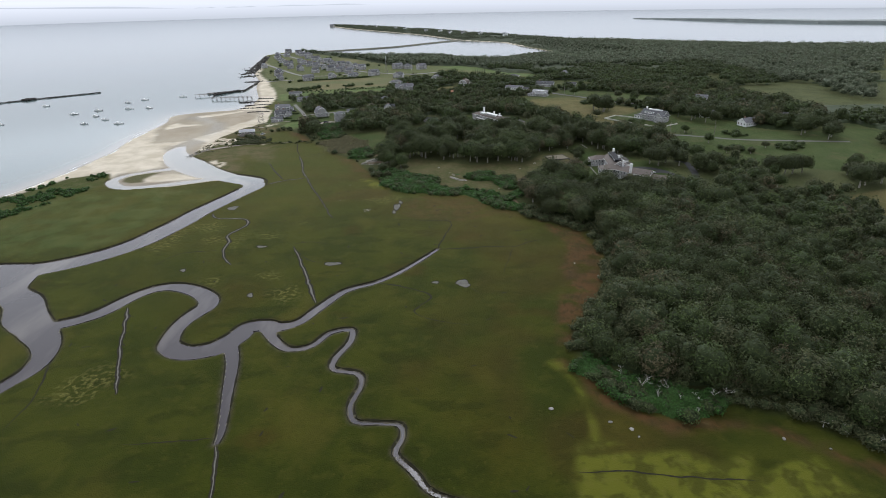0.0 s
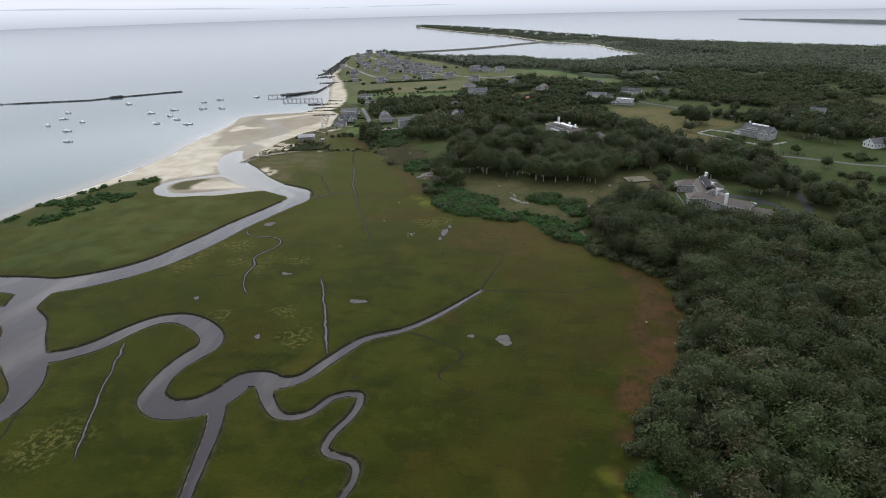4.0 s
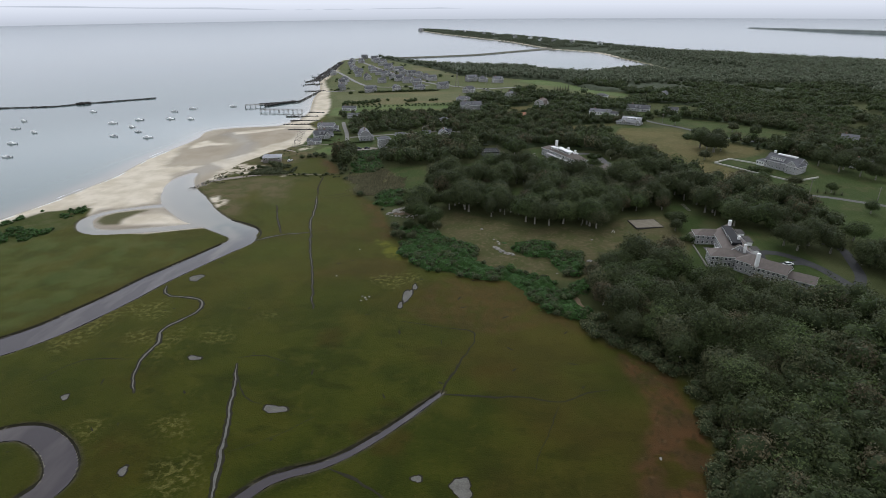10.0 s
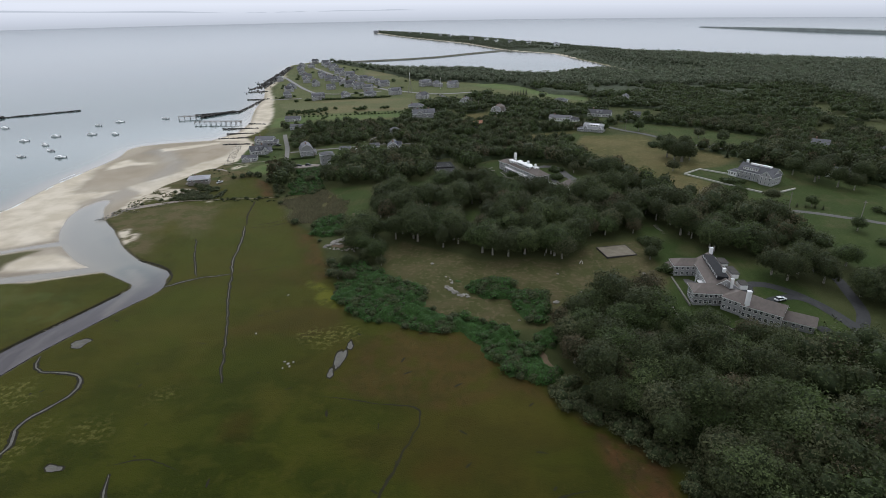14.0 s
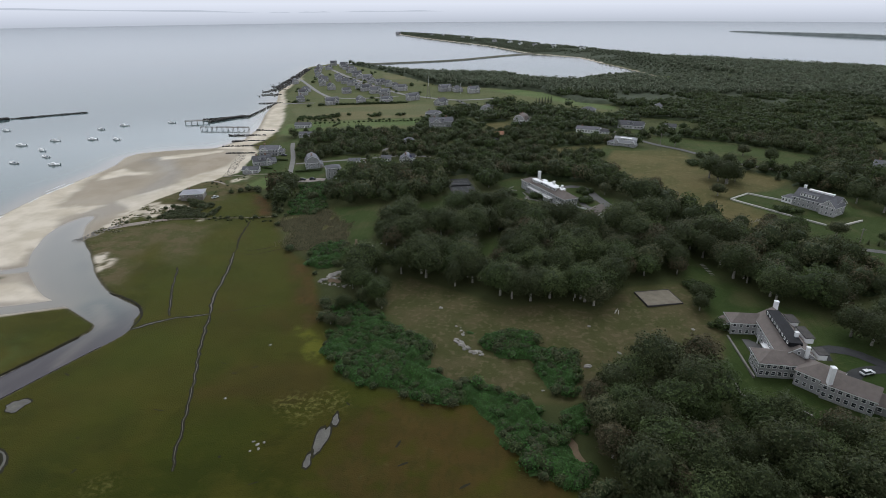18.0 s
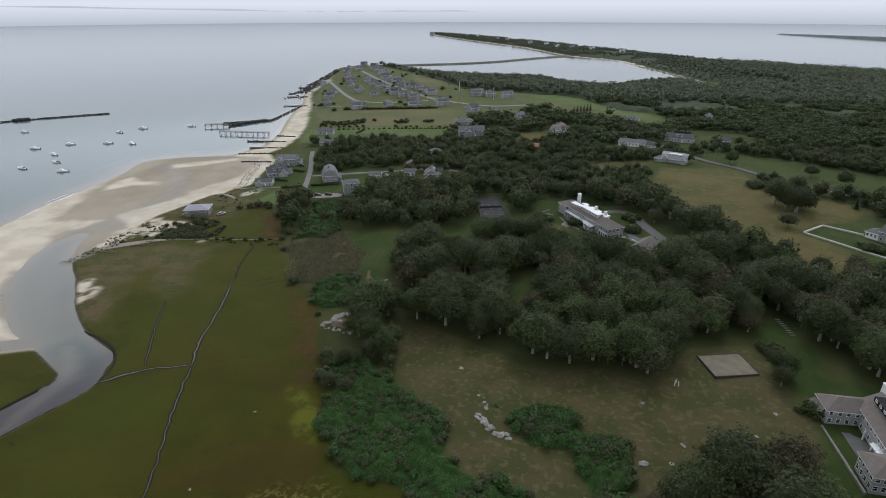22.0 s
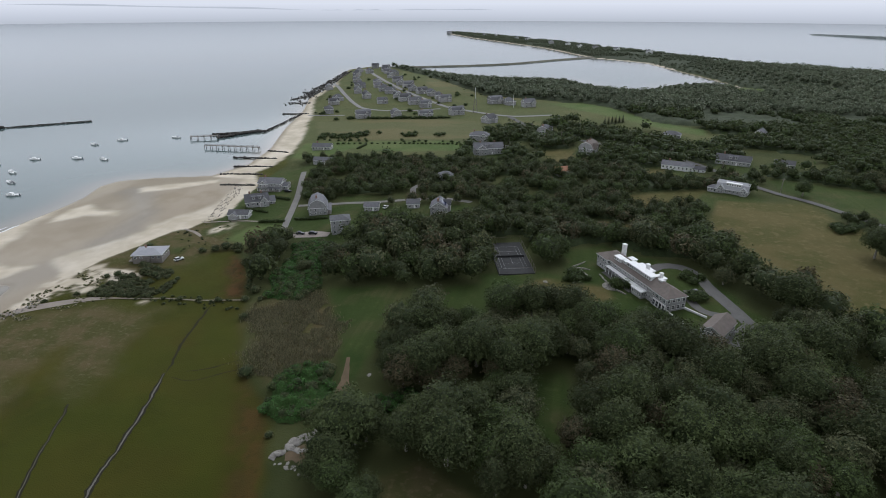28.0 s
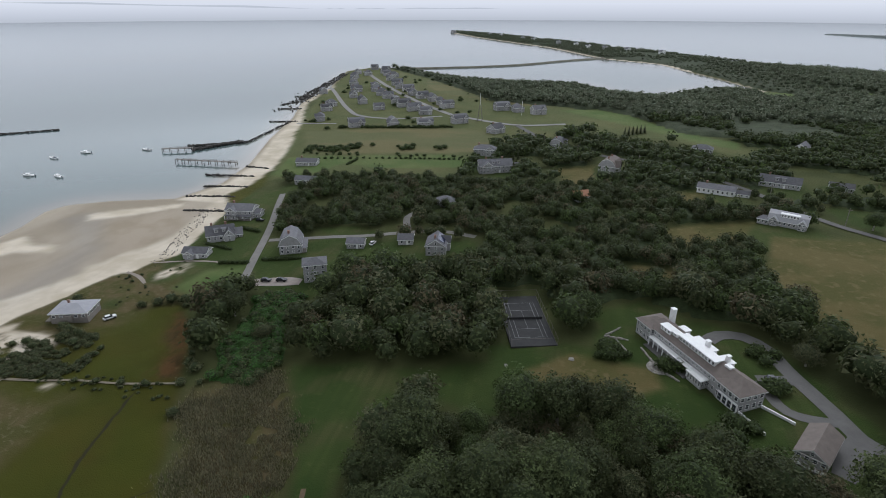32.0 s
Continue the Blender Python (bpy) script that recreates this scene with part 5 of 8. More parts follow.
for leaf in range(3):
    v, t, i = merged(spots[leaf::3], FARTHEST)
    tagged(new("far_woodland", big_mesh("far_woodland", v, t, [HAZED_LEAF[leaf % 2], HAZED_CANOPY], i)), "distant green woodland canopy paled as by haze", "woodland", kind="stuff")


def canopy(x0, x1, y0, y1, step, tall, mat, where):
    """The closed leafy roof of a wood, below the single crowns that stand out of it."""
    a, b = np.meshgrid(np.arange(x0, x1, step), np.arange(y0, y1, step))
    w, n = a.shape[1], a.shape[0]
    a, b = (a + RNG.uniform(-0.3, 0.3, a.shape) * step).ravel(), (b + RNG.uniform(-0.3, 0.3, b.shape) * step).ravel()
    rim = np.ones((n, w), bool)
    rim[1:-1, 1:-1] = False
    inner = ~rim.ravel() & (signed(UPLAND, a, b) > 9) & ~open_ground(a, b, 5) & ~brushy(a, b) & where(a, b)
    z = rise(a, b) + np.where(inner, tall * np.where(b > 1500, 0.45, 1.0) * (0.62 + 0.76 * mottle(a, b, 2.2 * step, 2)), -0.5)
    q = (np.arange(w - 1)[None, :] + w * np.arange(n - 1)[:, None]).ravel()
    q = q[inner[q] | inner[q + 1] | inner[q + w] | inner[q + w + 1]]
    t = np.vstack([np.stack([q, q + 1, q + w + 1], 1), np.stack([q, q + w + 1, q + w], 1)])
    tagged(new("woodland_canopy", big_mesh("woodland_canopy", np.stack([a, b, z], 1), t, [mat])), "closed leafy canopy of the wood", "woodland", kind="stuff")


# sheets close the gaps between crowns, near ones in the shade-darkened foliage colour
canopy(-520, 1300, 860, 2900, 6.0, 2.8, HAZED_CANOPY, lambda a, b: ((b < 1500) | (a < 420)) & (a < 0.75 * b))
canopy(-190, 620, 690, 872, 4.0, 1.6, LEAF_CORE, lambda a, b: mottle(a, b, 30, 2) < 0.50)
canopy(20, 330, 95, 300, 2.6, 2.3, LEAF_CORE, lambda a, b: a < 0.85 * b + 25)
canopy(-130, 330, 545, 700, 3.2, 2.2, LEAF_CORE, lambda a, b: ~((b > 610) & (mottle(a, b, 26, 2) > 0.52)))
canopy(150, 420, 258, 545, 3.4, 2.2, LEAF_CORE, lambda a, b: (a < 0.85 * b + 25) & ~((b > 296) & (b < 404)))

# ---- houses ----
PANES = {}


def quad_mesh(key, build, mat):
    if key not in PANES:
        me = bpy.data.meshes.new(key[0])
        bm = build()
        bm.to_mesh(me)
        bm.free()
        me.materials.append(mat)
        PANES[key] = me
    return PANES[key]


def window(parent, x, y, z, turn, w=1.1, h=1.4, name="window"):
    """A white-framed sash on the face of a wall; its back lies in the wall."""
    frame_me = quad_mesh(("window_frame", w, h), lambda: frame_bm(w, h), WHITE)
    pane_me = quad_mesh(("pane", w, h), lambda: boxed(-w / 2 + 0.09, w / 2 - 0.09, -0.03, 0.03, -h / 2 + 0.09, h / 2 - 0.09), GLASS)
    f = part(name, frame_me, None, parent)
    f.matrix_local = pose(x, y, z, 0, 0, turn)
    part("pane", pane_me, None, f)
    return f


def frame_bm(w, h):
    bm = bmesh.new()
    b = 0.11
    box(bm, -w / 2, -w / 2 + b, -0.07, 0.07, -h / 2, h / 2)
    box(bm, w / 2 - b, w / 2, -0.07, 0.07, -h / 2, h / 2)
    box(bm, -w / 2 + b, w / 2 - b, -0.07, 0.07, h / 2 - b, h / 2)
    box(bm, -w / 2 + b, w / 2 - b, -0.09, 0.07, -h / 2, -h / 2 + b)
    box(bm, -w / 2 + b, w / 2 - b, -0.05, 0.05, -0.04, 0.04)
    return bm


def roof_bm(kind, L, D, H, rise_h, over=0.45, thick=0.30):
    """The shell of a roof over a plan L by D, eaves at H."""
    bm = bmesh.new()
    l, d = L / 2 + over, D / 2 + over
    e = H - over * rise_h / (D / 2) * 0.6
    if kind == "gable":
        prof = [(-d, e), (0, H + rise_h), (d, e)]
    elif kind == "gambrel":
        prof = [(-d, e), (-d * 0.62, H + rise_h * 0.68), (0, H + rise_h), (d * 0.62, H + rise_h * 0.68), (d, e)]
    elif kind == "flat":
        prof = [(-d, H), (0, H + rise_h), (d, H)]
    else:
        r = max(0.0, L / 2 - D / 2)
        top = [(-r, 0, H + rise_h), (r, 0, H + rise_h)]
        low = [(-l, -d, e), (l, -d, e), (l, d, e), (-l, d, e)]
        a = [bm.verts.new(p) for p in low]
        u = [bm.verts.new((x, y, z - thick)) for x, y, z in low]
        t = [bm.verts.new(p) for p in top]
        for f in ((a[0], a[1], t[1], t[0]), (a[2], a[3], t[0], t[1]), (a[1], a[2], t[1]), (a[3], a[0], t[0])):
            bm.faces.new(f)
        for i in range(4):
            bm.faces.new((a[(i + 1) % 4], a[i], u[i], u[(i + 1) % 4]))
        bm.faces.new(u)
        return bm
    rows = []
    for x in (-l, l):
        rows.append([bm.verts.new((x, y, z)) for y, z in prof] + [bm.verts.new((x, y, z - thick)) for y, z in reversed(prof)])
    n = len(rows[0])
    for i in range(n):
        bm.faces.new((rows[0][i], rows[0][(i + 1) % n], rows[1][(i + 1) % n], rows[1][i]))
    m = len(prof)
    for r in rows:
        for i in range(m - 1):
            bm.faces.new((r[i], r[i + 1], r[n - 2 - i], r[n - 1 - i]))
    return bm


def wall_bm(kind, L, D, H, rise_h):
    """The walls with their gable ends, solid up to the roof."""
    bm = bmesh.new()
    d = D / 2
    if kind in ("gable", "gambrel", "flat"):
        prof = [(-d, -1.5), (-d, H)] + ([(-d * 0.62, H + rise_h * 0.66)] if kind == "gambrel" else []) + [(0, H + rise_h - 0.08)] + ([(d * 0.62, H + rise_h * 0.66)] if kind == "gambrel" else []) + [(d, H), (d, -1.5)]
        rows = [[bm.verts.new((x, y, z)) for y, z in prof] for x in (-L / 2, L / 2)]
        n = len(prof)
        for i in range(n):
            bm.faces.new((rows[0][i], rows[1][i], rows[1][(i + 1) % n], rows[0][(i + 1) % n]))
        bm.faces.new(rows[0])
        bm.faces.new(rows[1][::-1])
        return bm
    return box(bm, -L / 2, L / 2, -d, d, -1.5, H)


def wing(parent, m, L, D, H, kind="gable", rise_h=2.6, wall=None, roof=None, floors=2, gap=2.4, sides="nsew", win=(1.1, 1.4), prefix=""):
    """One volume of a house, in the house's own frame: wall, roof and windows."""
    w = part(prefix + "wall", wall_bm(kind, L, D, H, rise_h), wall or SHINGLE_WALL, parent)
    w.matrix_local = m
    r = part(prefix + "roof", roof_bm(kind, L, D, H, rise_h), roof or SHINGLE_ROOF, parent)
    r.matrix_local = m
    # white boards along the eaves and gables
    r.data.materials.append(WHITE)
    for p in r.data.polygons:
        p.material_index = int(abs(p.normal.z) < 0.2 and p.area < 0.5 * max(L, D))
    trim = part("eave_trim", boxed(-L / 2 - 0.1, L / 2 + 0.1, -D / 2 - 0.1, D / 2 + 0.1, H - 0.32, H - 0.12), WHITE, parent)
    trim.matrix_local = m
    storey = H / floors
    for f in range(floors):
        z = storey * f + storey * 0.55
        h = min(win[1], storey * 0.6)
        for side, length, off, turn in (("s", L, -D / 2, 0), ("n", L, D / 2, 180), ("w", D, -L / 2, -90), ("e", D, L / 2, 90)):
            if side not in sides:
                continue
            n = max(1, int(length / gap))
            for k in range(n):
                u = (k + 0.5) / n * length - length / 2
                p = (u, off) if side in "sn" else (off, u)
                o = window(w, p[0], p[1], z, turn, win[0], h)
    if kind == "gable" and rise_h > 1.8:
        for x, turn in ((-L / 2, -90), (L / 2, 90)):
            if ("w" if x < 0 else "e") in sides:
                window(w, x, 0, H + rise_h * 0.36, turn, 0.9, 1.1)
    return w


def chimney(parent, x, y, z0, z1, w=1.0, mat=None):
    c = part("chimney", boxed(x - w / 2, x + w / 2, y - w / 2, y + w / 2, z0, z1, bevel=0.04), mat or BRICK, parent)
    part("chimney_cap", boxed(x - w / 2 - 0.1, x + w / 2 + 0.1, y - w / 2 - 0.1, y + w / 2 + 0.1, z1 - 0.02, z1 + 0.16), mat or BRICK, c)
    return c


def dormer(parent, m, w=2.4, d=2.4, h=1.5, roof=None, wall=None):
    o = part("dormer", boxed(-w / 2, w / 2, -d / 2, d / 2, -0.6, h), wall or WHITE, parent)
    o.matrix_local = m
    part("dormer_roof", boxed(-w / 2 - 0.3, w / 2 + 0.3, -d / 2 - 0.35, d / 2 + 0.2, h, h + 0.2), roof or WHITE_ROOF, o)
    n = max(1, int(w / 1.3))
    for k in range(n):
        window(o, (k + 0.5) / n * w - w / 2, -d / 2, h * 0.5, 0, min(1.0, w / n - 0.2), h * 0.7)
    return o


def door(parent, x, y, turn, w=1.0):
    d = part("door", quad_mesh(("door", w), lambda: boxed(-w / 2, w / 2, -0.06, 0.06, 0.1, 2.15, bevel=0.02), WHITE), None, parent)
    d.matrix_local = pose(x, y, 0, 0, 0, turn)


PAINT = {"white": WHITE, "red": RED, "brown": BROWN_ROOF}


def cottage(x, y, turn, L, D, H, kind, rise_h, label, wall=None, roof=None, floors=2, chimneys=1, ell=0.0, group="", dorm=0, porch=False, gap=2.4, cross=0.0):
    h = thing("house", pose(x, y, ground_z(x, y), 0, 0, turn), label, "house", group)
    wall, roof = PAINT.get(wall, wall), PAINT.get(roof, roof)
    w = wing(h, pose(0, 0, 0), L, D, H, kind, rise_h, wall, roof, floors, gap)
    door(h, L * 0.12, -D / 2 - 0.03, 0)
    for k in range(chimneys):
        chimney(h, (-0.28 + 0.5 * k) * L, 0.3, H, H + rise_h + 1.1, 0.9)
    for k in range(dorm):
        dormer(h, pose((k - (dorm - 1) / 2) * 3.6, -D * 0.27, H + rise_h * 0.32), 1.9, 2.2, 1.3, roof or SHINGLE_ROOF, wall or SHINGLE_WALL)
    if cross:
        wing(h, pose(L * cross, -D * 0.36, 0, 0, 0, 90), D * 0.62, L * 0.36, H * 0.96, "gable", rise_h * 0.8, wall, roof, 2, 2.4, sides="w", prefix="gable_")
    if ell:
        wing(h, pose(L / 2 + ell / 2 - 0.4, 0.8, 0), ell, D * 0.7, H * 0.62, kind, rise_h * 0.7, wall, roof, 1)
    if porch:
        p = part("porch", boxed(-L / 2, L / 2, -D / 2 - 2.2, -D / 2, 0.25, 0.45), PIER_WOOD, h)
        part("porch_roof", boxed(-L / 2 - 0.2, L / 2 + 0.2, -D / 2 - 2.5, -D / 2 - 0.02, 2.5, 2.65), roof or SHINGLE_ROOF, p)
        for k in range(5):
            u = -L / 2 + 0.2 + k * (L - 0.4) / 4
            part("post", boxed(u - 0.08, u + 0.08, -D / 2 - 2.2, -D / 2 - 2.04, 0.45, 2.5), WHITE, p)
    return h


def mesh_of(bm, mat, name):
    me = bpy.data.meshes.new(name)
    bm.to_mesh(me)
    bm.free()
    me.materials.append(mat)
    return me


for x, y, turn, L, D, H, kind, rise_h, label, more in HOUSES:
    made = cottage(x, y, turn, L, D, H, kind, rise_h, label, **more)
    if "panels" in label:
        for u in (-2.9, -0.95, 1.0, 2.95):
            o = part("solar_panel", boxed(-0.9, 0.9, -1.9, 1.9, 0, 0.09), SOLAR, made, "dark blue solar panel")
            o.matrix_local = pose(u, -2.35, 6.42, math.degrees(math.atan2(rise_h, D / 2)), 0, 0)


# the long house with white dormer roofs
def long_house():
    x, y, turn = 45.0, 515.2, -60
    z = ground_z(x, y)
    h = thing("house", pose(x, y, z, 0, 0, turn), "long grey-shingled mansion with a brown roof and white dormers", "house")
    wing(h, pose(0.5, 0.2, 0), 42, 8.2, 5.6, "hip", 2.6, roof=BROWN_ROOF, gap=1.7, win=(1.0, 1.3))
    wing(h, pose(-19.2, -0.3, 0), 7.4, 9.4, 5.5, "hip", 1.9, roof=BROWN_ROOF, gap=1.5, prefix="wing_")
    wing(h, pose(7.1, -5.1, 0), 5.6, 2.6, 3.0, "flat", 0.15, roof=WHITE_ROOF, sides="sew", floors=1, gap=0.95, win=(0.8, 1.9), prefix="bay_")
    wing(h, pose(17.6, 0.1, 0), 8.4, 8.9, 5.6, "hip", 2.3, roof=BROWN_ROOF, sides="sew", gap=1.9, win=(1.3, 1.8), prefix="end_")
    # tall glazed doors at the south-west corner
    w = part("sunroom_wall", boxed(14.6, 21.9, -4.62, -4.4, 0, 2.9), WHITE, h)
    for k in range(4):
        window(w, 15.5 + 1.8 * k, -4.62, 1.35, 0, 1.5, 2.3, "glazed_door")
    rail = part("balcony_rail", boxed(4.2, 10.0, -6.62, -6.54, 3.9, 4.02), WHITE, h)
    for u in range(14):
        part("baluster", boxed(4.25 + 0.43 * u, 4.31 + 0.43 * u, -6.61, -6.55, 3.15, 3.9), WHITE, rail)
    for u in (4.2, 9.92):
        part("balcony_rail", boxed(u, u + 0.08, -6.5, -4.2, 3.9, 4.02), WHITE, h)
    veranda = part("veranda_roof", boxed(-15.2, 3.8, -6.0, -4.0, 2.85, 3.05), WHITE, h)
    for k in range(9):
        u = -14.8 + k * 2.28
        part("column", boxed(u - 0.13, u + 0.13, -5.9, -5.64, 0, 2.85), WHITE, veranda)
    for k in range(10):
        part("veranda_rail", boxed(-15.1 + 1.9 * k, -13.25 + 1.9 * k, -5.98, -5.92, 3.75, 3.85), WHITE, veranda)
    part("terrace", boxed(-15.4, 4.0, -7.4, -4.1, -1.0, 0.14), DRIVE, h, "paved grey terrace")
    dormer(h, pose(2.0, -0.8, 6.55), 15, 3.0, 1.75)
    dormer(h, pose(-11.4, -1.5, 6.3), 4.6, 2.8, 1.5)
    dormer(h, pose(-7.6, -1.0, 6.7), 2.2, 2.6, 1.1)
    for u, w in ((-9.6, 3.0), (-0.4, 8.0), (8.6, 4.0)):
        dormer(h, pose(u, 3.0, 6.0, 0, 0, 180), w, 2.0, 1.3)
    part("skylight", boxed(11.4, 13.6, -0.7, 0.9, 7.9, 8.5), WHITE_ROOF, h, "white roof hatch")
    chimney(h, -16.0, 3.2, 5.0, 11.2, 1.5, WHITE)
    chimney(h, 1.6, 2.0, 6.5, 9.8, 1.2, WHITE)
    chimney(h, 9.4, 2.4, 6.3, 9.4, 1.1, WHITE)
    part("garden_wall", boxed(21.9, 31.0, -3.9, -3.5, -1.6, 0.8), WHITE, h)
    o = part("garden_wall", boxed(0, 9.0, -0.2, 0.2, -1, 0.9), WHITE, h)
    o.matrix_local = pose(21.9, 4.2, 0, 0, 0, 18)
    # round stone steps and low rubble walls round the garden
    for ring_k in range(3):
        for k in range(9):
            a = radians(180 + 20 * k)
            o = part("step_stone", boxed(-0.55, 0.55, -0.4, 0.4, -0.9, 0.12 + 0.14 * ring_k, bevel=0.05), STONE, h)
            rr = 3.4 - 0.8 * ring_k
            o.matrix_local = pose(-3.0 + rr * math.cos(a), -10.4 + rr * math.sin(a), -0.2, 0, 0, math.degrees(a) + 90)
    sw = random.Random(31)
    for x0, y0, x1, y1, n in ((-24, -16.5, -19, -10.5, 9), (-14, -9.2, -6.2, -10.6, 10), (0.5, -10.6, 5, -9.4, 7), (-27, -8, -24, -16, 8), (-21, -14, -12, -15, 8)):
        for k in range(n):
            u = (k + 0.5) / n
            o = part("wall_stone", boxed(-0.5, 0.5, -0.3, 0.3, -0.9, sw.uniform(0.2, 0.5), bevel=0.08), STONE, h)
            o.matrix_local = pose(x0 + (x1 - x0) * u + sw.uniform(-0.15, 0.15), y0 + (y1 - y0) * u, -0.1, 0, 0, math.degrees(math.atan2(y1 - y0, x1 - x0)) + sw.uniform(-12, 12))
    g = thing("garage", pose(67.2, 481, ground_z(67.2, 481), 0, 0, 57), "grey-shingled garage with a brown roof and balcony", "garage")
    wing(g, pose(0, 0, 0), 13, 7, 4.2, "gable", 2.2, roof=BROWN_ROOF, floors=2, sides="wns", gap=1.7)
    b = part("balcony", boxed(-8.2, -6.5, -3.3, 3.3, 1.5, 1.7), PIER_WOOD, g)
    for k in range(6):
        v = -3.2 + k * 1.28
        part("baluster", boxed(-8.2, -8.1, v - 0.45, v + 0.45, 1.75, 2.5), WHITE, b)


def stepped_house():
    x, y = 112, 356
    z = ground_z(112, 352)
    h = thing("house", pose(x, y, z, 0, 0, 90), "rambling grey-shingled mansion with brown roofs and white chimneys", "house")

    def at(wx, wy, turn=0.0):
        return pose(wy - y, -(wx - x), 0, 0, 0, turn - 90)

    wing(h, at(112.6, 361.5, 86), 25, 10.5, 5.6, "gable", 3.6, roof=BROWN_ROOF, gap=2.1)
    wing(h, at(106.0, 373.6, 0), 13, 7, 4.8, "hip", 2.0, roof=BROWN_ROOF, gap=1.9, prefix="wing_")
    wing(h, at(99.6, 374.2, 90), 4.5, 3.4, 3.0, "gable", 1.2, roof=BROWN_ROOF, floors=1, gap=1.5, prefix="porch_")
    wing(h, at(106.8, 349.4, -3), 14, 8.2, 5.0, "hip", 2.2, roof=BROWN_ROOF, gap=1.7, win=(1.2, 1.7), prefix="south_")
    wing(h, at(115.4, 342.6, -44), 10, 9, 5.2, "hip", 2.4, roof=BROWN_ROOF, gap=1.8, prefix="corner_")
    wing(h, at(121.0, 336.4, -36), 13, 8, 5.0, "gable", 2.6, roof=BROWN_ROOF, gap=1.8, win=(1.2, 1.6), prefix="east_")
    wing(h, at(131.0, 331.5, -30), 10, 7, 3.0, "gable", 2.0, roof=BROWN_ROOF, floors=1, gap=2.4, prefix="garage_")
    dark = part("roof_terrace", boxed(-10.5, 10.5, -2.0, 2.0, 8.2, 9.6), material("dark_roof_membrane", (0.016, 0.016, 0.018), 0.75, vary=0.25, scale=0.5), h, "dark flat roof band with clerestory windows")
    dark.matrix_local = at(111.6, 360.8, 86)
    for k in range(9):
        window(dark, -9.4 + k * 2.3, 2.02, 9.1, 180, 1.2, 0.8)
    for k in range(4):
        window(dark, -8.2 + k * 5.2, -2.02, 9.1, 0, 1.2, 0.8)
    for wx, wy, top, w in ((115.6, 376.7, 10.2, 1.25), (113.6, 348.2, 9.6, 0.9), (112.6, 354.4, 11.0, 1.0), (114.8, 336.4, 10.6, 1.3)):
        chimney(h, wy - y, -(wx - x), 4.5 if w > 1.2 else 6.0, top, w, WHITE)
    for wx, wy, w in ((118.2, 370, 5), (118.6, 361, 7), (118.2, 350, 4)):
        dormer(h, at(wx, wy, 90) @ pose(0, 0, 6.0), w, 2.6, 1.3, DARK_STONE)
    terrace = part("terrace", boxed(-7.5, 11, 4.8, 9.5, -1.0, 0.12), DRIVE, h, "paved courtyard between the wings")
    for k in range(4):
        part("column", boxed(-4 + 4.2 * k, -3.7 + 4.2 * k, 5.2, 5.5, 0.12, 3.0), WHITE, terrace)
    part("balcony", boxed(-1, 4, 4.6, 6.6, 2.9, 3.1), WHITE, h)
    part("retaining_wall", boxed(-11, 13, 13.2, 13.8, -1.5, 0.35, bevel=0.05), STONE, h)
    for a, b in (((91.8, 344), (91.9, 336.8)), ((91.9, 336.8), (95, 332.9)), ((98.7, 332.5), (105.1, 331.6)), ((105.1, 331.6), (108, 328))):
        d = math.dist(a, b)
        w = new("garden_wall", mesh_of(boxed(0, d, -0.3, 0.3, -0.8, 0.55, bevel=0.06), STONE, "garden_wall"))
        w.matrix_world = pose(a[0], a[1], (ground_z(*a) + ground_z(*b)) / 2, 0, 0, math.degrees(math.atan2(b[1] - a[1], b[0] - a[0])))
        tagged(w, "low grey stone wall on the lawn below a mansion", "wall", "lawn walls")


def hill_house():
    x, y = 189, 505
    h = thing("house", pose(x, y, ground_z(x, y), 0, 0, -52), "white-trimmed grey mansion with a white ridge skylight", "house")
    wing(h, pose(0, 0, 0), 22, 11, 5.2, "gable", 4.0, gap=2.3)
    wing(h, pose(8.5, -3.2, 0, 0, 0, 90), 10, 7.5, 5.0, "gable", 3.4, gap=2.2, prefix="gable_")
    wing(h, pose(-13.5, -1, 0), 7, 8, 3.2, "hip", 1.6, floors=1, gap=1.6, wall=WHITE, prefix="sun_")
    part("ridge_skylight", boxed(-6, 7, -0.9, 0.9, 8.6, 9.45), WHITE_ROOF, h)
    dormer(h, pose(-3.5, -3.0, 5.9), 9, 3.4, 1.7, SHINGLE_ROOF)
    chimney(h, -9.2, 1.4, 6, 10.4, 1.2, WHITE)
    for a, b in (((148, 516.5), (161, 528)), ((161, 528), (175, 517)), ((148, 516.5), (164, 497)), ((164, 497), (181, 477.5)), ((190, 478.5), (202, 486))):
        d = math.dist(a, b)
        z = (ground_z(*a) + ground_z(*b)) / 2
        w = new("garden_wall", mesh_of(boxed(0, d, -0.45, 0.45, -0.8, 0.75, bevel=0.06), material("pale_garden_wall", (0.50, 0.48, 0.43), 0.9, vary=0.2, scale=0.8), "garden_wall"))
        w.matrix_world = pose(a[0], a[1], z, 0, 0, math.degrees(math.atan2(b[1] - a[1], b[0] - a[0])))
        tagged(w, "low pale stone garden wall round a lawn", "wall", "garden walls")


PALE_ROOF = material("pale_shingle_roof", (0.36, 0.36, 0.37), 0.85, vary=0.12, scale=0.6, fine=10)


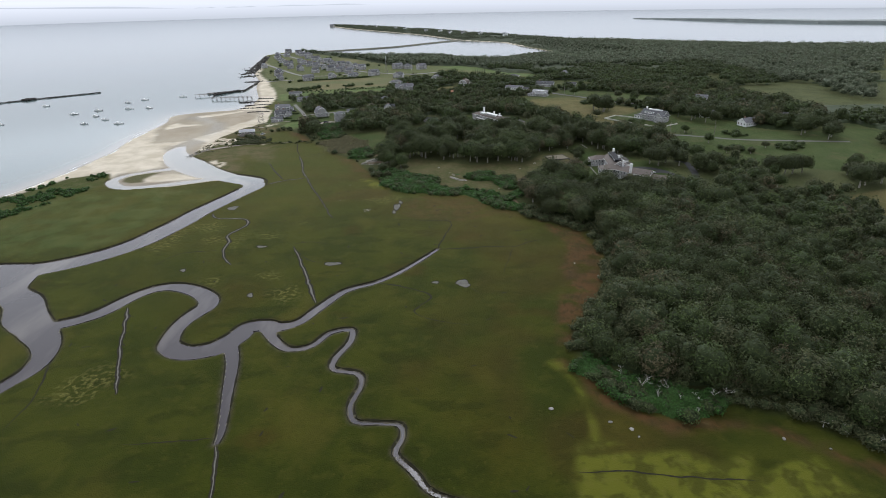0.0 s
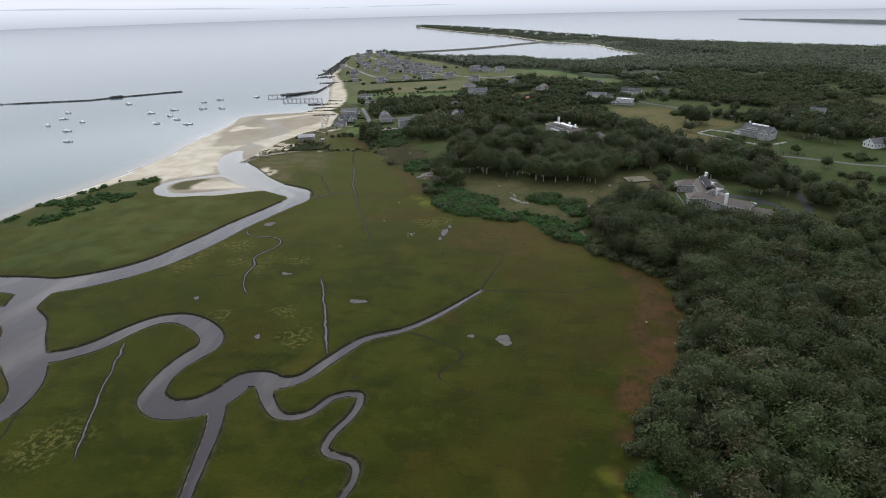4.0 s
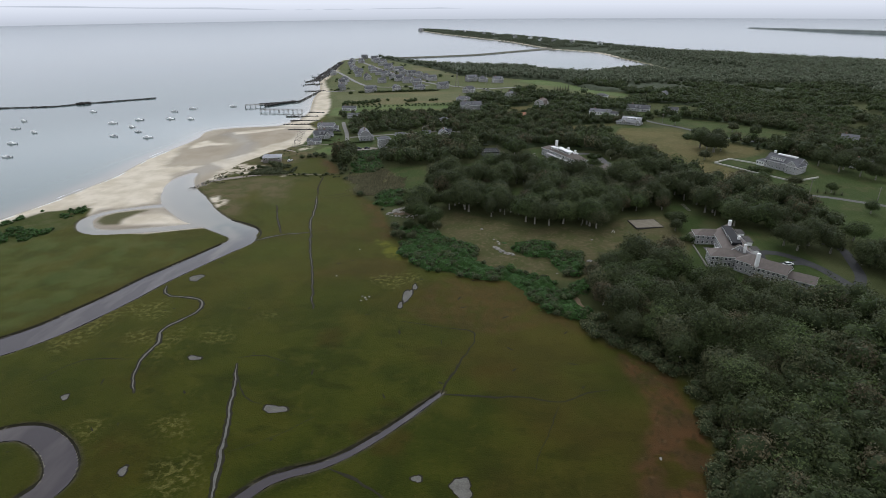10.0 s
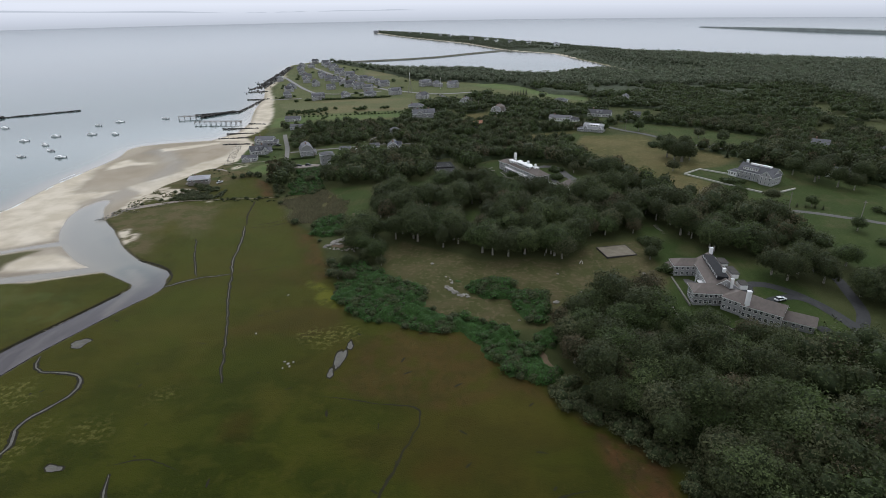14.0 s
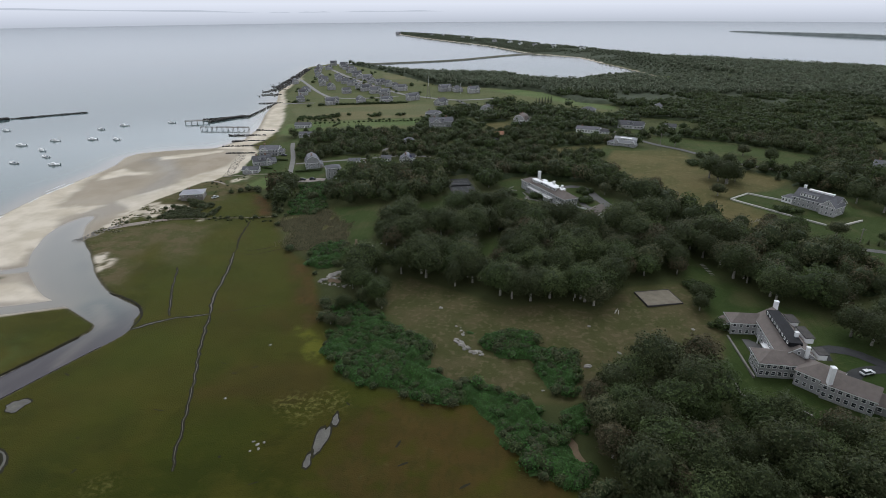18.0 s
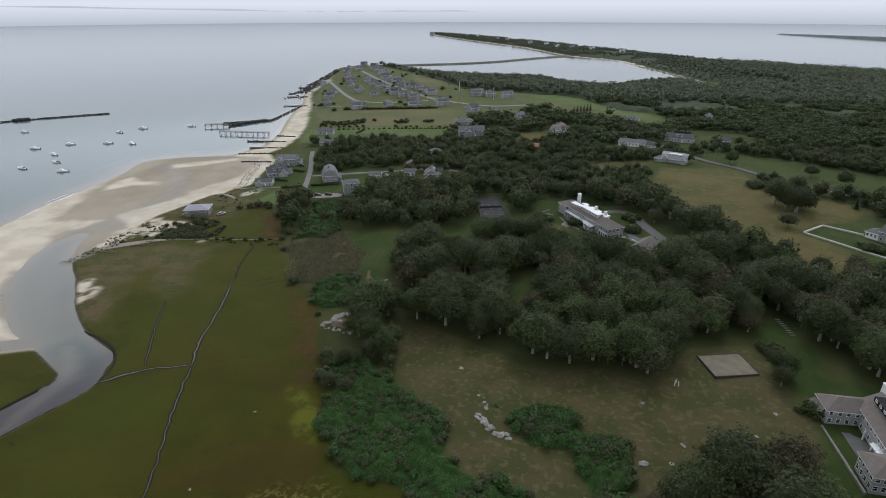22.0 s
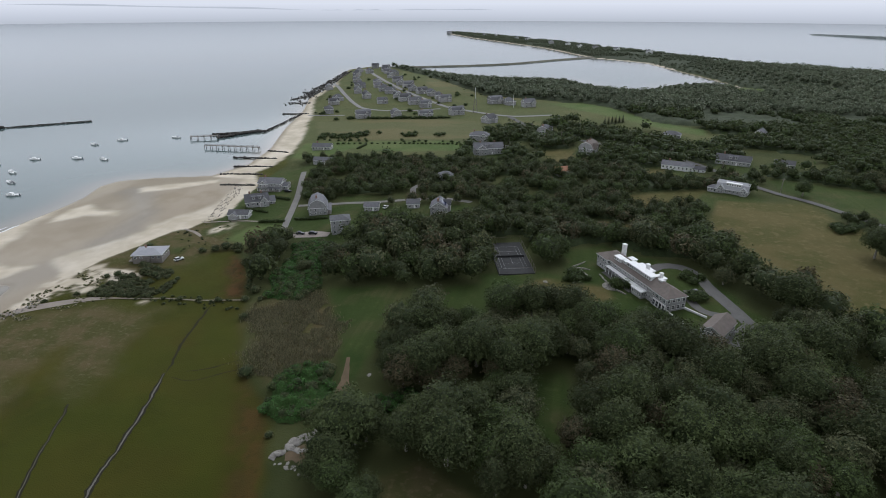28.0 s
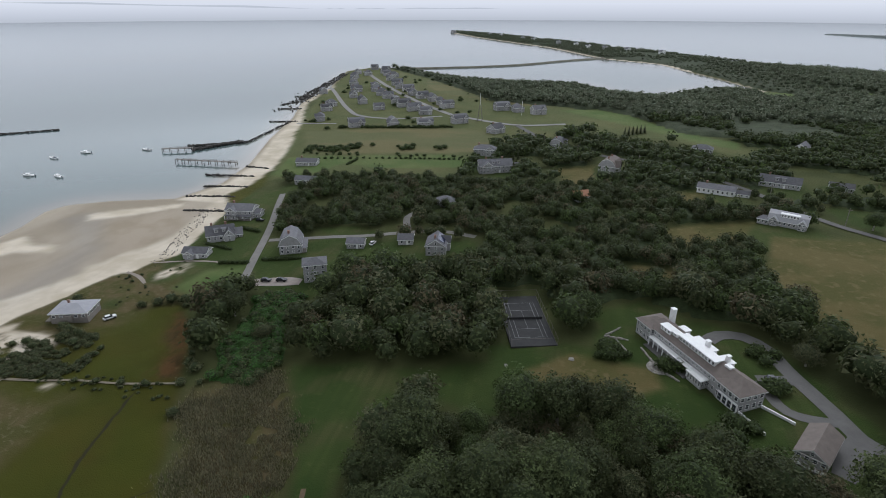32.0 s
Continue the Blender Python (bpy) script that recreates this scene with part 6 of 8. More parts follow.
def field_house():
    x, y = 112.5, 650.3
    h = thing("house", pose(x, y, ground_z(x, y), 0, 0, -26), "grey-shingled house with a broad white roof", "house")
    wing(h, pose(0, 0, 0), 17, 9, 2.9, "gambrel", 4.0, roof=PALE_ROOF, floors=1, gap=1.9)
    dormer(h, pose(0.5, -1.9, 4.6), 8, 3.6, 1.6, WHITE_ROOF)
    for u in (-6.0, 6.4):
        wing(h, pose(u, -3.8, 0, 0, 0, 90), 4.2, 3.2, 3.4, "gable", 1.8, roof=PALE_ROOF, floors=2, sides="w", gap=1.6, prefix="gable_")
    wing(h, pose(-10.5, -2.5, 0), 5, 7, 2.7, "hip", 1.2, floors=1, gap=1.6, prefix="porch_")


def beach_house():
    x, y = -174, 508.5
    h = thing("house", pose(x, y, 0.35, 0, 0, 17), "low weathered grey house with a flat hipped roof on the dune", "house")
    wing(h, pose(0, 0, 1.0), 13, 10, 2.9, "hip", 1.4, roof=material("silver_roof", (0.33, 0.33, 0.35), 0.8, vary=0.12, scale=0.5, fine=8), floors=1, gap=2.4, win=(1.3, 1.2), wall=PIER_WOOD)
    part("deck", boxed(-8.2, -6.5, -5.4, 1, 0.9, 1.1), PIER_WOOD, h)
    part("porch", boxed(-1, 1.4, -5.9, -5.0, 0.6, 2.9), PIER_WOOD, h)
    chimney(h, -2.2, 1.2, 4.2, 6.0, 0.7)


long_house()
stepped_house()
hill_house()
field_house()
beach_house()

# ---- ditches, roads and paths ----


def ribbon(name, rows, mat, lift, label, category, widen=0.0, kind="structure", step=2.0):
    """A strip laid over the ground along rows of x, y, width."""
    line = spline(rows, step)
    if "ditch" in name:
        # ditches wander a little
        line[:, 0] += 1.1 * (mottle(line[:, 0], line[:, 1], 3.5, 2) - 0.5)
        line[:, 1] += 1.1 * (mottle(line[:, 0] + 50, line[:, 1], 3.5, 2) - 0.5)
        # they widen and narrow, and taper out at their ends
        far = np.arange(len(line))
        line[:, 2] *= (0.55 + 0.9 * mottle(line[:, 0] + 20, line[:, 1], 5, 2)) * np.clip(0.25 + np.minimum(far, len(line) - 1 - far) / 6, 0, 1)
    d = np.gradient(line[:, :2], axis=0)
    d /= np.linalg.norm(d, axis=1)[:, None] + 1e-9
    n = np.stack([-d[:, 1], d[:, 0]], 1)
    rr = random.Random(len(rows) * 7 + int(rows[0][0]))
    vs, fs = [], []
    for k, ((x, y, w), (a, b)) in enumerate(zip(line, n)):
        for s in (-1, -0.33, 0.33, 1):
            h = s * (w + widen) / 2 * (1 + rr.uniform(-0.3, 0.3) * (abs(s) == 1 and name in ("ditch", "ditch_bank", "creek_bank", "path")))
            vs.append((x + a * h, y + b * h, ground_z(x + a * h, y + b * h) + lift))
        if k:
            o = 4 * k
            fs += [(o - 4 + i, o - 3 + i, o + 1 + i, o + i) for i in range(3)]
    ob = new(name, mesh(name, vs, fs, mat, True))
    return tagged(ob, label, category, kind=kind)


WET_DITCHES = (0, 1, 3, 7, 8, 9, 10, 11)
for k, rows in enumerate(DITCHES):
    ribbon("ditch_bank", rows, MUD_BANK, 0.05, "dark peat banks of a narrow marsh ditch", "ditch", 0.55 if k in WET_DITCHES else -0.15, step=1.2)
    if k in WET_DITCHES:
        ribbon("ditch", [(x, y, max(0.12, w * (0.32 if k in (9, 10) else 0.45))) for x, y, w in rows], DITCH, 0.085, "narrow marsh ditch with grey water", "ditch", step=1.2)


def bank_at(x, y):
    i, j = min(int(np.searchsorted(gx, x)), nx - 1), min(int(np.searchsorted(gy, y)), len(gy) - 1)
    return bank[i + nx * j]


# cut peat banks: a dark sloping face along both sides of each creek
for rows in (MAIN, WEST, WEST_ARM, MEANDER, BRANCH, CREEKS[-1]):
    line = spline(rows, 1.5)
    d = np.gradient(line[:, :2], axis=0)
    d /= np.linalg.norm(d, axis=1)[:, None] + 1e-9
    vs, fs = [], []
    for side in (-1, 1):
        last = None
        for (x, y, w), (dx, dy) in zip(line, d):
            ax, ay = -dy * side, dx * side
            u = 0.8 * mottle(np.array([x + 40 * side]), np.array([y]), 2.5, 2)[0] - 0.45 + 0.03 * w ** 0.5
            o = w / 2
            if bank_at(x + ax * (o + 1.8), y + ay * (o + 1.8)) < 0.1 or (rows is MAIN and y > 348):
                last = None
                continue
            # north banks shaped wide, south banks thin, to suit a view from the south
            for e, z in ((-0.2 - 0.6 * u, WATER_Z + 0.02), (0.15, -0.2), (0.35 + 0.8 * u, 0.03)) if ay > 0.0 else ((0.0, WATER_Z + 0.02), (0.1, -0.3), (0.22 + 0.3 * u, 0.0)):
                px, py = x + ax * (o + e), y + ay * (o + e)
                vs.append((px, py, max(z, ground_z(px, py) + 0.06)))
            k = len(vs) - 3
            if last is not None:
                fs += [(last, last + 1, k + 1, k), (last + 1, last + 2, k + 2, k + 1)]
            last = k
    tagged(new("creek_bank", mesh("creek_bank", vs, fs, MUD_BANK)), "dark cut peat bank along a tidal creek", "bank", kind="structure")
fr = random.Random(9)
for a, b, c in ((1, 9, 1.7), (3, 8, 0.7)):
    edge = spline([(x - (0 if c > 0.8 else 4), y, 0) for x, y in WATERLINE[a:b]], 3.0)
    k = 0
    while k < len(edge) - 12:
        n = fr.randint(4, 11)
        rows = [(x + 0.8 + fr.uniform(-0.3, 0.3), y, fr.uniform(0.25, 1.0) * c * (0.3 if i in (0, n - 1) else 1)) for i, (x, y, _) in enumerate(edge[k:k + n])]
        line = np.array(rows)
        vs = [(x + e * w, y, WATER_Z + 0.06) for x, y, w in rows for e in (-0.5, 0.5)]
        tagged(new("surf_line", mesh("surf_line", vs, [(2 * i, 2 * i + 1, 2 * i + 3, 2 * i + 2) for i in range(n - 1)], FOAM)), "thin white line of surf along the beach", "surf", kind="structure")
        k += n + fr.randint(1, 9) if c > 0.8 else n + fr.randint(10, 30)

def pool(x, y, a, b, seed):
    """A small open pool with an uneven peat rim."""
    pr = random.Random(seed)
    ph = [pr.uniform(0, 6.28) for _ in range(3)]
    z = max(ground_z(x + i, y + j) for i in (-a, 0, a) for j in (-b, 0, b))
    rows = []
    for grow, lift in ((1.0, 0.055), (1.0, 0.03), (1.0 + 0.35 / min(a, b), 0.05)):
        rows.append([(x + a * grow * r * math.cos(t), y + b * grow * r * math.sin(t) + (0.12 if grow > 1 else 0), z + lift) for t in (2 * math.pi * k / 30 for k in range(30)) for r in (1 + 0.2 * math.sin(2 * t + ph[0]) + 0.14 * math.sin(3 * t + ph[1]) + 0.07 * math.sin(7 * t + ph[2]),)])
    p = tagged(new("marsh_pool", mesh("marsh_pool", rows[0], [tuple(range(30))], DITCH)), "small still pool on the marsh", "pool", kind="structure")
    rim = mesh("pool_rim", rows[1] + rows[2], [(k, (k + 1) % 30, 30 + (k + 1) % 30, 30 + k) for k in range(30)], MUD_BANK)
    tagged(new("pool_rim", rim), "dark peat rim of a marsh pool", "pool", kind="structure")


for k, (x, y, a, b) in enumerate(POOLS):
    pool(x, y, a, b, k + 4)
ribbon("creek_bank", [(-116, 357, 0.5), (-117.5, 366, 0.9), (-124, 374, 1.0), (-131, 378.5, 1.0), (-145, 384, 0.9), (-155, 388, 0.8), (-166, 398, 0.8), (-172, 406, 0.5)], MUD_BANK, 0.12, "dark cut peat bank along a tidal creek", "bank")
ROAD_MATS = {"village_road": VILLAGE_ROAD, "sandy_road": PALE_ROAD, "lane": DRIVE, "driveway": DRIVE, "dark_drive": ASPHALT}
for kind, w, line in ROADS:
    ribbon("road", [(x, y, w) for x, y in line], ROAD_MATS[kind], 0.12 if line[0][1] < 700 else 0.4, {"sandy_road": "pale gravel road", "village_road": "pale concrete village road"}.get(kind, "grey asphalt lane"), "road", step=4.0)
ribbon("road", [(158, 376, 4.2), (163, 370, 4.2), (161, 355, 4.2), (157, 339, 4.2), (147, 325, 4.2), (141, 324, 4.2), (138, 331, 4.2)], ASPHALT, 0.15, "dark asphalt drive curving up to a house", "road")
ribbon("road", [(150, 330, 4), (146, 345, 4), (140, 352, 4), (131, 350, 4), (126, 345, 5)], ASPHALT, 0.14, "dark asphalt driveway loop beside a house", "road")
for rows in ([(-54, 448, 1.2), (-52, 440, 2.2), (-50, 432, 3.4), (-49.5, 426, 2.8), (-51, 418, 1.4)], [(38.5, 318, 2.5), (40, 312, 4.5), (42, 306, 5)]):
    ribbon("path", rows, DIRT, 0.07, "bare brown dirt path", "path")
ribbon("path", [(-55, 403, 3), (-51, 404.5, 7), (-46, 405.5, 8), (-42, 406, 3)], DIRT, 0.09, "bare brown ground among the boulders", "path")
ribbon("path", [(-183, 546, 1.6), (-175, 543, 1.6), (-167, 537, 1.6)], SAND_PAD, 0.10, "pale sandy footpath through the dune grass", "path")
ribbon("path", [(-178, 557, 1.5), (-160, 561, 1.5), (-143, 561, 1.5)], SAND_PAD, 0.10, "pale sandy footpath behind the beach houses", "path")
ribbon("track", [(-198, 448, 4.0), (-186, 459, 5.0), (-174, 467, 3.6), (-166, 470, 2.0)], SAND_PAD, 0.12, "pale sandy path through the dunes", "path")
ribbon("track", [(-168, 470, 1.3), (-154, 472, 1.1), (-143, 474.5, 0.9), (-128, 476, 1.0), (-110, 480, 0.9)], TRACK, 0.22, "pale sandy track on a low dike", "path")

ribbon("parking", [(-125, 545, 4.5), (-118, 546.5, 7), (-108, 548.5, 7.5), (-102, 549, 5)], GRAVEL, 0.13, "pale pinkish gravel parking place", "parking")
ribbon("parking", [(81, 490, 5), (77, 483.5, 7), (73.5, 478, 6.5), (71, 474.5, 5)], DRIVE, 0.125, "grey asphalt yard beside a garage", "parking")
# ---- tennis court and sand arena ----


def tennis_court():
    cx, cy, turn = -8.6, 533.6, 105.5
    z = ground_z(cx, cy) + 0.35
    c = thing("tennis_court", pose(cx, cy, z, 0, 0, turn), "dark asphalt tennis court with white lines", "tennis court")
    part("surface", boxed(-17.2, 17.2, -7.7, 7.7, -2.5, 0.0), ASPHALT, c)

    def line(x0, x1, y0, y1):
        part("court_line", boxed(x0, x1, y0, y1, 0.002, 0.008), LINE, c)

    w, hl = 0.08, 11.885
    for v in (-5.485, 5.485, -4.115, 4.115):
        line(-hl, hl, v - w / 2, v + w / 2)
    for u in (-hl, hl):
        line(u - w / 2, u + w / 2, -5.4, 5.4)
    for u in (-6.4, 6.4):
        line(u - w / 2, u + w / 2, -4.0, 4.0)
    line(-6.3, 6.3, -w / 2, w / 2)
    part("net", boxed(-0.02, 0.02, -6.3, 6.3, 0.05, 0.9), ASPHALT, c, "dark net")
    for v in (-6.4, 6.4):
        part("net_post", boxed(-0.06, 0.06, v - 0.06, v + 0.06, 0, 1.07), PIER_WOOD, c)
    fence = part("fence", boxed(-17.2, 17.2, -7.7, -7.66, 0, 0.15), PIER_WOOD, c)
    for k in range(10):
        for v in (-7.68, 7.68):
            part("fence_post", boxed(-17.2 + 3.8 * k - 0.04, -17.2 + 3.8 * k + 0.04, v - 0.04, v + 0.04, 0, 2.8), PIER_WOOD, c)
    for v in (-7.7, 7.66):
        part("fence_rail", boxed(-17.2, 17.2, v, v + 0.04, 2.76, 2.82), PIER_WOOD, c)
    for u in (-17.2, 17.16):
        part("fence_rail", boxed(u, u + 0.04, -7.6, 7.6, 2.76, 2.82), PIER_WOOD, c)


def sand_arena():
    cx, cy = 81, 394.5
    a = thing("sand_arena", pose(cx, cy, max(ground_z(cx + i, cy + j) for i in (-8, 0, 8) for j in (-7, 0, 7)) - 0.1, 0, 0, 15), "pale sand arena with a low timber edge", "arena")
    part("sand", boxed(-7, 7, -5.6, 5.6, -1.5, 0.18), material("arena_footing", (0.185, 0.162, 0.122), 0.95, vary=0.35, scale=0.4, fine=10), a)
    for x0, x1, y0, y1 in ((-7.2, 7.2, -5.85, -5.62), (-7.2, 7.2, 5.62, 5.85), (-7.25, -7.02, -5.6, 5.6), (7.02, 7.25, -5.6, 5.6)):
        part("timber_edge", boxed(x0, x1, y0, y1, -1, 0.30), DARK_STONE, a)


tennis_court()
sand_arena()
steps_thing = thing("garden_steps", pose(107, 422, ground_z(107, 422), 0, 0, 8), "pale stone garden steps up a bank", "steps")
for k in range(8):
    part("tread", boxed(-0.9, 0.9, -6 + 1.5 * k, -5.6 + 1.5 * k, -0.8, 0.1 + ground_z(107, 416 + 1.5 * k) - ground_z(107, 422)), STONE, steps_thing)

# ---- boulders ----


def rock_mesh(rng, r, squash=0.6):
    bm = bmesh.new()
    bmesh.ops.create_icosphere(bm, subdivisions=2, radius=r)
    o = Vector((rng.uniform(0, 90), rng.uniform(0, 90), rng.uniform(0, 90)))
    for v in bm.verts:
        v.co *= 1 + 0.55 * noise.noise(v.co / r * 1.1 + o) + 0.3 * noise.noise(v.co / r * 2.6 + o)
        v.co.z *= squash
    return bm


rk = random.Random(3)
ROCKS = [mesh_of(rock_mesh(rk, 1.0, rk.uniform(0.45, 0.75)), STONE, "boulder") for _ in range(6)]


def boulder(x, y, s, label="pale grey weathered boulder in the meadow", group="boulders"):
    b = new("boulder", ROCKS[rk.randrange(6)])
    b.matrix_world = pose(x, y, ground_z(x, y) + 0.1 * s, 0, 0, rk.uniform(0, 360)) @ Matrix.Diagonal((s * rk.uniform(0.9, 1.5), s * rk.uniform(0.7, 1.1), s * rk.uniform(0.6, 0.9), 1))
    return tagged(b, label, "boulder", group)


for x0, y0, x1, y1, n, s in ((5, 368, 8, 363, 7, 0.6), (5.5, 360, 9.5, 354, 14, 0.95), (10, 355, 15, 352, 9, 0.85), (-59, 401, -54, 409, 16, 1.1), (-55, 408, -49, 412.5, 18, 1.25), (-50, 412, -42, 411.5, 18, 1.2), (-42, 411, -40, 403, 16, 1.1), (-40, 402, -47, 398, 12, 0.7), (-47, 398, -56, 401, 12, 0.6), (-54, 405, -45, 408, 16, 0.8)):
    for k in range(n):
        u = (k + rk.random()) / n
        boulder(x0 + (x1 - x0) * u + rk.uniform(-1, 1), y0 + (y1 - y0) * u + rk.uniform(-1, 1), s * rk.uniform(0.4, 1.15))
for x, y, s in ((-3, 381, 0.8), (52, 372, 0.6), (70, 363, 0.5), (60, 356, 0.7), (49, 348, 1.0), (88, 372, 0.6), (80, 362, 0.5), (34, 335, 0.5), (-44, 440, 0.7), (-40, 443, 0.6), (-36, 425, 0.6), (-2, 497, 0.8), (8, 512, 0.9), (-12, 505, 0.6), (34, 512, 1.0), (56, 349, 0.6), (-29, 452, 0.5)):
    boulder(x, y, s)
for x, y, s in ((28.5, 131, 0.7), (44, 125, 0.5), (49, 122, 0.6), (-44, 304, 0.5), (-43, 302.5, 0.45), (-45.5, 305, 0.4), (-42.5, 305, 0.4), (-45, 301.5, 0.35), (57, 228, 0.5), (50, 119, 0.4), (88, 117, 0.5), (98, 113, 0.4), (64, 215, 0.4), (-60, 352, 0.4), (36, 304, 0.5), (-62, 322, 0.5)):
    boulder(x, y, s, "pale driftwood-grey stone on the marsh", "marsh stones")


def rock_row(name, a, b, n, s, wide, label, mat, low=0.0):
    """A bank of tumbled rocks in one mesh."""
    vs, fs, k = [], [], 0
    for i in range(n):
        u = (i + rk.random()) / n
        x, y = a[0] + (b[0] - a[0]) * u + rk.uniform(-wide, wide), a[1] + (b[1] - a[1]) * u + rk.uniform(-wide, wide)
        r = s * rk.uniform(0.5, 1.2)
        v, t = ball(x, y, WATER_Z + low + rk.uniform(0, 0.5) * s, r, 0.7, 5, 3)
        v = v + np.array([[rk.uniform(-0.2, 0.2) * r for _ in range(3)] for _ in v])
        vs.append(v)
        fs.append(t + k)
        k += len(v)
    return tagged(new(name, big_mesh(name, np.vstack(vs), np.vstack(fs), [mat])), label, "rocks", kind="stuff")


for a, b, n in (((-760, 660), (-631, 698), 130), ((-631, 698), (-547, 724), 110), ((-547, 724), (-522, 751), 60), ((-522, 751), (-463, 800), 120)):
    rock_row("breakwater", a, b, n, 1.15, 0.8, "long dark rock breakwater out in the bay", DARK_STONE, 0.3)
rock_row("breakwater", (-530, 742), (-522, 751), 22, 2.2, 2.0, "higher pile of rocks on the breakwater", DARK_STONE, 0.6)
for a, b, n in (((-240, 692), (-205, 695), 60), ((-224, 668), (-197, 672), 50), ((-224, 647), (-194, 652), 55), ((-209, 623), (-186, 627), 45), ((-327, 978), (-316, 1008), 40), ((-291, 879), (-263, 885), 45), ((-340, 1040), (-318, 1046), 35), ((-318, 950), (-292, 955), 30), ((-224, 718), (-205, 715), 30)):
    rock_row("groyne", a, b, n, 1.0, 0.6, "dark weedy rock groyne across the beach", DARK_STONE, 0.3)
rock_row("shore_rocks", (-318, 1000), (-372, 1300), 260, 1.6, 7, "dark rocks along the shore", DARK_STONE, 0.2)
rock_row("shore_rocks", (-300, 930), (-340, 1080), 60, 1.2, 16, "scattered dark rocks in the shallows", DARK_STONE, 0.0)
rock_row("shore_rocks", (-196, 628), (-176, 560), 150, 0.38, 3.5, "tumbled stones along the top of the beach", STONE, 0.5)
rock_row("shore_rocks", (-197, 436), (-190, 462), 90, 0.5, 3, "tumbled stones on the creek bank", STONE, 0.45)

# ---- piers ----


def pier(a, b, width, label, deck=True):
    d = math.dist(a, b)
    p = thing("pier", pose(a[0], a[1], WATER_Z, 0, 0, math.degrees(math.atan2(b[1] - a[1], b[0] - a[0]))), label, "pier", "piers")
    part("deck", boxed(0, d, -width / 2, width / 2, 2.3, 2.55), PIER_WOOD, p)
    n = max(3, int(d / 5))
    pile = quad_mesh(("pile", 0.2), lambda: boxed(-0.18, 0.18, -0.18, 0.18, -3, 3.3, bevel=0.05), PIER_WOOD)
    for k in range(n + 1):
        for s in (-1, 1):
            o = part("post", pile, None, p)
            o.matrix_local = pose(k * d / n, s * (width / 2 + 0.2), 0)
        part("crossbeam", boxed(k * d / n - 0.12, k * d / n + 0.12, -width / 2, width / 2, 1.9, 2.28), PIER_WOOD, p)
    for s in (-1, 1):
        part("rail", boxed(0, d, s * width / 2 - 0.05, s * width / 2 + 0.05, 3.3, 3.42), PIER_WOOD, p)


pier((-313, 745.5), (-292, 754), 3.4, "weathered timber pier on piles over the shallows")
pier((-281, 718), (-233, 720), 2.4, "long weathered timber pier on piles")
rock_row("jetty", (-292, 754), (-270, 790), 120, 1.5, 1.6, "dark stone jetty running out from the beach", DARK_STONE, 0.6)

rock_row("jetty", (-303, 765), (-264, 789), 150, 1.3, 1.5, "dark stone jetty curving back to the beach", DARK_STONE, 0.5)
rock_row("jetty", (-264, 789), (-269, 880), 60, 1.1, 1.4, "dark stone jetty curving back to the beach", DARK_STONE, 0.5)
# ---- boats ----


def boat_parts(cabin, hull_mat):
    L, W = 7.0, 2.5
    bm = bmesh.new()
    rows = []
    for u, w, keel, deck in ((-0.5, 0.86, 0.0, 0.85), (-0.2, 1.0, -0.15, 0.85), (0.1, 0.98, -0.15, 0.92), (0.32, 0.7, -0.05, 1.05), (0.5, 0.04, 0.35, 1.25)):
        x, h = u * L, w * W / 2
        rows.append([bm.verts.new(p) for p in ((x, -h, deck), (x, -h * 0.86, 0.3), (x, 0, keel), (x, h * 0.86, 0.3), (x, h, deck), (x, h * 0.8, deck - 0.02), (x, 0, deck - 0.25), (x, -h * 0.8, deck - 0.02))])
    for p, q in zip(rows, rows[1:]):
        for i in range(8):
            bm.faces.new((p[i], p[(i + 1) % 8], q[(i + 1) % 8], q[i]))
    bm.faces.new(rows[0][::-1])
    bm.faces.new(rows[-1])
    out = [("hull", bm, hull_mat)]
    if cabin:
        out.append(("cabin", boxed(-0.6, 1.4, -0.8, 0.8, 0.75, 1.8, bevel=0.15), HULL))
        out.append(("windscreen", boxed(1.36, 1.46, -0.65, 0.65, 1.25, 1.7), GLASS))
    else:
        out.append(("console", boxed(-0.4, 0.5, -0.45, 0.45, 0.7, 1.7, bevel=0.08), HULL))
        out.append(("seat", boxed(-1.8, -1.2, -0.8, 0.8, 0.7, 1.2, bevel=0.06), HULL_DARK))
    out.append(("outboard_motor", boxed(-3.9, -3.5, -0.22, 0.22, 0.2, 1.3, bevel=0.08), HULL_DARK))
    return out


def make_boat(m, cabin, hull_mat, label):
    b = thing("motor_boat", m, label, "boat", "moored boats")
    for name, bm, mat in boat_parts(cabin, hull_mat):
        part(name, bm, mat, b)
    return b


BOATS = [(-473, 566), (-483, 600), (-508, 637), (-450, 586), (-394, 497), (-472, 695), (-404, 636), (-361, 579), (-372, 621), (-388, 656), (-351, 600), (-325, 577), (-358, 665), (-381, 709), (-336, 667), (-370, 729), (-330, 748), (-430, 540)]
first = None
for k, (x, y) in enumerate(BOATS):
    s = rk.uniform(0.85, 1.25)
    m = pose(x, y, WATER_Z - 0.25, 0, 0, 175 + rk.uniform(-25, 25)) @ Matrix.Diagonal((1.25, 1.25, 1.25, 1))
    kind = k % 3
    if k < 3:
        made = make_boat(m, kind != 1, HULL, ("white cabin boat at its mooring", "open white motor boat at its mooring", "white cruiser with a cabin at its mooring")[kind])
        first = (first or []) + [made]
    else:
        copy_thing(first[kind], pose(x, y, WATER_Z - 0.25, 0, 0, 175 + rk.uniform(-25, 25)))

# ---- cars ----


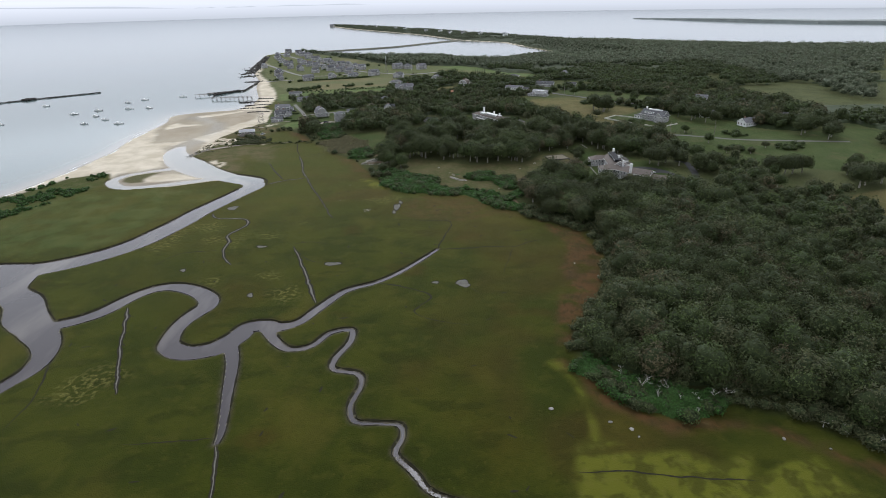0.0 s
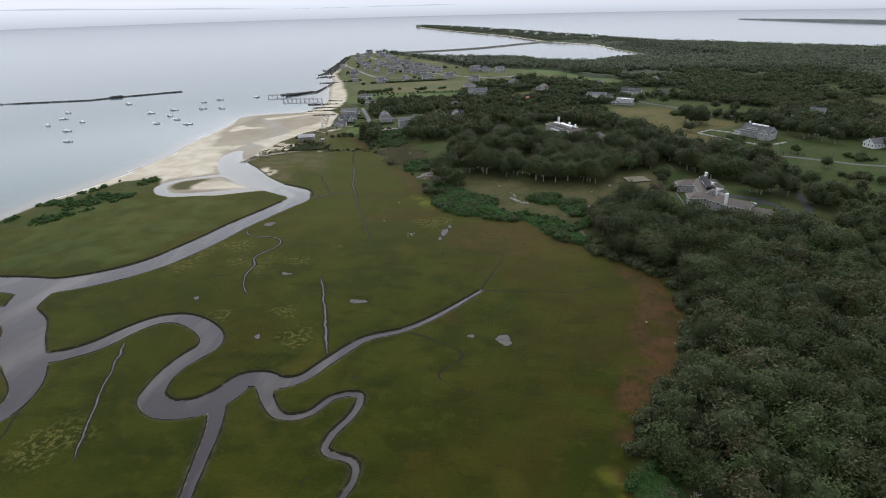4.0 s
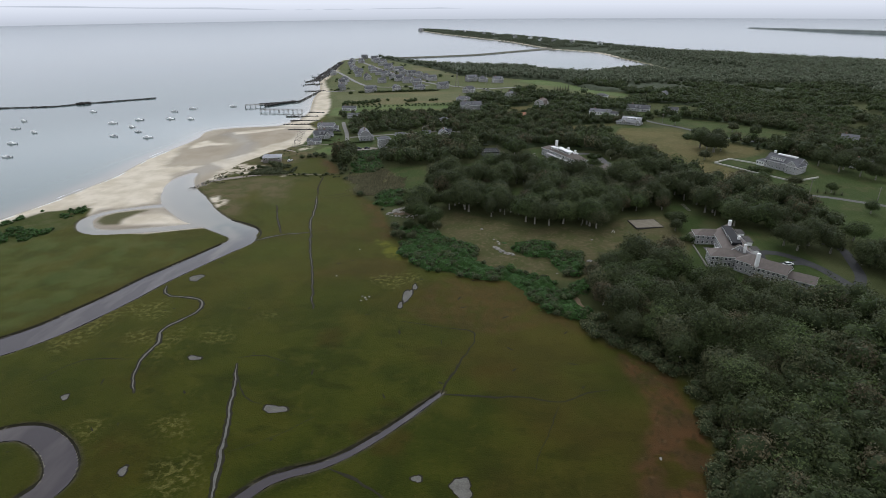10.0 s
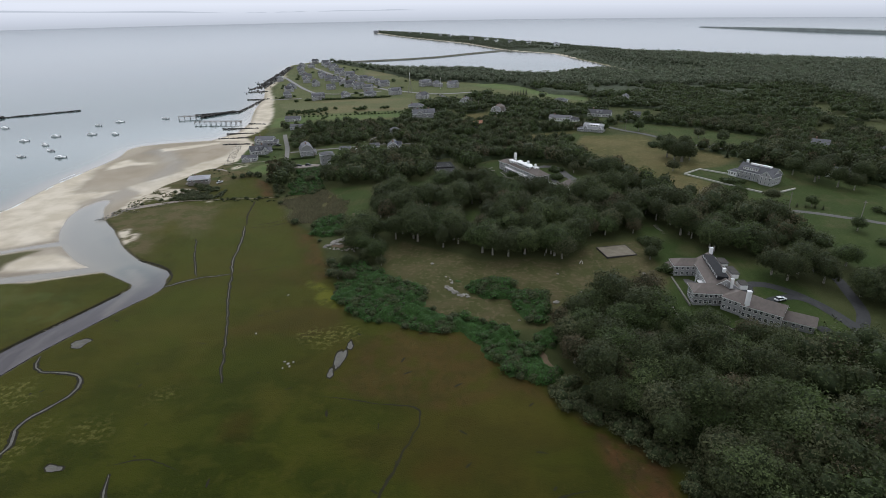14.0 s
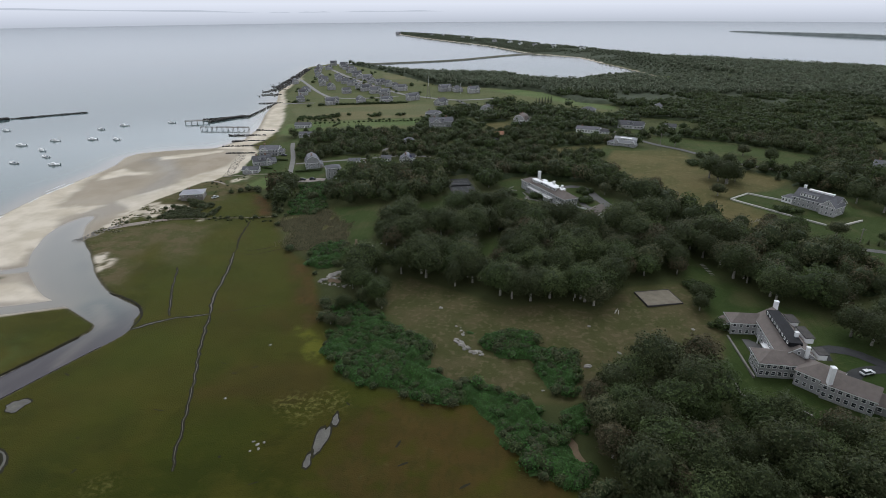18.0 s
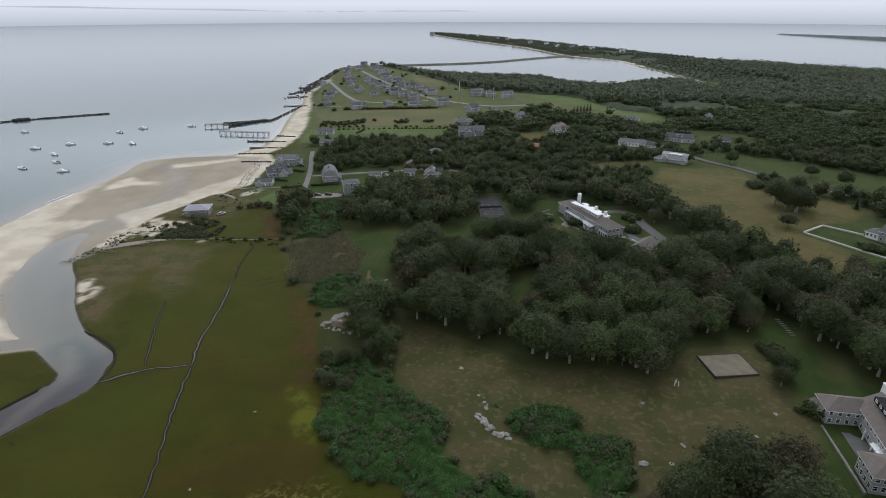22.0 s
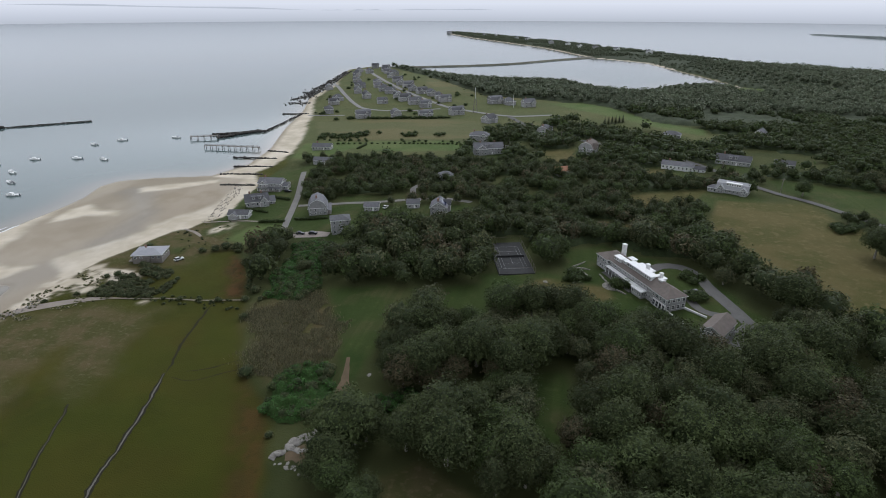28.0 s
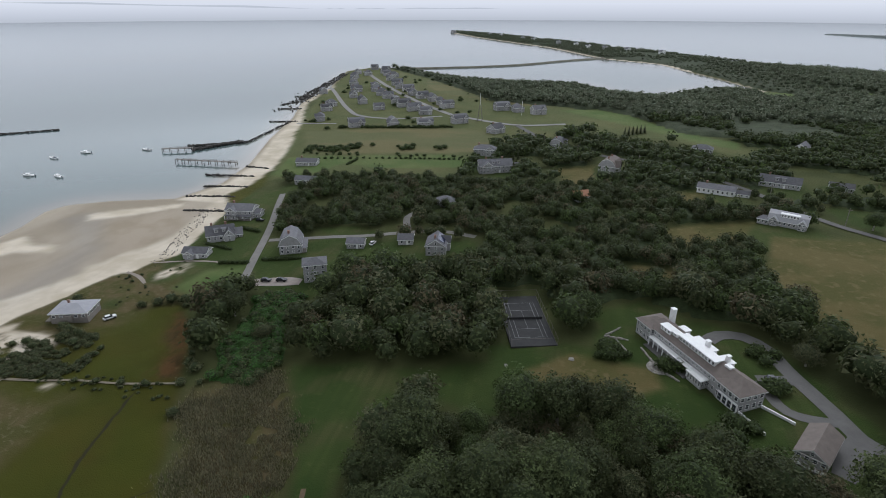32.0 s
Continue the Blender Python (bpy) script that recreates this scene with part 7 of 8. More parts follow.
def car(x, y, turn, paint, label):
    c = thing("car", pose(x, y, ground_z(x, y) + 0.14, 0, 0, turn), label, "car", "parked cars")
    bm = boxed(-2.25, 2.25, -0.9, 0.9, 0.3, 0.95, bevel=0.14)
    part("body", bm, paint, c)
    bm = bmesh.new()
    low = [bm.verts.new(p) for p in ((-1.9, -0.82, 0.9), (1.1, -0.82, 0.9), (1.1, 0.82, 0.9), (-1.9, 0.82, 0.9))]
    top = [bm.verts.new(p) for p in ((-1.5, -0.68, 1.52), (0.3, -0.68, 1.52), (0.3, 0.68, 1.52), (-1.5, 0.68, 1.52))]
    for i in range(4):
        bm.faces.new((low[i], low[(i + 1) % 4], top[(i + 1) % 4], top[i]))
    bm.faces.new(top)
    part("cabin_glass", bm, GLASS, c)
    part("car_roof", boxed(-1.48, 0.28, -0.66, 0.66, 1.5, 1.56), paint, c)
    for u in (-1.4, 1.4):
        for v in (-0.86, 0.86):
            bm = bmesh.new()
            bmesh.ops.create_cone(bm, cap_ends=True, segments=14, radius1=0.34, radius2=0.34, depth=0.22, matrix=Matrix.Translation((u, v, 0.32)) @ Matrix.Rotation(math.pi / 2, 4, "X"))
            part("wheel", bm, RUBBER, c)


car(66.3, 511.9, 8, CAR_DARK, "black car on the driveway loop")
car(-160.5, 509.5, 60, CAR_WHITE, "white car beside the beach house")
car(-117, 547.5, 8, CAR_DARK, "dark car on the gravel parking place")
car(-110.5, 548.5, 8, CAR_DARK, "dark car on the gravel parking place")
car(-155.5, 613, 5, CAR_DARK, "dark car beside a beach house")
car(133, 349.5, 20, CAR_WHITE, "silver car on the driveway loop")
car(-84.5, 590, 80, CAR_WHITE, "white car beside the small garage")

# ---- poles, tower ----


def pole(x, y, h=9):
    p = thing("utility_pole", pose(x, y, ground_z(x, y)), "weathered wooden utility pole", "pole", "utility poles")
    part("post", boxed(-0.14, 0.14, -0.14, 0.14, -1, h), PIER_WOOD, p)
    part("crossarm", boxed(-1.1, 1.1, -0.3, -0.16, h - 1.0, h - 0.8), PIER_WOOD, p)


for x, y in ((-15, 799), (10, 770), (50, 748), (88, 722), (115, 690), (140, 655), (-4, 750), (183, 452), (212, 438)):
    pole(x, y)
tower = thing("lattice_tower", pose(-80, 894, ground_z(-80, 894)), "slender timber lattice tower with a mast", "tower")
for sx_, sy_ in ((-1, -1), (-1, 1), (1, -1), (1, 1)):
    bm = bmesh.new()
    v = [bm.verts.new((sx_ * (r + dx), sy_ * (r + dy), z)) for r, z in ((2.4, -0.5), (0.6, 15.5)) for dx, dy in ((-.12, -.12), (.12, -.12), (.12, .12), (-.12, .12))]
    for i in range(4):
        bm.faces.new((v[i], v[(i + 1) % 4], v[4 + (i + 1) % 4], v[4 + i]))
    part("leg", bm, PIER_WOOD, tower)
for k in range(6):
    r = 2.4 - 0.3 * k
    part("brace", boxed(-r, r, -r - 0.08, -r + 0.08, 2.6 * k + 1, 2.6 * k + 1.2), PIER_WOOD, tower)
    part("brace", boxed(-r - 0.08, -r + 0.08, -r, r, 2.6 * k + 1, 2.6 * k + 1.2), PIER_WOOD, tower)
part("mast", boxed(-0.15, 0.15, -0.15, 0.15, 15, 26), WHITE, tower)
tagged(new("flagpole", mesh_of(boxed(-43.6, -43.3, 929, 929.3, ground_z(-44, 929) - 1, ground_z(-44, 929) + 14), WHITE, "flagpole")), "tall white pole beside the clubhouse", "pole")

# ---- far shores ----
vs = [(955, 3000, 3), (1210, 2500, 9), (1380, 2200, 7), (1700, 2000, 9), (2400, 1900, 8), (2500, 2060, 8), (1750, 2130, 9), (1420, 2320, 7), (1240, 2600, 8)]
isle_v = [(x, y, -2) for x, y, z in vs] + [(x + (1500 - x) * 0.03, y + (2250 - y) * 0.03, z) for x, y, z in vs]
n = len(vs)
# haze put into the shore's colour: a pale grey-green
tagged(new("far_shore", mesh("far_shore", isle_v, [(i, (i + 1) % n, n + (i + 1) % n, n + i) for i in range(n)] + [tuple(range(n, 2 * n))], material("far_shore_hazed", (0.24, 0.26, 0.25), 0.9, vary=0.25, scale=0.02))), "low green shore across the bay, paled as by haze", "backdrop", kind="structure")
causeway = [(-320, 1385, 16), (-243, 1415, 16), (-114, 1490, 16), (-12, 1610, 18), (62, 1690, 24)]
line = spline(causeway, 12)
vs, fs = [], []
for k, (x, y, w) in enumerate(line):
    d = line[min(k + 1, len(line) - 1)] - line[max(k - 1, 0)]
    a, b = -d[1] / np.hypot(d[0], d[1]), d[0] / np.hypot(d[0], d[1])
    vs += [(x + a * s * w / 2, y + b * s * w / 2, z) for s, z in ((-1, -1.5), (-0.55, 1.6), (0.55, 1.6), (1, -1.5))]
    if k:
        o = 4 * k
        fs += [(o - 4 + i, o - 3 + i, o + 1 + i, o + i) for i in range(3)]
tagged(new("causeway", mesh("causeway", vs, fs, material("causeway_stone", (0.15, 0.145, 0.115), 0.95, vary=0.45, scale=0.06))), "low stony causeway between the pond and the bay", "causeway", kind="structure")
# ---- shrubs, reeds, dead and single trees ----
SR = np.random.RandomState(21)
BUSH = [crown(SR, 2.2, 1.7, 170, 0.27, low=0.0, seg=7, rows=5) for _ in range(5)]


def bushes(name, spots, mat, label):
    v, t, i = merged([(a, b, ground_z(a, b) - 0.2, s, SR.uniform(0, 6.28), int(SR.randint(5))) for a, b, s in spots], BUSH)
    tagged(new(name, big_mesh(name, v, t, [mat, LEAF_CORE], i)), label, "shrubs", kind="stuff")



def bramble_height(a, b, poly):
    return (0.2 + 3.6 * np.maximum(mottle(a, b, 2.8, 2) - 0.28, 0) + 1.6 * mottle(a + 70, b, 9, 2) ** 2) * smooth(-0.6, 1.8, signed(poly, a, b) - 1.2 + 7.0 * (mottle(a, b, 7, 2) - 0.45))


for poly in SHRUBLAND:
    xs, ys = zip(*poly)
    n = int((max(xs) - min(xs) + 2) * (max(ys) - min(ys) + 2) * 17)
    a, b = SR.uniform(min(xs) - 1, max(xs) + 1, n), SR.uniform(min(ys) - 1, max(ys) + 1, n)
    ok = (signed(poly, a, b) > -0.4) & (bramble_height(a, b, poly) > 0.12)
    a, b = a[ok], b[ok]
    z = np.array([ground_z(p, q) for p, q in zip(a, b)])
    h = bramble_height(a, b, poly)
    slope = np.stack([h - bramble_height(a + 0.4, b, poly), h - bramble_height(a, b + 0.4, poly), np.full(len(a), 0.4)], 1)
    nn = slope / np.linalg.norm(slope, axis=1)[:, None] + SR.normal(0, 0.3, slope.shape)
    t = np.cross(nn, SR.normal(size=nn.shape))
    t /= np.linalg.norm(t, axis=1)[:, None]
    u = np.cross(nn, t)
    u /= np.linalg.norm(u, axis=1)[:, None]
    s = SR.uniform(0.14, 0.34, (len(a), 1))
    c = np.stack([a, b, z + h + SR.uniform(-0.1, 0.12, len(a))], 1)
    v = np.stack([c - t * s, c + t * s * 0.8 + u * s * 0.3, c + u * s * 1.1], 1).reshape(-1, 3)
    leaves = np.arange(len(v)).reshape(-1, 3)
    # dense stems under the leaves, their shade put into the sheet's darker colour
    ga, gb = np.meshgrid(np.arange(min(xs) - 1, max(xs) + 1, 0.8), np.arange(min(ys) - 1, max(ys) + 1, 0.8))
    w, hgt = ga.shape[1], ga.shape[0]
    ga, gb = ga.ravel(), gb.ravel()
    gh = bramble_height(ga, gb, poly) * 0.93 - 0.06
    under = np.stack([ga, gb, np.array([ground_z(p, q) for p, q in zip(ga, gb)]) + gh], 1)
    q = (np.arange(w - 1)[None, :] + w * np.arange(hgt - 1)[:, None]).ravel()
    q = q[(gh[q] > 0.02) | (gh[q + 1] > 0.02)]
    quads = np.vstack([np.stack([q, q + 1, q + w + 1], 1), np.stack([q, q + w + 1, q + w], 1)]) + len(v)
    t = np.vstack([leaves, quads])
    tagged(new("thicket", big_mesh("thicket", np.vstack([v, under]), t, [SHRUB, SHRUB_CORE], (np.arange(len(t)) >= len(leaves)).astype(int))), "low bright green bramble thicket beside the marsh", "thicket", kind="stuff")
spots = []
for poly in SHRUBLAND:
    xs, ys = zip(*poly)
    a, b = scatter(SR, min(xs), max(xs), min(ys), max(ys), 2.7)
    ok = inside(poly, a, b) & (mottle(a, b, 7, 2) > 0.36)
    spots += [(p, q, SR.uniform(0.55, 1.0) + 0.9 * h ** 2) for p, q, h in zip(a[ok], b[ok], mottle(a[ok] + 40, b[ok], 9, 2))]
for first_one, mat, words in ((0, SHRUB, "rounded bright green shrubs of the thicket"), (1, LEAF[4], "pale green shrubs standing in the thicket"), (2, SHRUB, "rounded bright green shrubs of the thicket"), (3, LEAF[2], "grey-green shrubs standing in the thicket")):
    bushes("thicket_shrubs", spots[first_one::4], mat, words)
hv, hf = [], []
for k in range(95):
    x, y = fr.uniform(-150, 45), fr.uniform(95, 340)
    if bank_at(x, y) < 3 or signed(UPLAND, np.array([x]), np.array([y]))[0] > -4:
        continue
    ln, wd, tt = fr.uniform(0.4, 1.9), fr.uniform(0.15, 0.4), fr.uniform(0, 3.14)
    o = len(hv)
    for i in range(8):
        e, f = ln * math.cos(i * 0.785) * fr.uniform(0.7, 1.2), wd * math.sin(i * 0.785) * fr.uniform(0.6, 1.4)
        px, py = x + e * math.cos(tt) - f * math.sin(tt), y + e * math.sin(tt) + f * math.cos(tt)
        hv.append((px, py, ground_z(px, py) + 0.05))
    hf.append(tuple(range(o, o + 8)))
tagged(new("marsh_hollows", mesh("marsh_hollows", hv, hf, MUD_BANK)), "small dark muddy hollows in the marsh grass", "mud", kind="stuff")
a, b = scatter(SR, -140, 130, 90, 540, 2.6)
s = signed(UPLAND, a, b)
ok = (s > -0.5) & (s < 9) & ~open_ground(a, b, 0) & ~brushy(a, b) & (SR.rand(len(a)) < np.where(a < -50, 0.16, 0.75))
bushes("hedge_thicket", [(p, q, SR.uniform(0.7, 1.7)) for p, q in zip(a[ok], b[ok])], LEAF[2], "grey-green shrubs along the edge of the wood")
a, b = scatter(SR, -285, -225, 290, 400, 2.6)
ok = inside(SPIT_GREEN, a, b) & (mottle(a, b, 14, 2) > 0.5)
bushes("dune_shrubs", [(p, q, SR.uniform(0.35, 0.95)) for p, q in zip(a[ok], b[ok])], SHRUB, "low green shrubs on the dune spit")
dune_spots = [(-176, 489, 1.2), (-172, 487, 1.0), (-168, 484, 0.9), (-180, 487, 0.8), (-186, 515, 0.9), (-183, 519, 1.3), (-166, 494, 1.5), (-163, 497, 1.4), (-160, 492, 1.2), (-168, 498, 1.5), (-172, 500, 1.3), (-150, 523, 1.4), (-146, 526, 1.6), (-141, 527, 1.5), (-155, 520, 1.2), (-180, 470, 0.8), (-188, 462, 0.7), (-157, 476, 0.8), (-150, 474.5, 0.7), (-143, 474, 0.7), (-136, 475, 0.8), (-128, 476, 0.8), (-120, 477, 0.9)]
dune_spots += [(rk.uniform(-185, -150), rk.uniform(515, 560), rk.uniform(0.2, 0.5)) for _ in range(34)] + [(-163 + rk.uniform(0, 54), 470 + rk.uniform(0, 9), rk.uniform(0.25, 0.5)) for _ in range(50)]
dune_spots = [p for p in dune_spots if signed(UPPER_BEACH, np.array([p[0]]), np.array([p[1]]))[0] < -2 and signed(SAND, np.array([p[0]]), np.array([p[1]]))[0] < -1]
bushes("beach_shrubs", dune_spots, LEAF[2], "scattered dark shrubs round the beach house")
village_spots = [(rk.uniform(-330, -60), rk.uniform(840, 1250), rk.uniform(0.7, 1.8)) for _ in range(80)] + [(-205 + 1.5 * k + rk.uniform(-1, 1), 852 + 0.12 * k + rk.uniform(-2, 2), rk.uniform(0.7, 1.4)) for k in range(70)] + [(rk.uniform(-200, -60), 757 + rk.uniform(-3, 3), rk.uniform(0.6, 1.0)) for _ in range(24)]
village_spots += [(-64 + 1.6 * k, 762 + 0.3 * k, 1.5) for k in range(24)] + [(-200 + rk.uniform(0, 40), 770 + rk.uniform(-8, 8), rk.uniform(0.8, 1.6)) for _ in range(40)] + [(rk.uniform(-170, -90), rk.uniform(770, 785), rk.uniform(1, 1.8)) for _ in range(16)]
village_spots = [p for p in village_spots if signed(UPLAND, np.array([p[0]]), np.array([p[1]]))[0] > 4 and all(math.hypot(p[0] - hx, p[1] - hy) > hr * 0.9 for hx, hy, hr in HOUSE_ROOM)]
bushes("garden_shrubs", village_spots, LEAF[1], "garden hedges and shrubs of the village")
lawn_spots = [(rk.gauss(cx, sp), rk.gauss(cy, sp), rk.uniform(0.8, 1.8)) for cx, cy, sp, n in ((20, 518, 2.2, 16), (97, 405, 2, 8), (66, 524, 1.5, 8), (65, 506, 1.6, 6), (52, 488, 2, 8), (98, 375, 1.6, 6), (230, 440, 5, 14), (210, 400, 6, 16), (250, 400, 6, 14), (170, 498, 3, 10), (37, 512, 1, 5), (150, 590, 4, 12)) for _ in range(n)]
for ax, ay, bx, by in ((-160, 602, -148, 598), (-166, 580, -150, 575), (-128, 566, -112, 570), (-146, 560, -134, 562), (-188, 742, -120, 748), (-116, 748, -66, 750), (-150, 728, -148, 742)):
    lawn_spots += [(ax + (bx - ax) * u / 14, ay + (by - ay) * u / 14 + rk.uniform(-0.4, 0.4), rk.uniform(0.55, 0.85)) for u in range(15)]
bushes("lawn_shrubs", lawn_spots, LEAF[1], "rounded shrubs on the lawns")

reed_v, reed_t, k = [], [], 0
for poly in (TAN[2],):
    xs, ys = zip(*poly)
    n = int((max(xs) - min(xs)) * (max(ys) - min(ys)) * 14.0)
    a, b = SR.uniform(min(xs), max(xs), n), SR.uniform(min(ys), max(ys), n)
    ok = (signed(poly, a, b) + 16 * (mottle(a, b, 9, 2) - 0.5) + SR.normal(0, 2.0, n) > 0) & (mottle(a, b, 5, 2) > 0.22)
    for p, q in zip(a[ok], b[ok]):
        z, h, w, t = ground_z(p, q), SR.uniform(0.5, 1.3), SR.uniform(0.08, 0.2), SR.uniform(0, 6.28)
        c, d = math.cos(t) * w, math.sin(t) * w
        reed_v += [(p - c, q - d, z - 0.1), (p + c, q + d, z - 0.1), (p + SR.uniform(-0.4, 0.4), q + SR.uniform(-0.4, 0.4), z + h)]
        reed_t.append((k, k + 1, k + 2))
        k += 3
tagged(new("reeds", big_mesh("reeds", np.array(reed_v), np.array(reed_t), [material("reed_stalk", (0.185, 0.172, 0.105), 0.9, vary=0.35, scale=0.3, isle=0.4, bump=0, leaf=0.06)])), "tan reed bed beside the marsh", "reeds", kind="stuff")


def dead_tree(x, y, h, seed):
    rng = np.random.RandomState(seed)
    vs, ts = [], []

    def tube(p, q, r0, r1):
        k = len(vs)
        w = (q - p) / np.linalg.norm(q - p)
        a = np.cross(w, [0.31, 0.9, 0.17])
        a /= np.linalg.norm(a)
        b = np.cross(w, a)
        for o, r in ((p, r0), (q, r1)):
            vs.extend([o + r * (math.cos(c) * a + math.sin(c) * b) for c in (0, 1.571, 3.142, 4.712)])
        for i in range(4):
            j = (i + 1) % 4
            ts.extend([(k + i, k + j, k + 4 + j), (k + i, k + 4 + j, k + 4 + i)])

    def grow(p, d, length, r, depth):
        q = p + d * length
        tube(p, q, r, r * 0.6)
        if depth:
            for _ in range(rng.randint(2, 4)):
                e = d + rng.normal(0, 0.55, 3)
                e[2] = abs(e[2]) * 0.8 + 0.1
                grow(p + d * length * rng.uniform(0.55, 1.0), e / np.linalg.norm(e), length * rng.uniform(0.5, 0.75), r * 0.55, depth - 1)

    grow(np.array([0, 0, -0.3]), np.array([0.05, 0.02, 1.0]), h * 0.42, 0.16, 4)
    o = new("dead_tree", big_mesh("dead_tree", np.array(vs), np.array(ts), [BARE_WOOD]))
    o.matrix_world = pose(x, y, ground_z(x, y), 0, 0, seed * 50)
    return tagged(o, "bleached bare dead tree at the edge of the wood", "tree", "dead trees")


for k, (x, y, h) in enumerate(((57, 138, 7), (64, 136, 7.5), (66, 131, 5), (71, 133, 6), (76, 133, 5.5), (53, 146, 5), (69, 127, 4), (80, 134, 5), (101, 121, 6), (104, 118.5, 5), (60, 133, 5), (110, 113, 5), (142, 470, 9), (120, 424, 8))):
    dead_tree(x, y, h, k + 1)
for x, y, kind, size_of in ((-115, 520, 2, 0.9), (-120, 522, 0, 0.8), (-96, 507, 3, 0.6), (-62, 512, 1, 0.8), (12, 538, 1, 1.0), (9, 533, 0, 0.8), (166, 580, 4, 0.9), (161, 560, 2, 0.9), (155, 548, 0, 1.0), (162, 552, 6, 0.8), (149, 464, 3, 0.9), (158, 458, 7, 1.0), (173, 380, 5, 1.0),
                      (-41, 379, 0, 0.55), (-34, 384, 2, 0.6), (-28, 391, 0, 0.7), (-26, 380, 3, 0.5), (-43, 368, 3, 0.5), (-37, 366, 7, 0.55), (-38, 410, 2, 0.7), (-36, 417, 0, 0.75), (184, 352, 1, 0.8), (300, 440, 4, 1.1), (290, 455, 1, 1.1), (139, 371, 2, 1.0), (185, 312, 0, 0.8), (200, 420, 1, 0.7), (232, 400, 7, 0.6), (196, 455, 1, 0.6), (96, 392, 0, 0.7), (94, 386, 2, 0.6), (46, 466, 1, 0.8),
                      (149, 560, 0, 1.3), (156, 548, 2, 1.3), (143, 524, 3, 0.8), (152, 553, 6, 1.1), (151, 471, 9, 0.9), (162, 467, 5, 0.9), (179, 464, 3, 0.8), (150, 650, 1, 0.9), (191, 622, 3, 0.9), (202, 602, 0, 0.9), (164, 353, 0, 1.0), (175, 356, 2, 1.0), (169, 359, 6, 0.8), (200, 391, 7, 0.6), (215, 387, 7, 0.6), (208, 393, 3, 0.5), (203, 341, 2, 1.0), (210, 336, 0, 1.1), (216, 338, 6, 1.1), (223, 340, 2, 1.0), (285, 441, 4, 1.2), (279, 436, 0, 1.1), (296, 426, 2, 1.1), (290, 420, 0, 1.0), (188, 322, 0, 0.8), (193, 313, 1, 0.8), (208, 303, 3, 0.9), (237, 308, 0, 1.2), (243, 312, 2, 1.1), (254, 314, 0, 1.1), (246, 332, 7, 0.8), (252, 336, 3, 0.8), (258, 345, 1, 0.8), (268, 356, 7, 0.8), (143, 366, 2, 1.1), (150, 372, 0, 1.2), (156, 364, 6, 1.0), (224, 560, 2, 1.1), (231, 552, 0, 1.1), (236, 520, 6, 1.0), (246, 500, 0, 1.1), (267, 490, 2, 1.1), (275, 495, 0, 1.1), (281, 500, 6, 1.2), (220, 500, 0, 1.1), (226, 507, 2, 1.2), (214, 515, 0, 1.0), (228, 490, 4, 1.0), (234, 484, 2, 0.9)):
    plant(x, y, kind, size_of, rk.uniform(0, 360))


def conifer_kind(rng):
    """A slim pointed evergreen: tiers of drooping sprays round a thin stem."""
    n = 420
    u, a = rng.uniform(0, 1, n), rng.uniform(0, 6.28, n)
    r = (1 - u) * (0.85 + 0.25 * np.sin(u * 40)) * 1.25 + 0.05
    p = np.stack([r * np.cos(a), r * np.sin(a), 0.25 + u * 5.2], 1)
    out = np.stack([np.cos(a), np.sin(a), np.full(n, -0.25)], 1)
    side = np.stack([-np.sin(a), np.cos(a), np.zeros(n)], 1)
    w = 0.30 * (1 - 0.6 * u)[:, None]
    v = np.stack([p - out * w - side * w, p - out * w + side * w, p + out * w * 1.3], 1).reshape(-1, 3)
    k = np.arange(10)
    stem = np.vstack([np.stack([0.5 * np.cos(k * 0.628), 0.5 * np.sin(k * 0.628), np.full(10, 0.1)], 1), [[0, 0, 5.3]]])
    t = np.vstack([np.arange(len(v)).reshape(-1, 3), len(v) + np.stack([k, (k + 1) % 10, np.full(10, 10)], 1)])
    return np.vstack([v, stem]), t, (np.arange(len(t)) >= n).astype(int)


v, t, i = conifer_kind(np.random.RandomState(8))
SPRAYS = big_mesh("foliage", v, t, [LEAF[3], LEAF_CORE], i)
STEM = mesh_of(boxed(-0.1, 0.1, -0.1, 0.1, -0.4, 0.5), BARK, "trunk")
for x, y, tall in [(188, 454, 0.55), (192, 453, 0.55), (196, 451.5, 0.55), (199.5, 450, 0.55), (190, 559, 1.3), (-60.5, 731.1, 1.1), (-57.7, 733.6, 1.1), (-54.9, 736.1, 1.1), (-52.0, 738.7, 1.1), (-49.2, 741.3, 1.1), (-46.3, 743.9, 1.1), (-43.3, 746.5, 1.1), (-40.4, 749.1, 1.1), (-37.4, 751.8, 1.1), (-34.5, 754.5, 1.1), (-31.4, 757.2, 1.1), (48.8, 849.1, 1.4), (52.3, 852.1, 1.4), (55.7, 855.1, 1.4), (59.2, 858.2, 1.4), (62.7, 861.3, 1.4), (66.2, 864.4, 1.4)]:
    c = thing("conifer", pose(x, y, ground_z(x, y)) @ Matrix.Diagonal((tall, tall, tall, 1)), "small dark pointed conifer in a garden row", "tree", "garden conifers")
    part("trunk", STEM, None, c)
    part("foliage", SPRAYS, None, c)


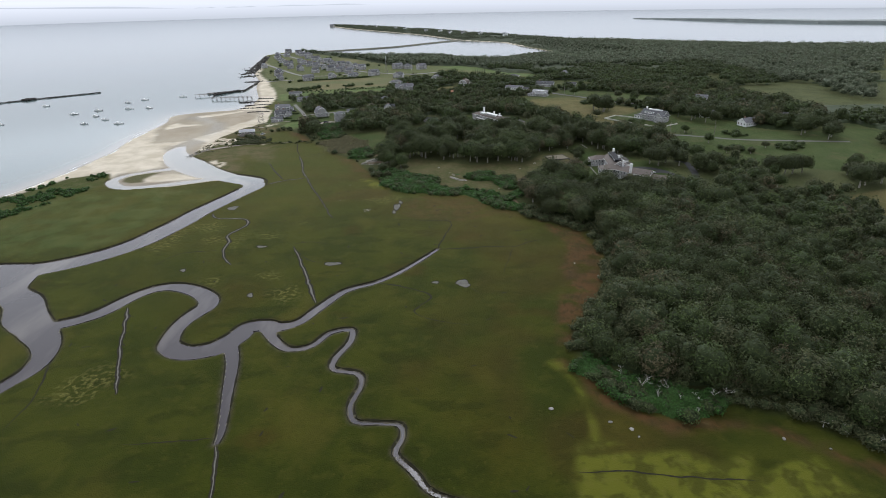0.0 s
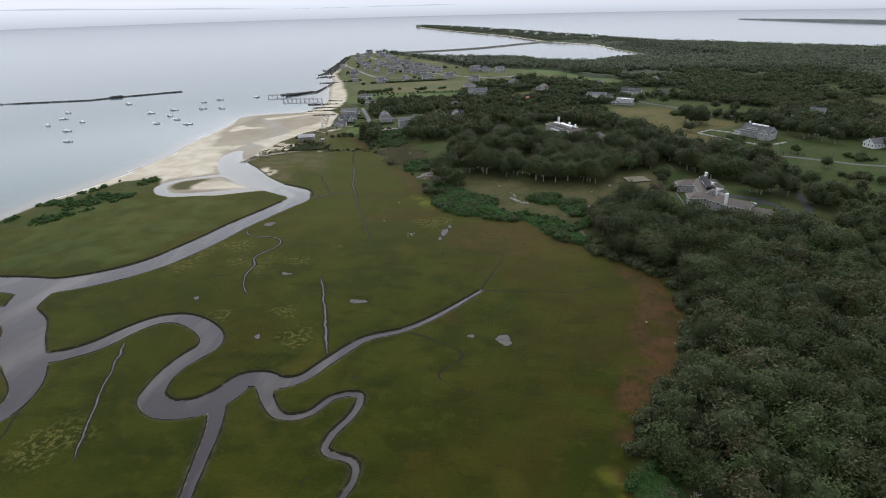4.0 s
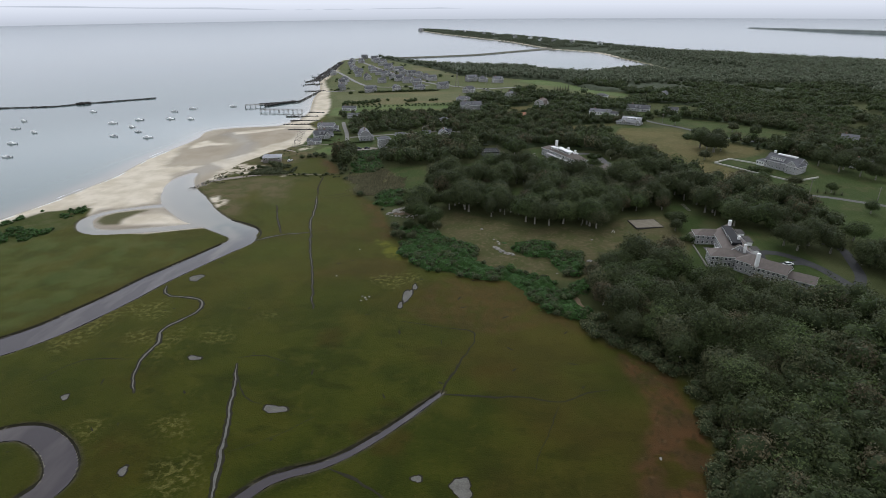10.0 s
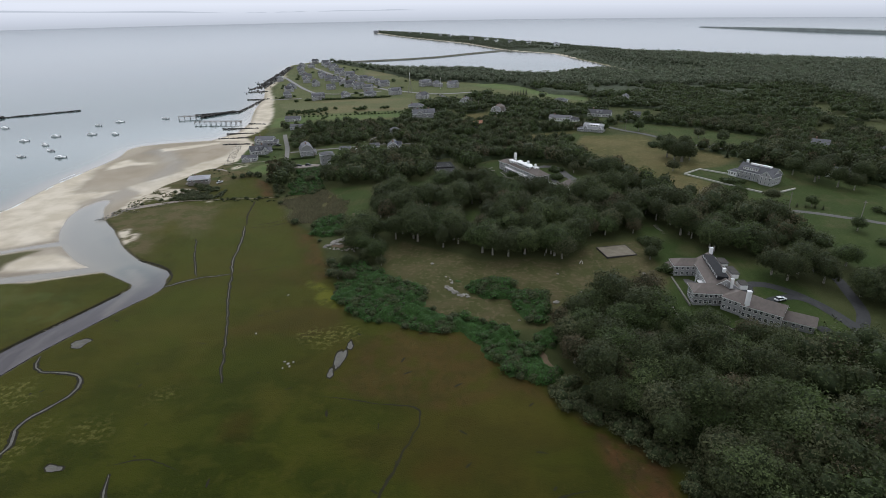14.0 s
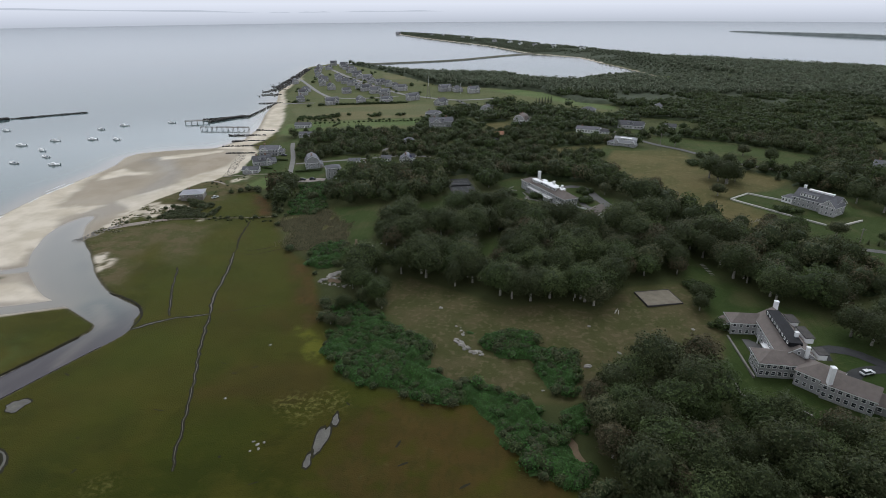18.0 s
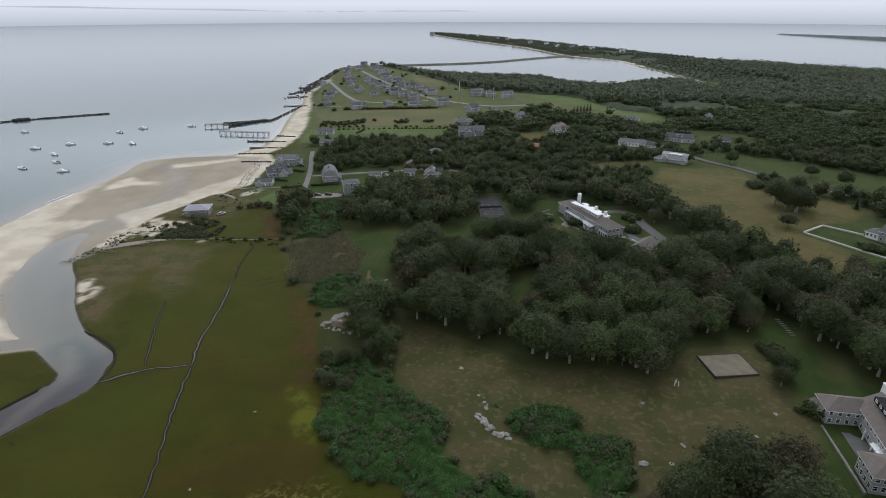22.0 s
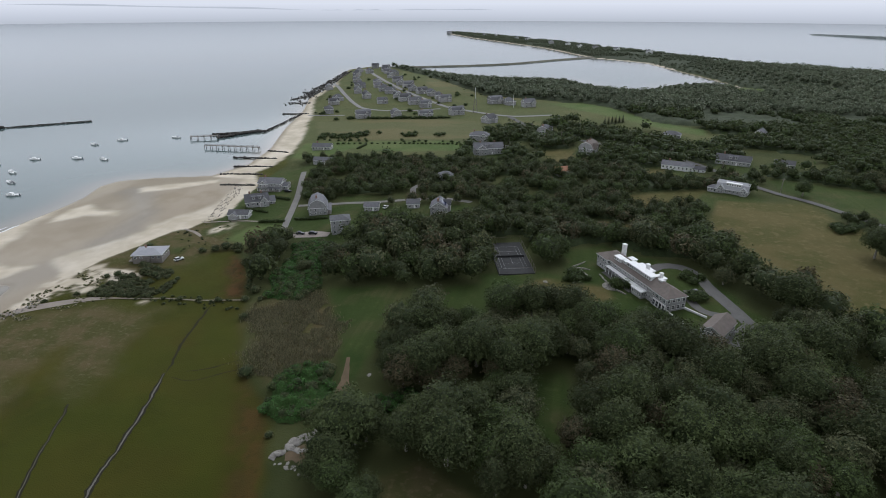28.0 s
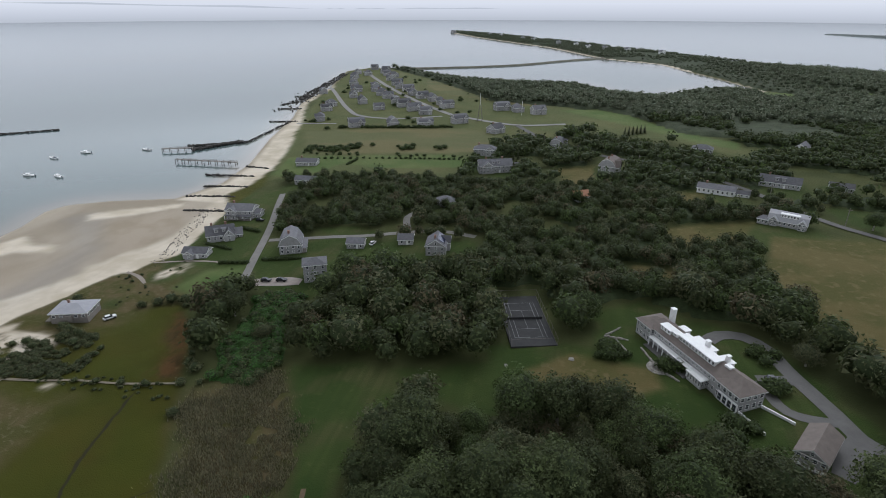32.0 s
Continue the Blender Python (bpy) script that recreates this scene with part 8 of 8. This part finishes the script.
def log(x, y, length, turn, tilt=0.0):
    bm = bmesh.new()
    bmesh.ops.create_cone(bm, cap_ends=True, segments=8, radius1=0.18, radius2=0.12, depth=length, matrix=Matrix.Rotation(math.pi / 2, 4, "Y"))
    for v in bm.verts:
        v.co += Vector((0, 0.1 * math.sin(v.co.x), 0.05 * math.cos(2 * v.co.x)))
    o = new("log", mesh_of(bm, BARE_WOOD, "log"))
    o.matrix_world = pose(x, y, ground_z(x, y) + 0.16, 0, tilt, turn)
    tagged(o, "bleached fallen log at the edge of the meadow", "log", "fallen logs")


for x, y, length, turn in ((63, 383, 3.2, 70), (64, 382.6, 3.0, 74), (63.6, 384, 2.6, 66), (48.2, 391, 2.4, 80), (-1, 466, 5, 20)):
    log(x, y, length, turn)


# ---- low plants on the dune sand ----
DUNE_GRASS = material("beach_grass", (0.29, 0.26, 0.165), 0.95, vary=0.4, scale=0.3, fine=8, isle=0.2, bump=0)
DR = np.random.default_rng(77)
SCRUB_AREA = [(-196, 440), (-198, 470), (-194, 494), (-178, 497), (-164, 492), (-160, 478), (-172, 462), (-186, 446)]
BRUSH_AREA = [(-176, 470), (-174, 492), (-160, 499), (-150, 500), (-146, 480), (-152, 474), (-166, 471)]
a, b = DR.uniform(-208, -150, 1500), DR.uniform(438, 508, 1500)
ok = inside(SCRUB_AREA, a, b) & (mottle(a, b, 5, 3) > 0.53)
spots = [(p, q, DR.uniform(0.10, 0.42)) for p, q in zip(a[ok], b[ok])]
bushes("dune_grass", spots[0::2], DUNE_GRASS, "low straw-coloured beach grass clumps on pale dune sand")
bushes("dune_grass", spots[1::2], DUNE_GRASS, "low brownish beach grass clumps on pale dune sand")
a, b = DR.uniform(-178, -144, 800), DR.uniform(468, 502, 800)
ok = inside(BRUSH_AREA, a, b) & (mottle(a, b, 9, 2) > 0.42) & (np.hypot(a + 174, b - 508.5) > 11)
bushes("dune_brush", [(p, q, DR.uniform(0.3, 0.85)) for p, q in zip(a[ok], b[ok])], LEAF[2], "dense grey-green brush below the beach house")
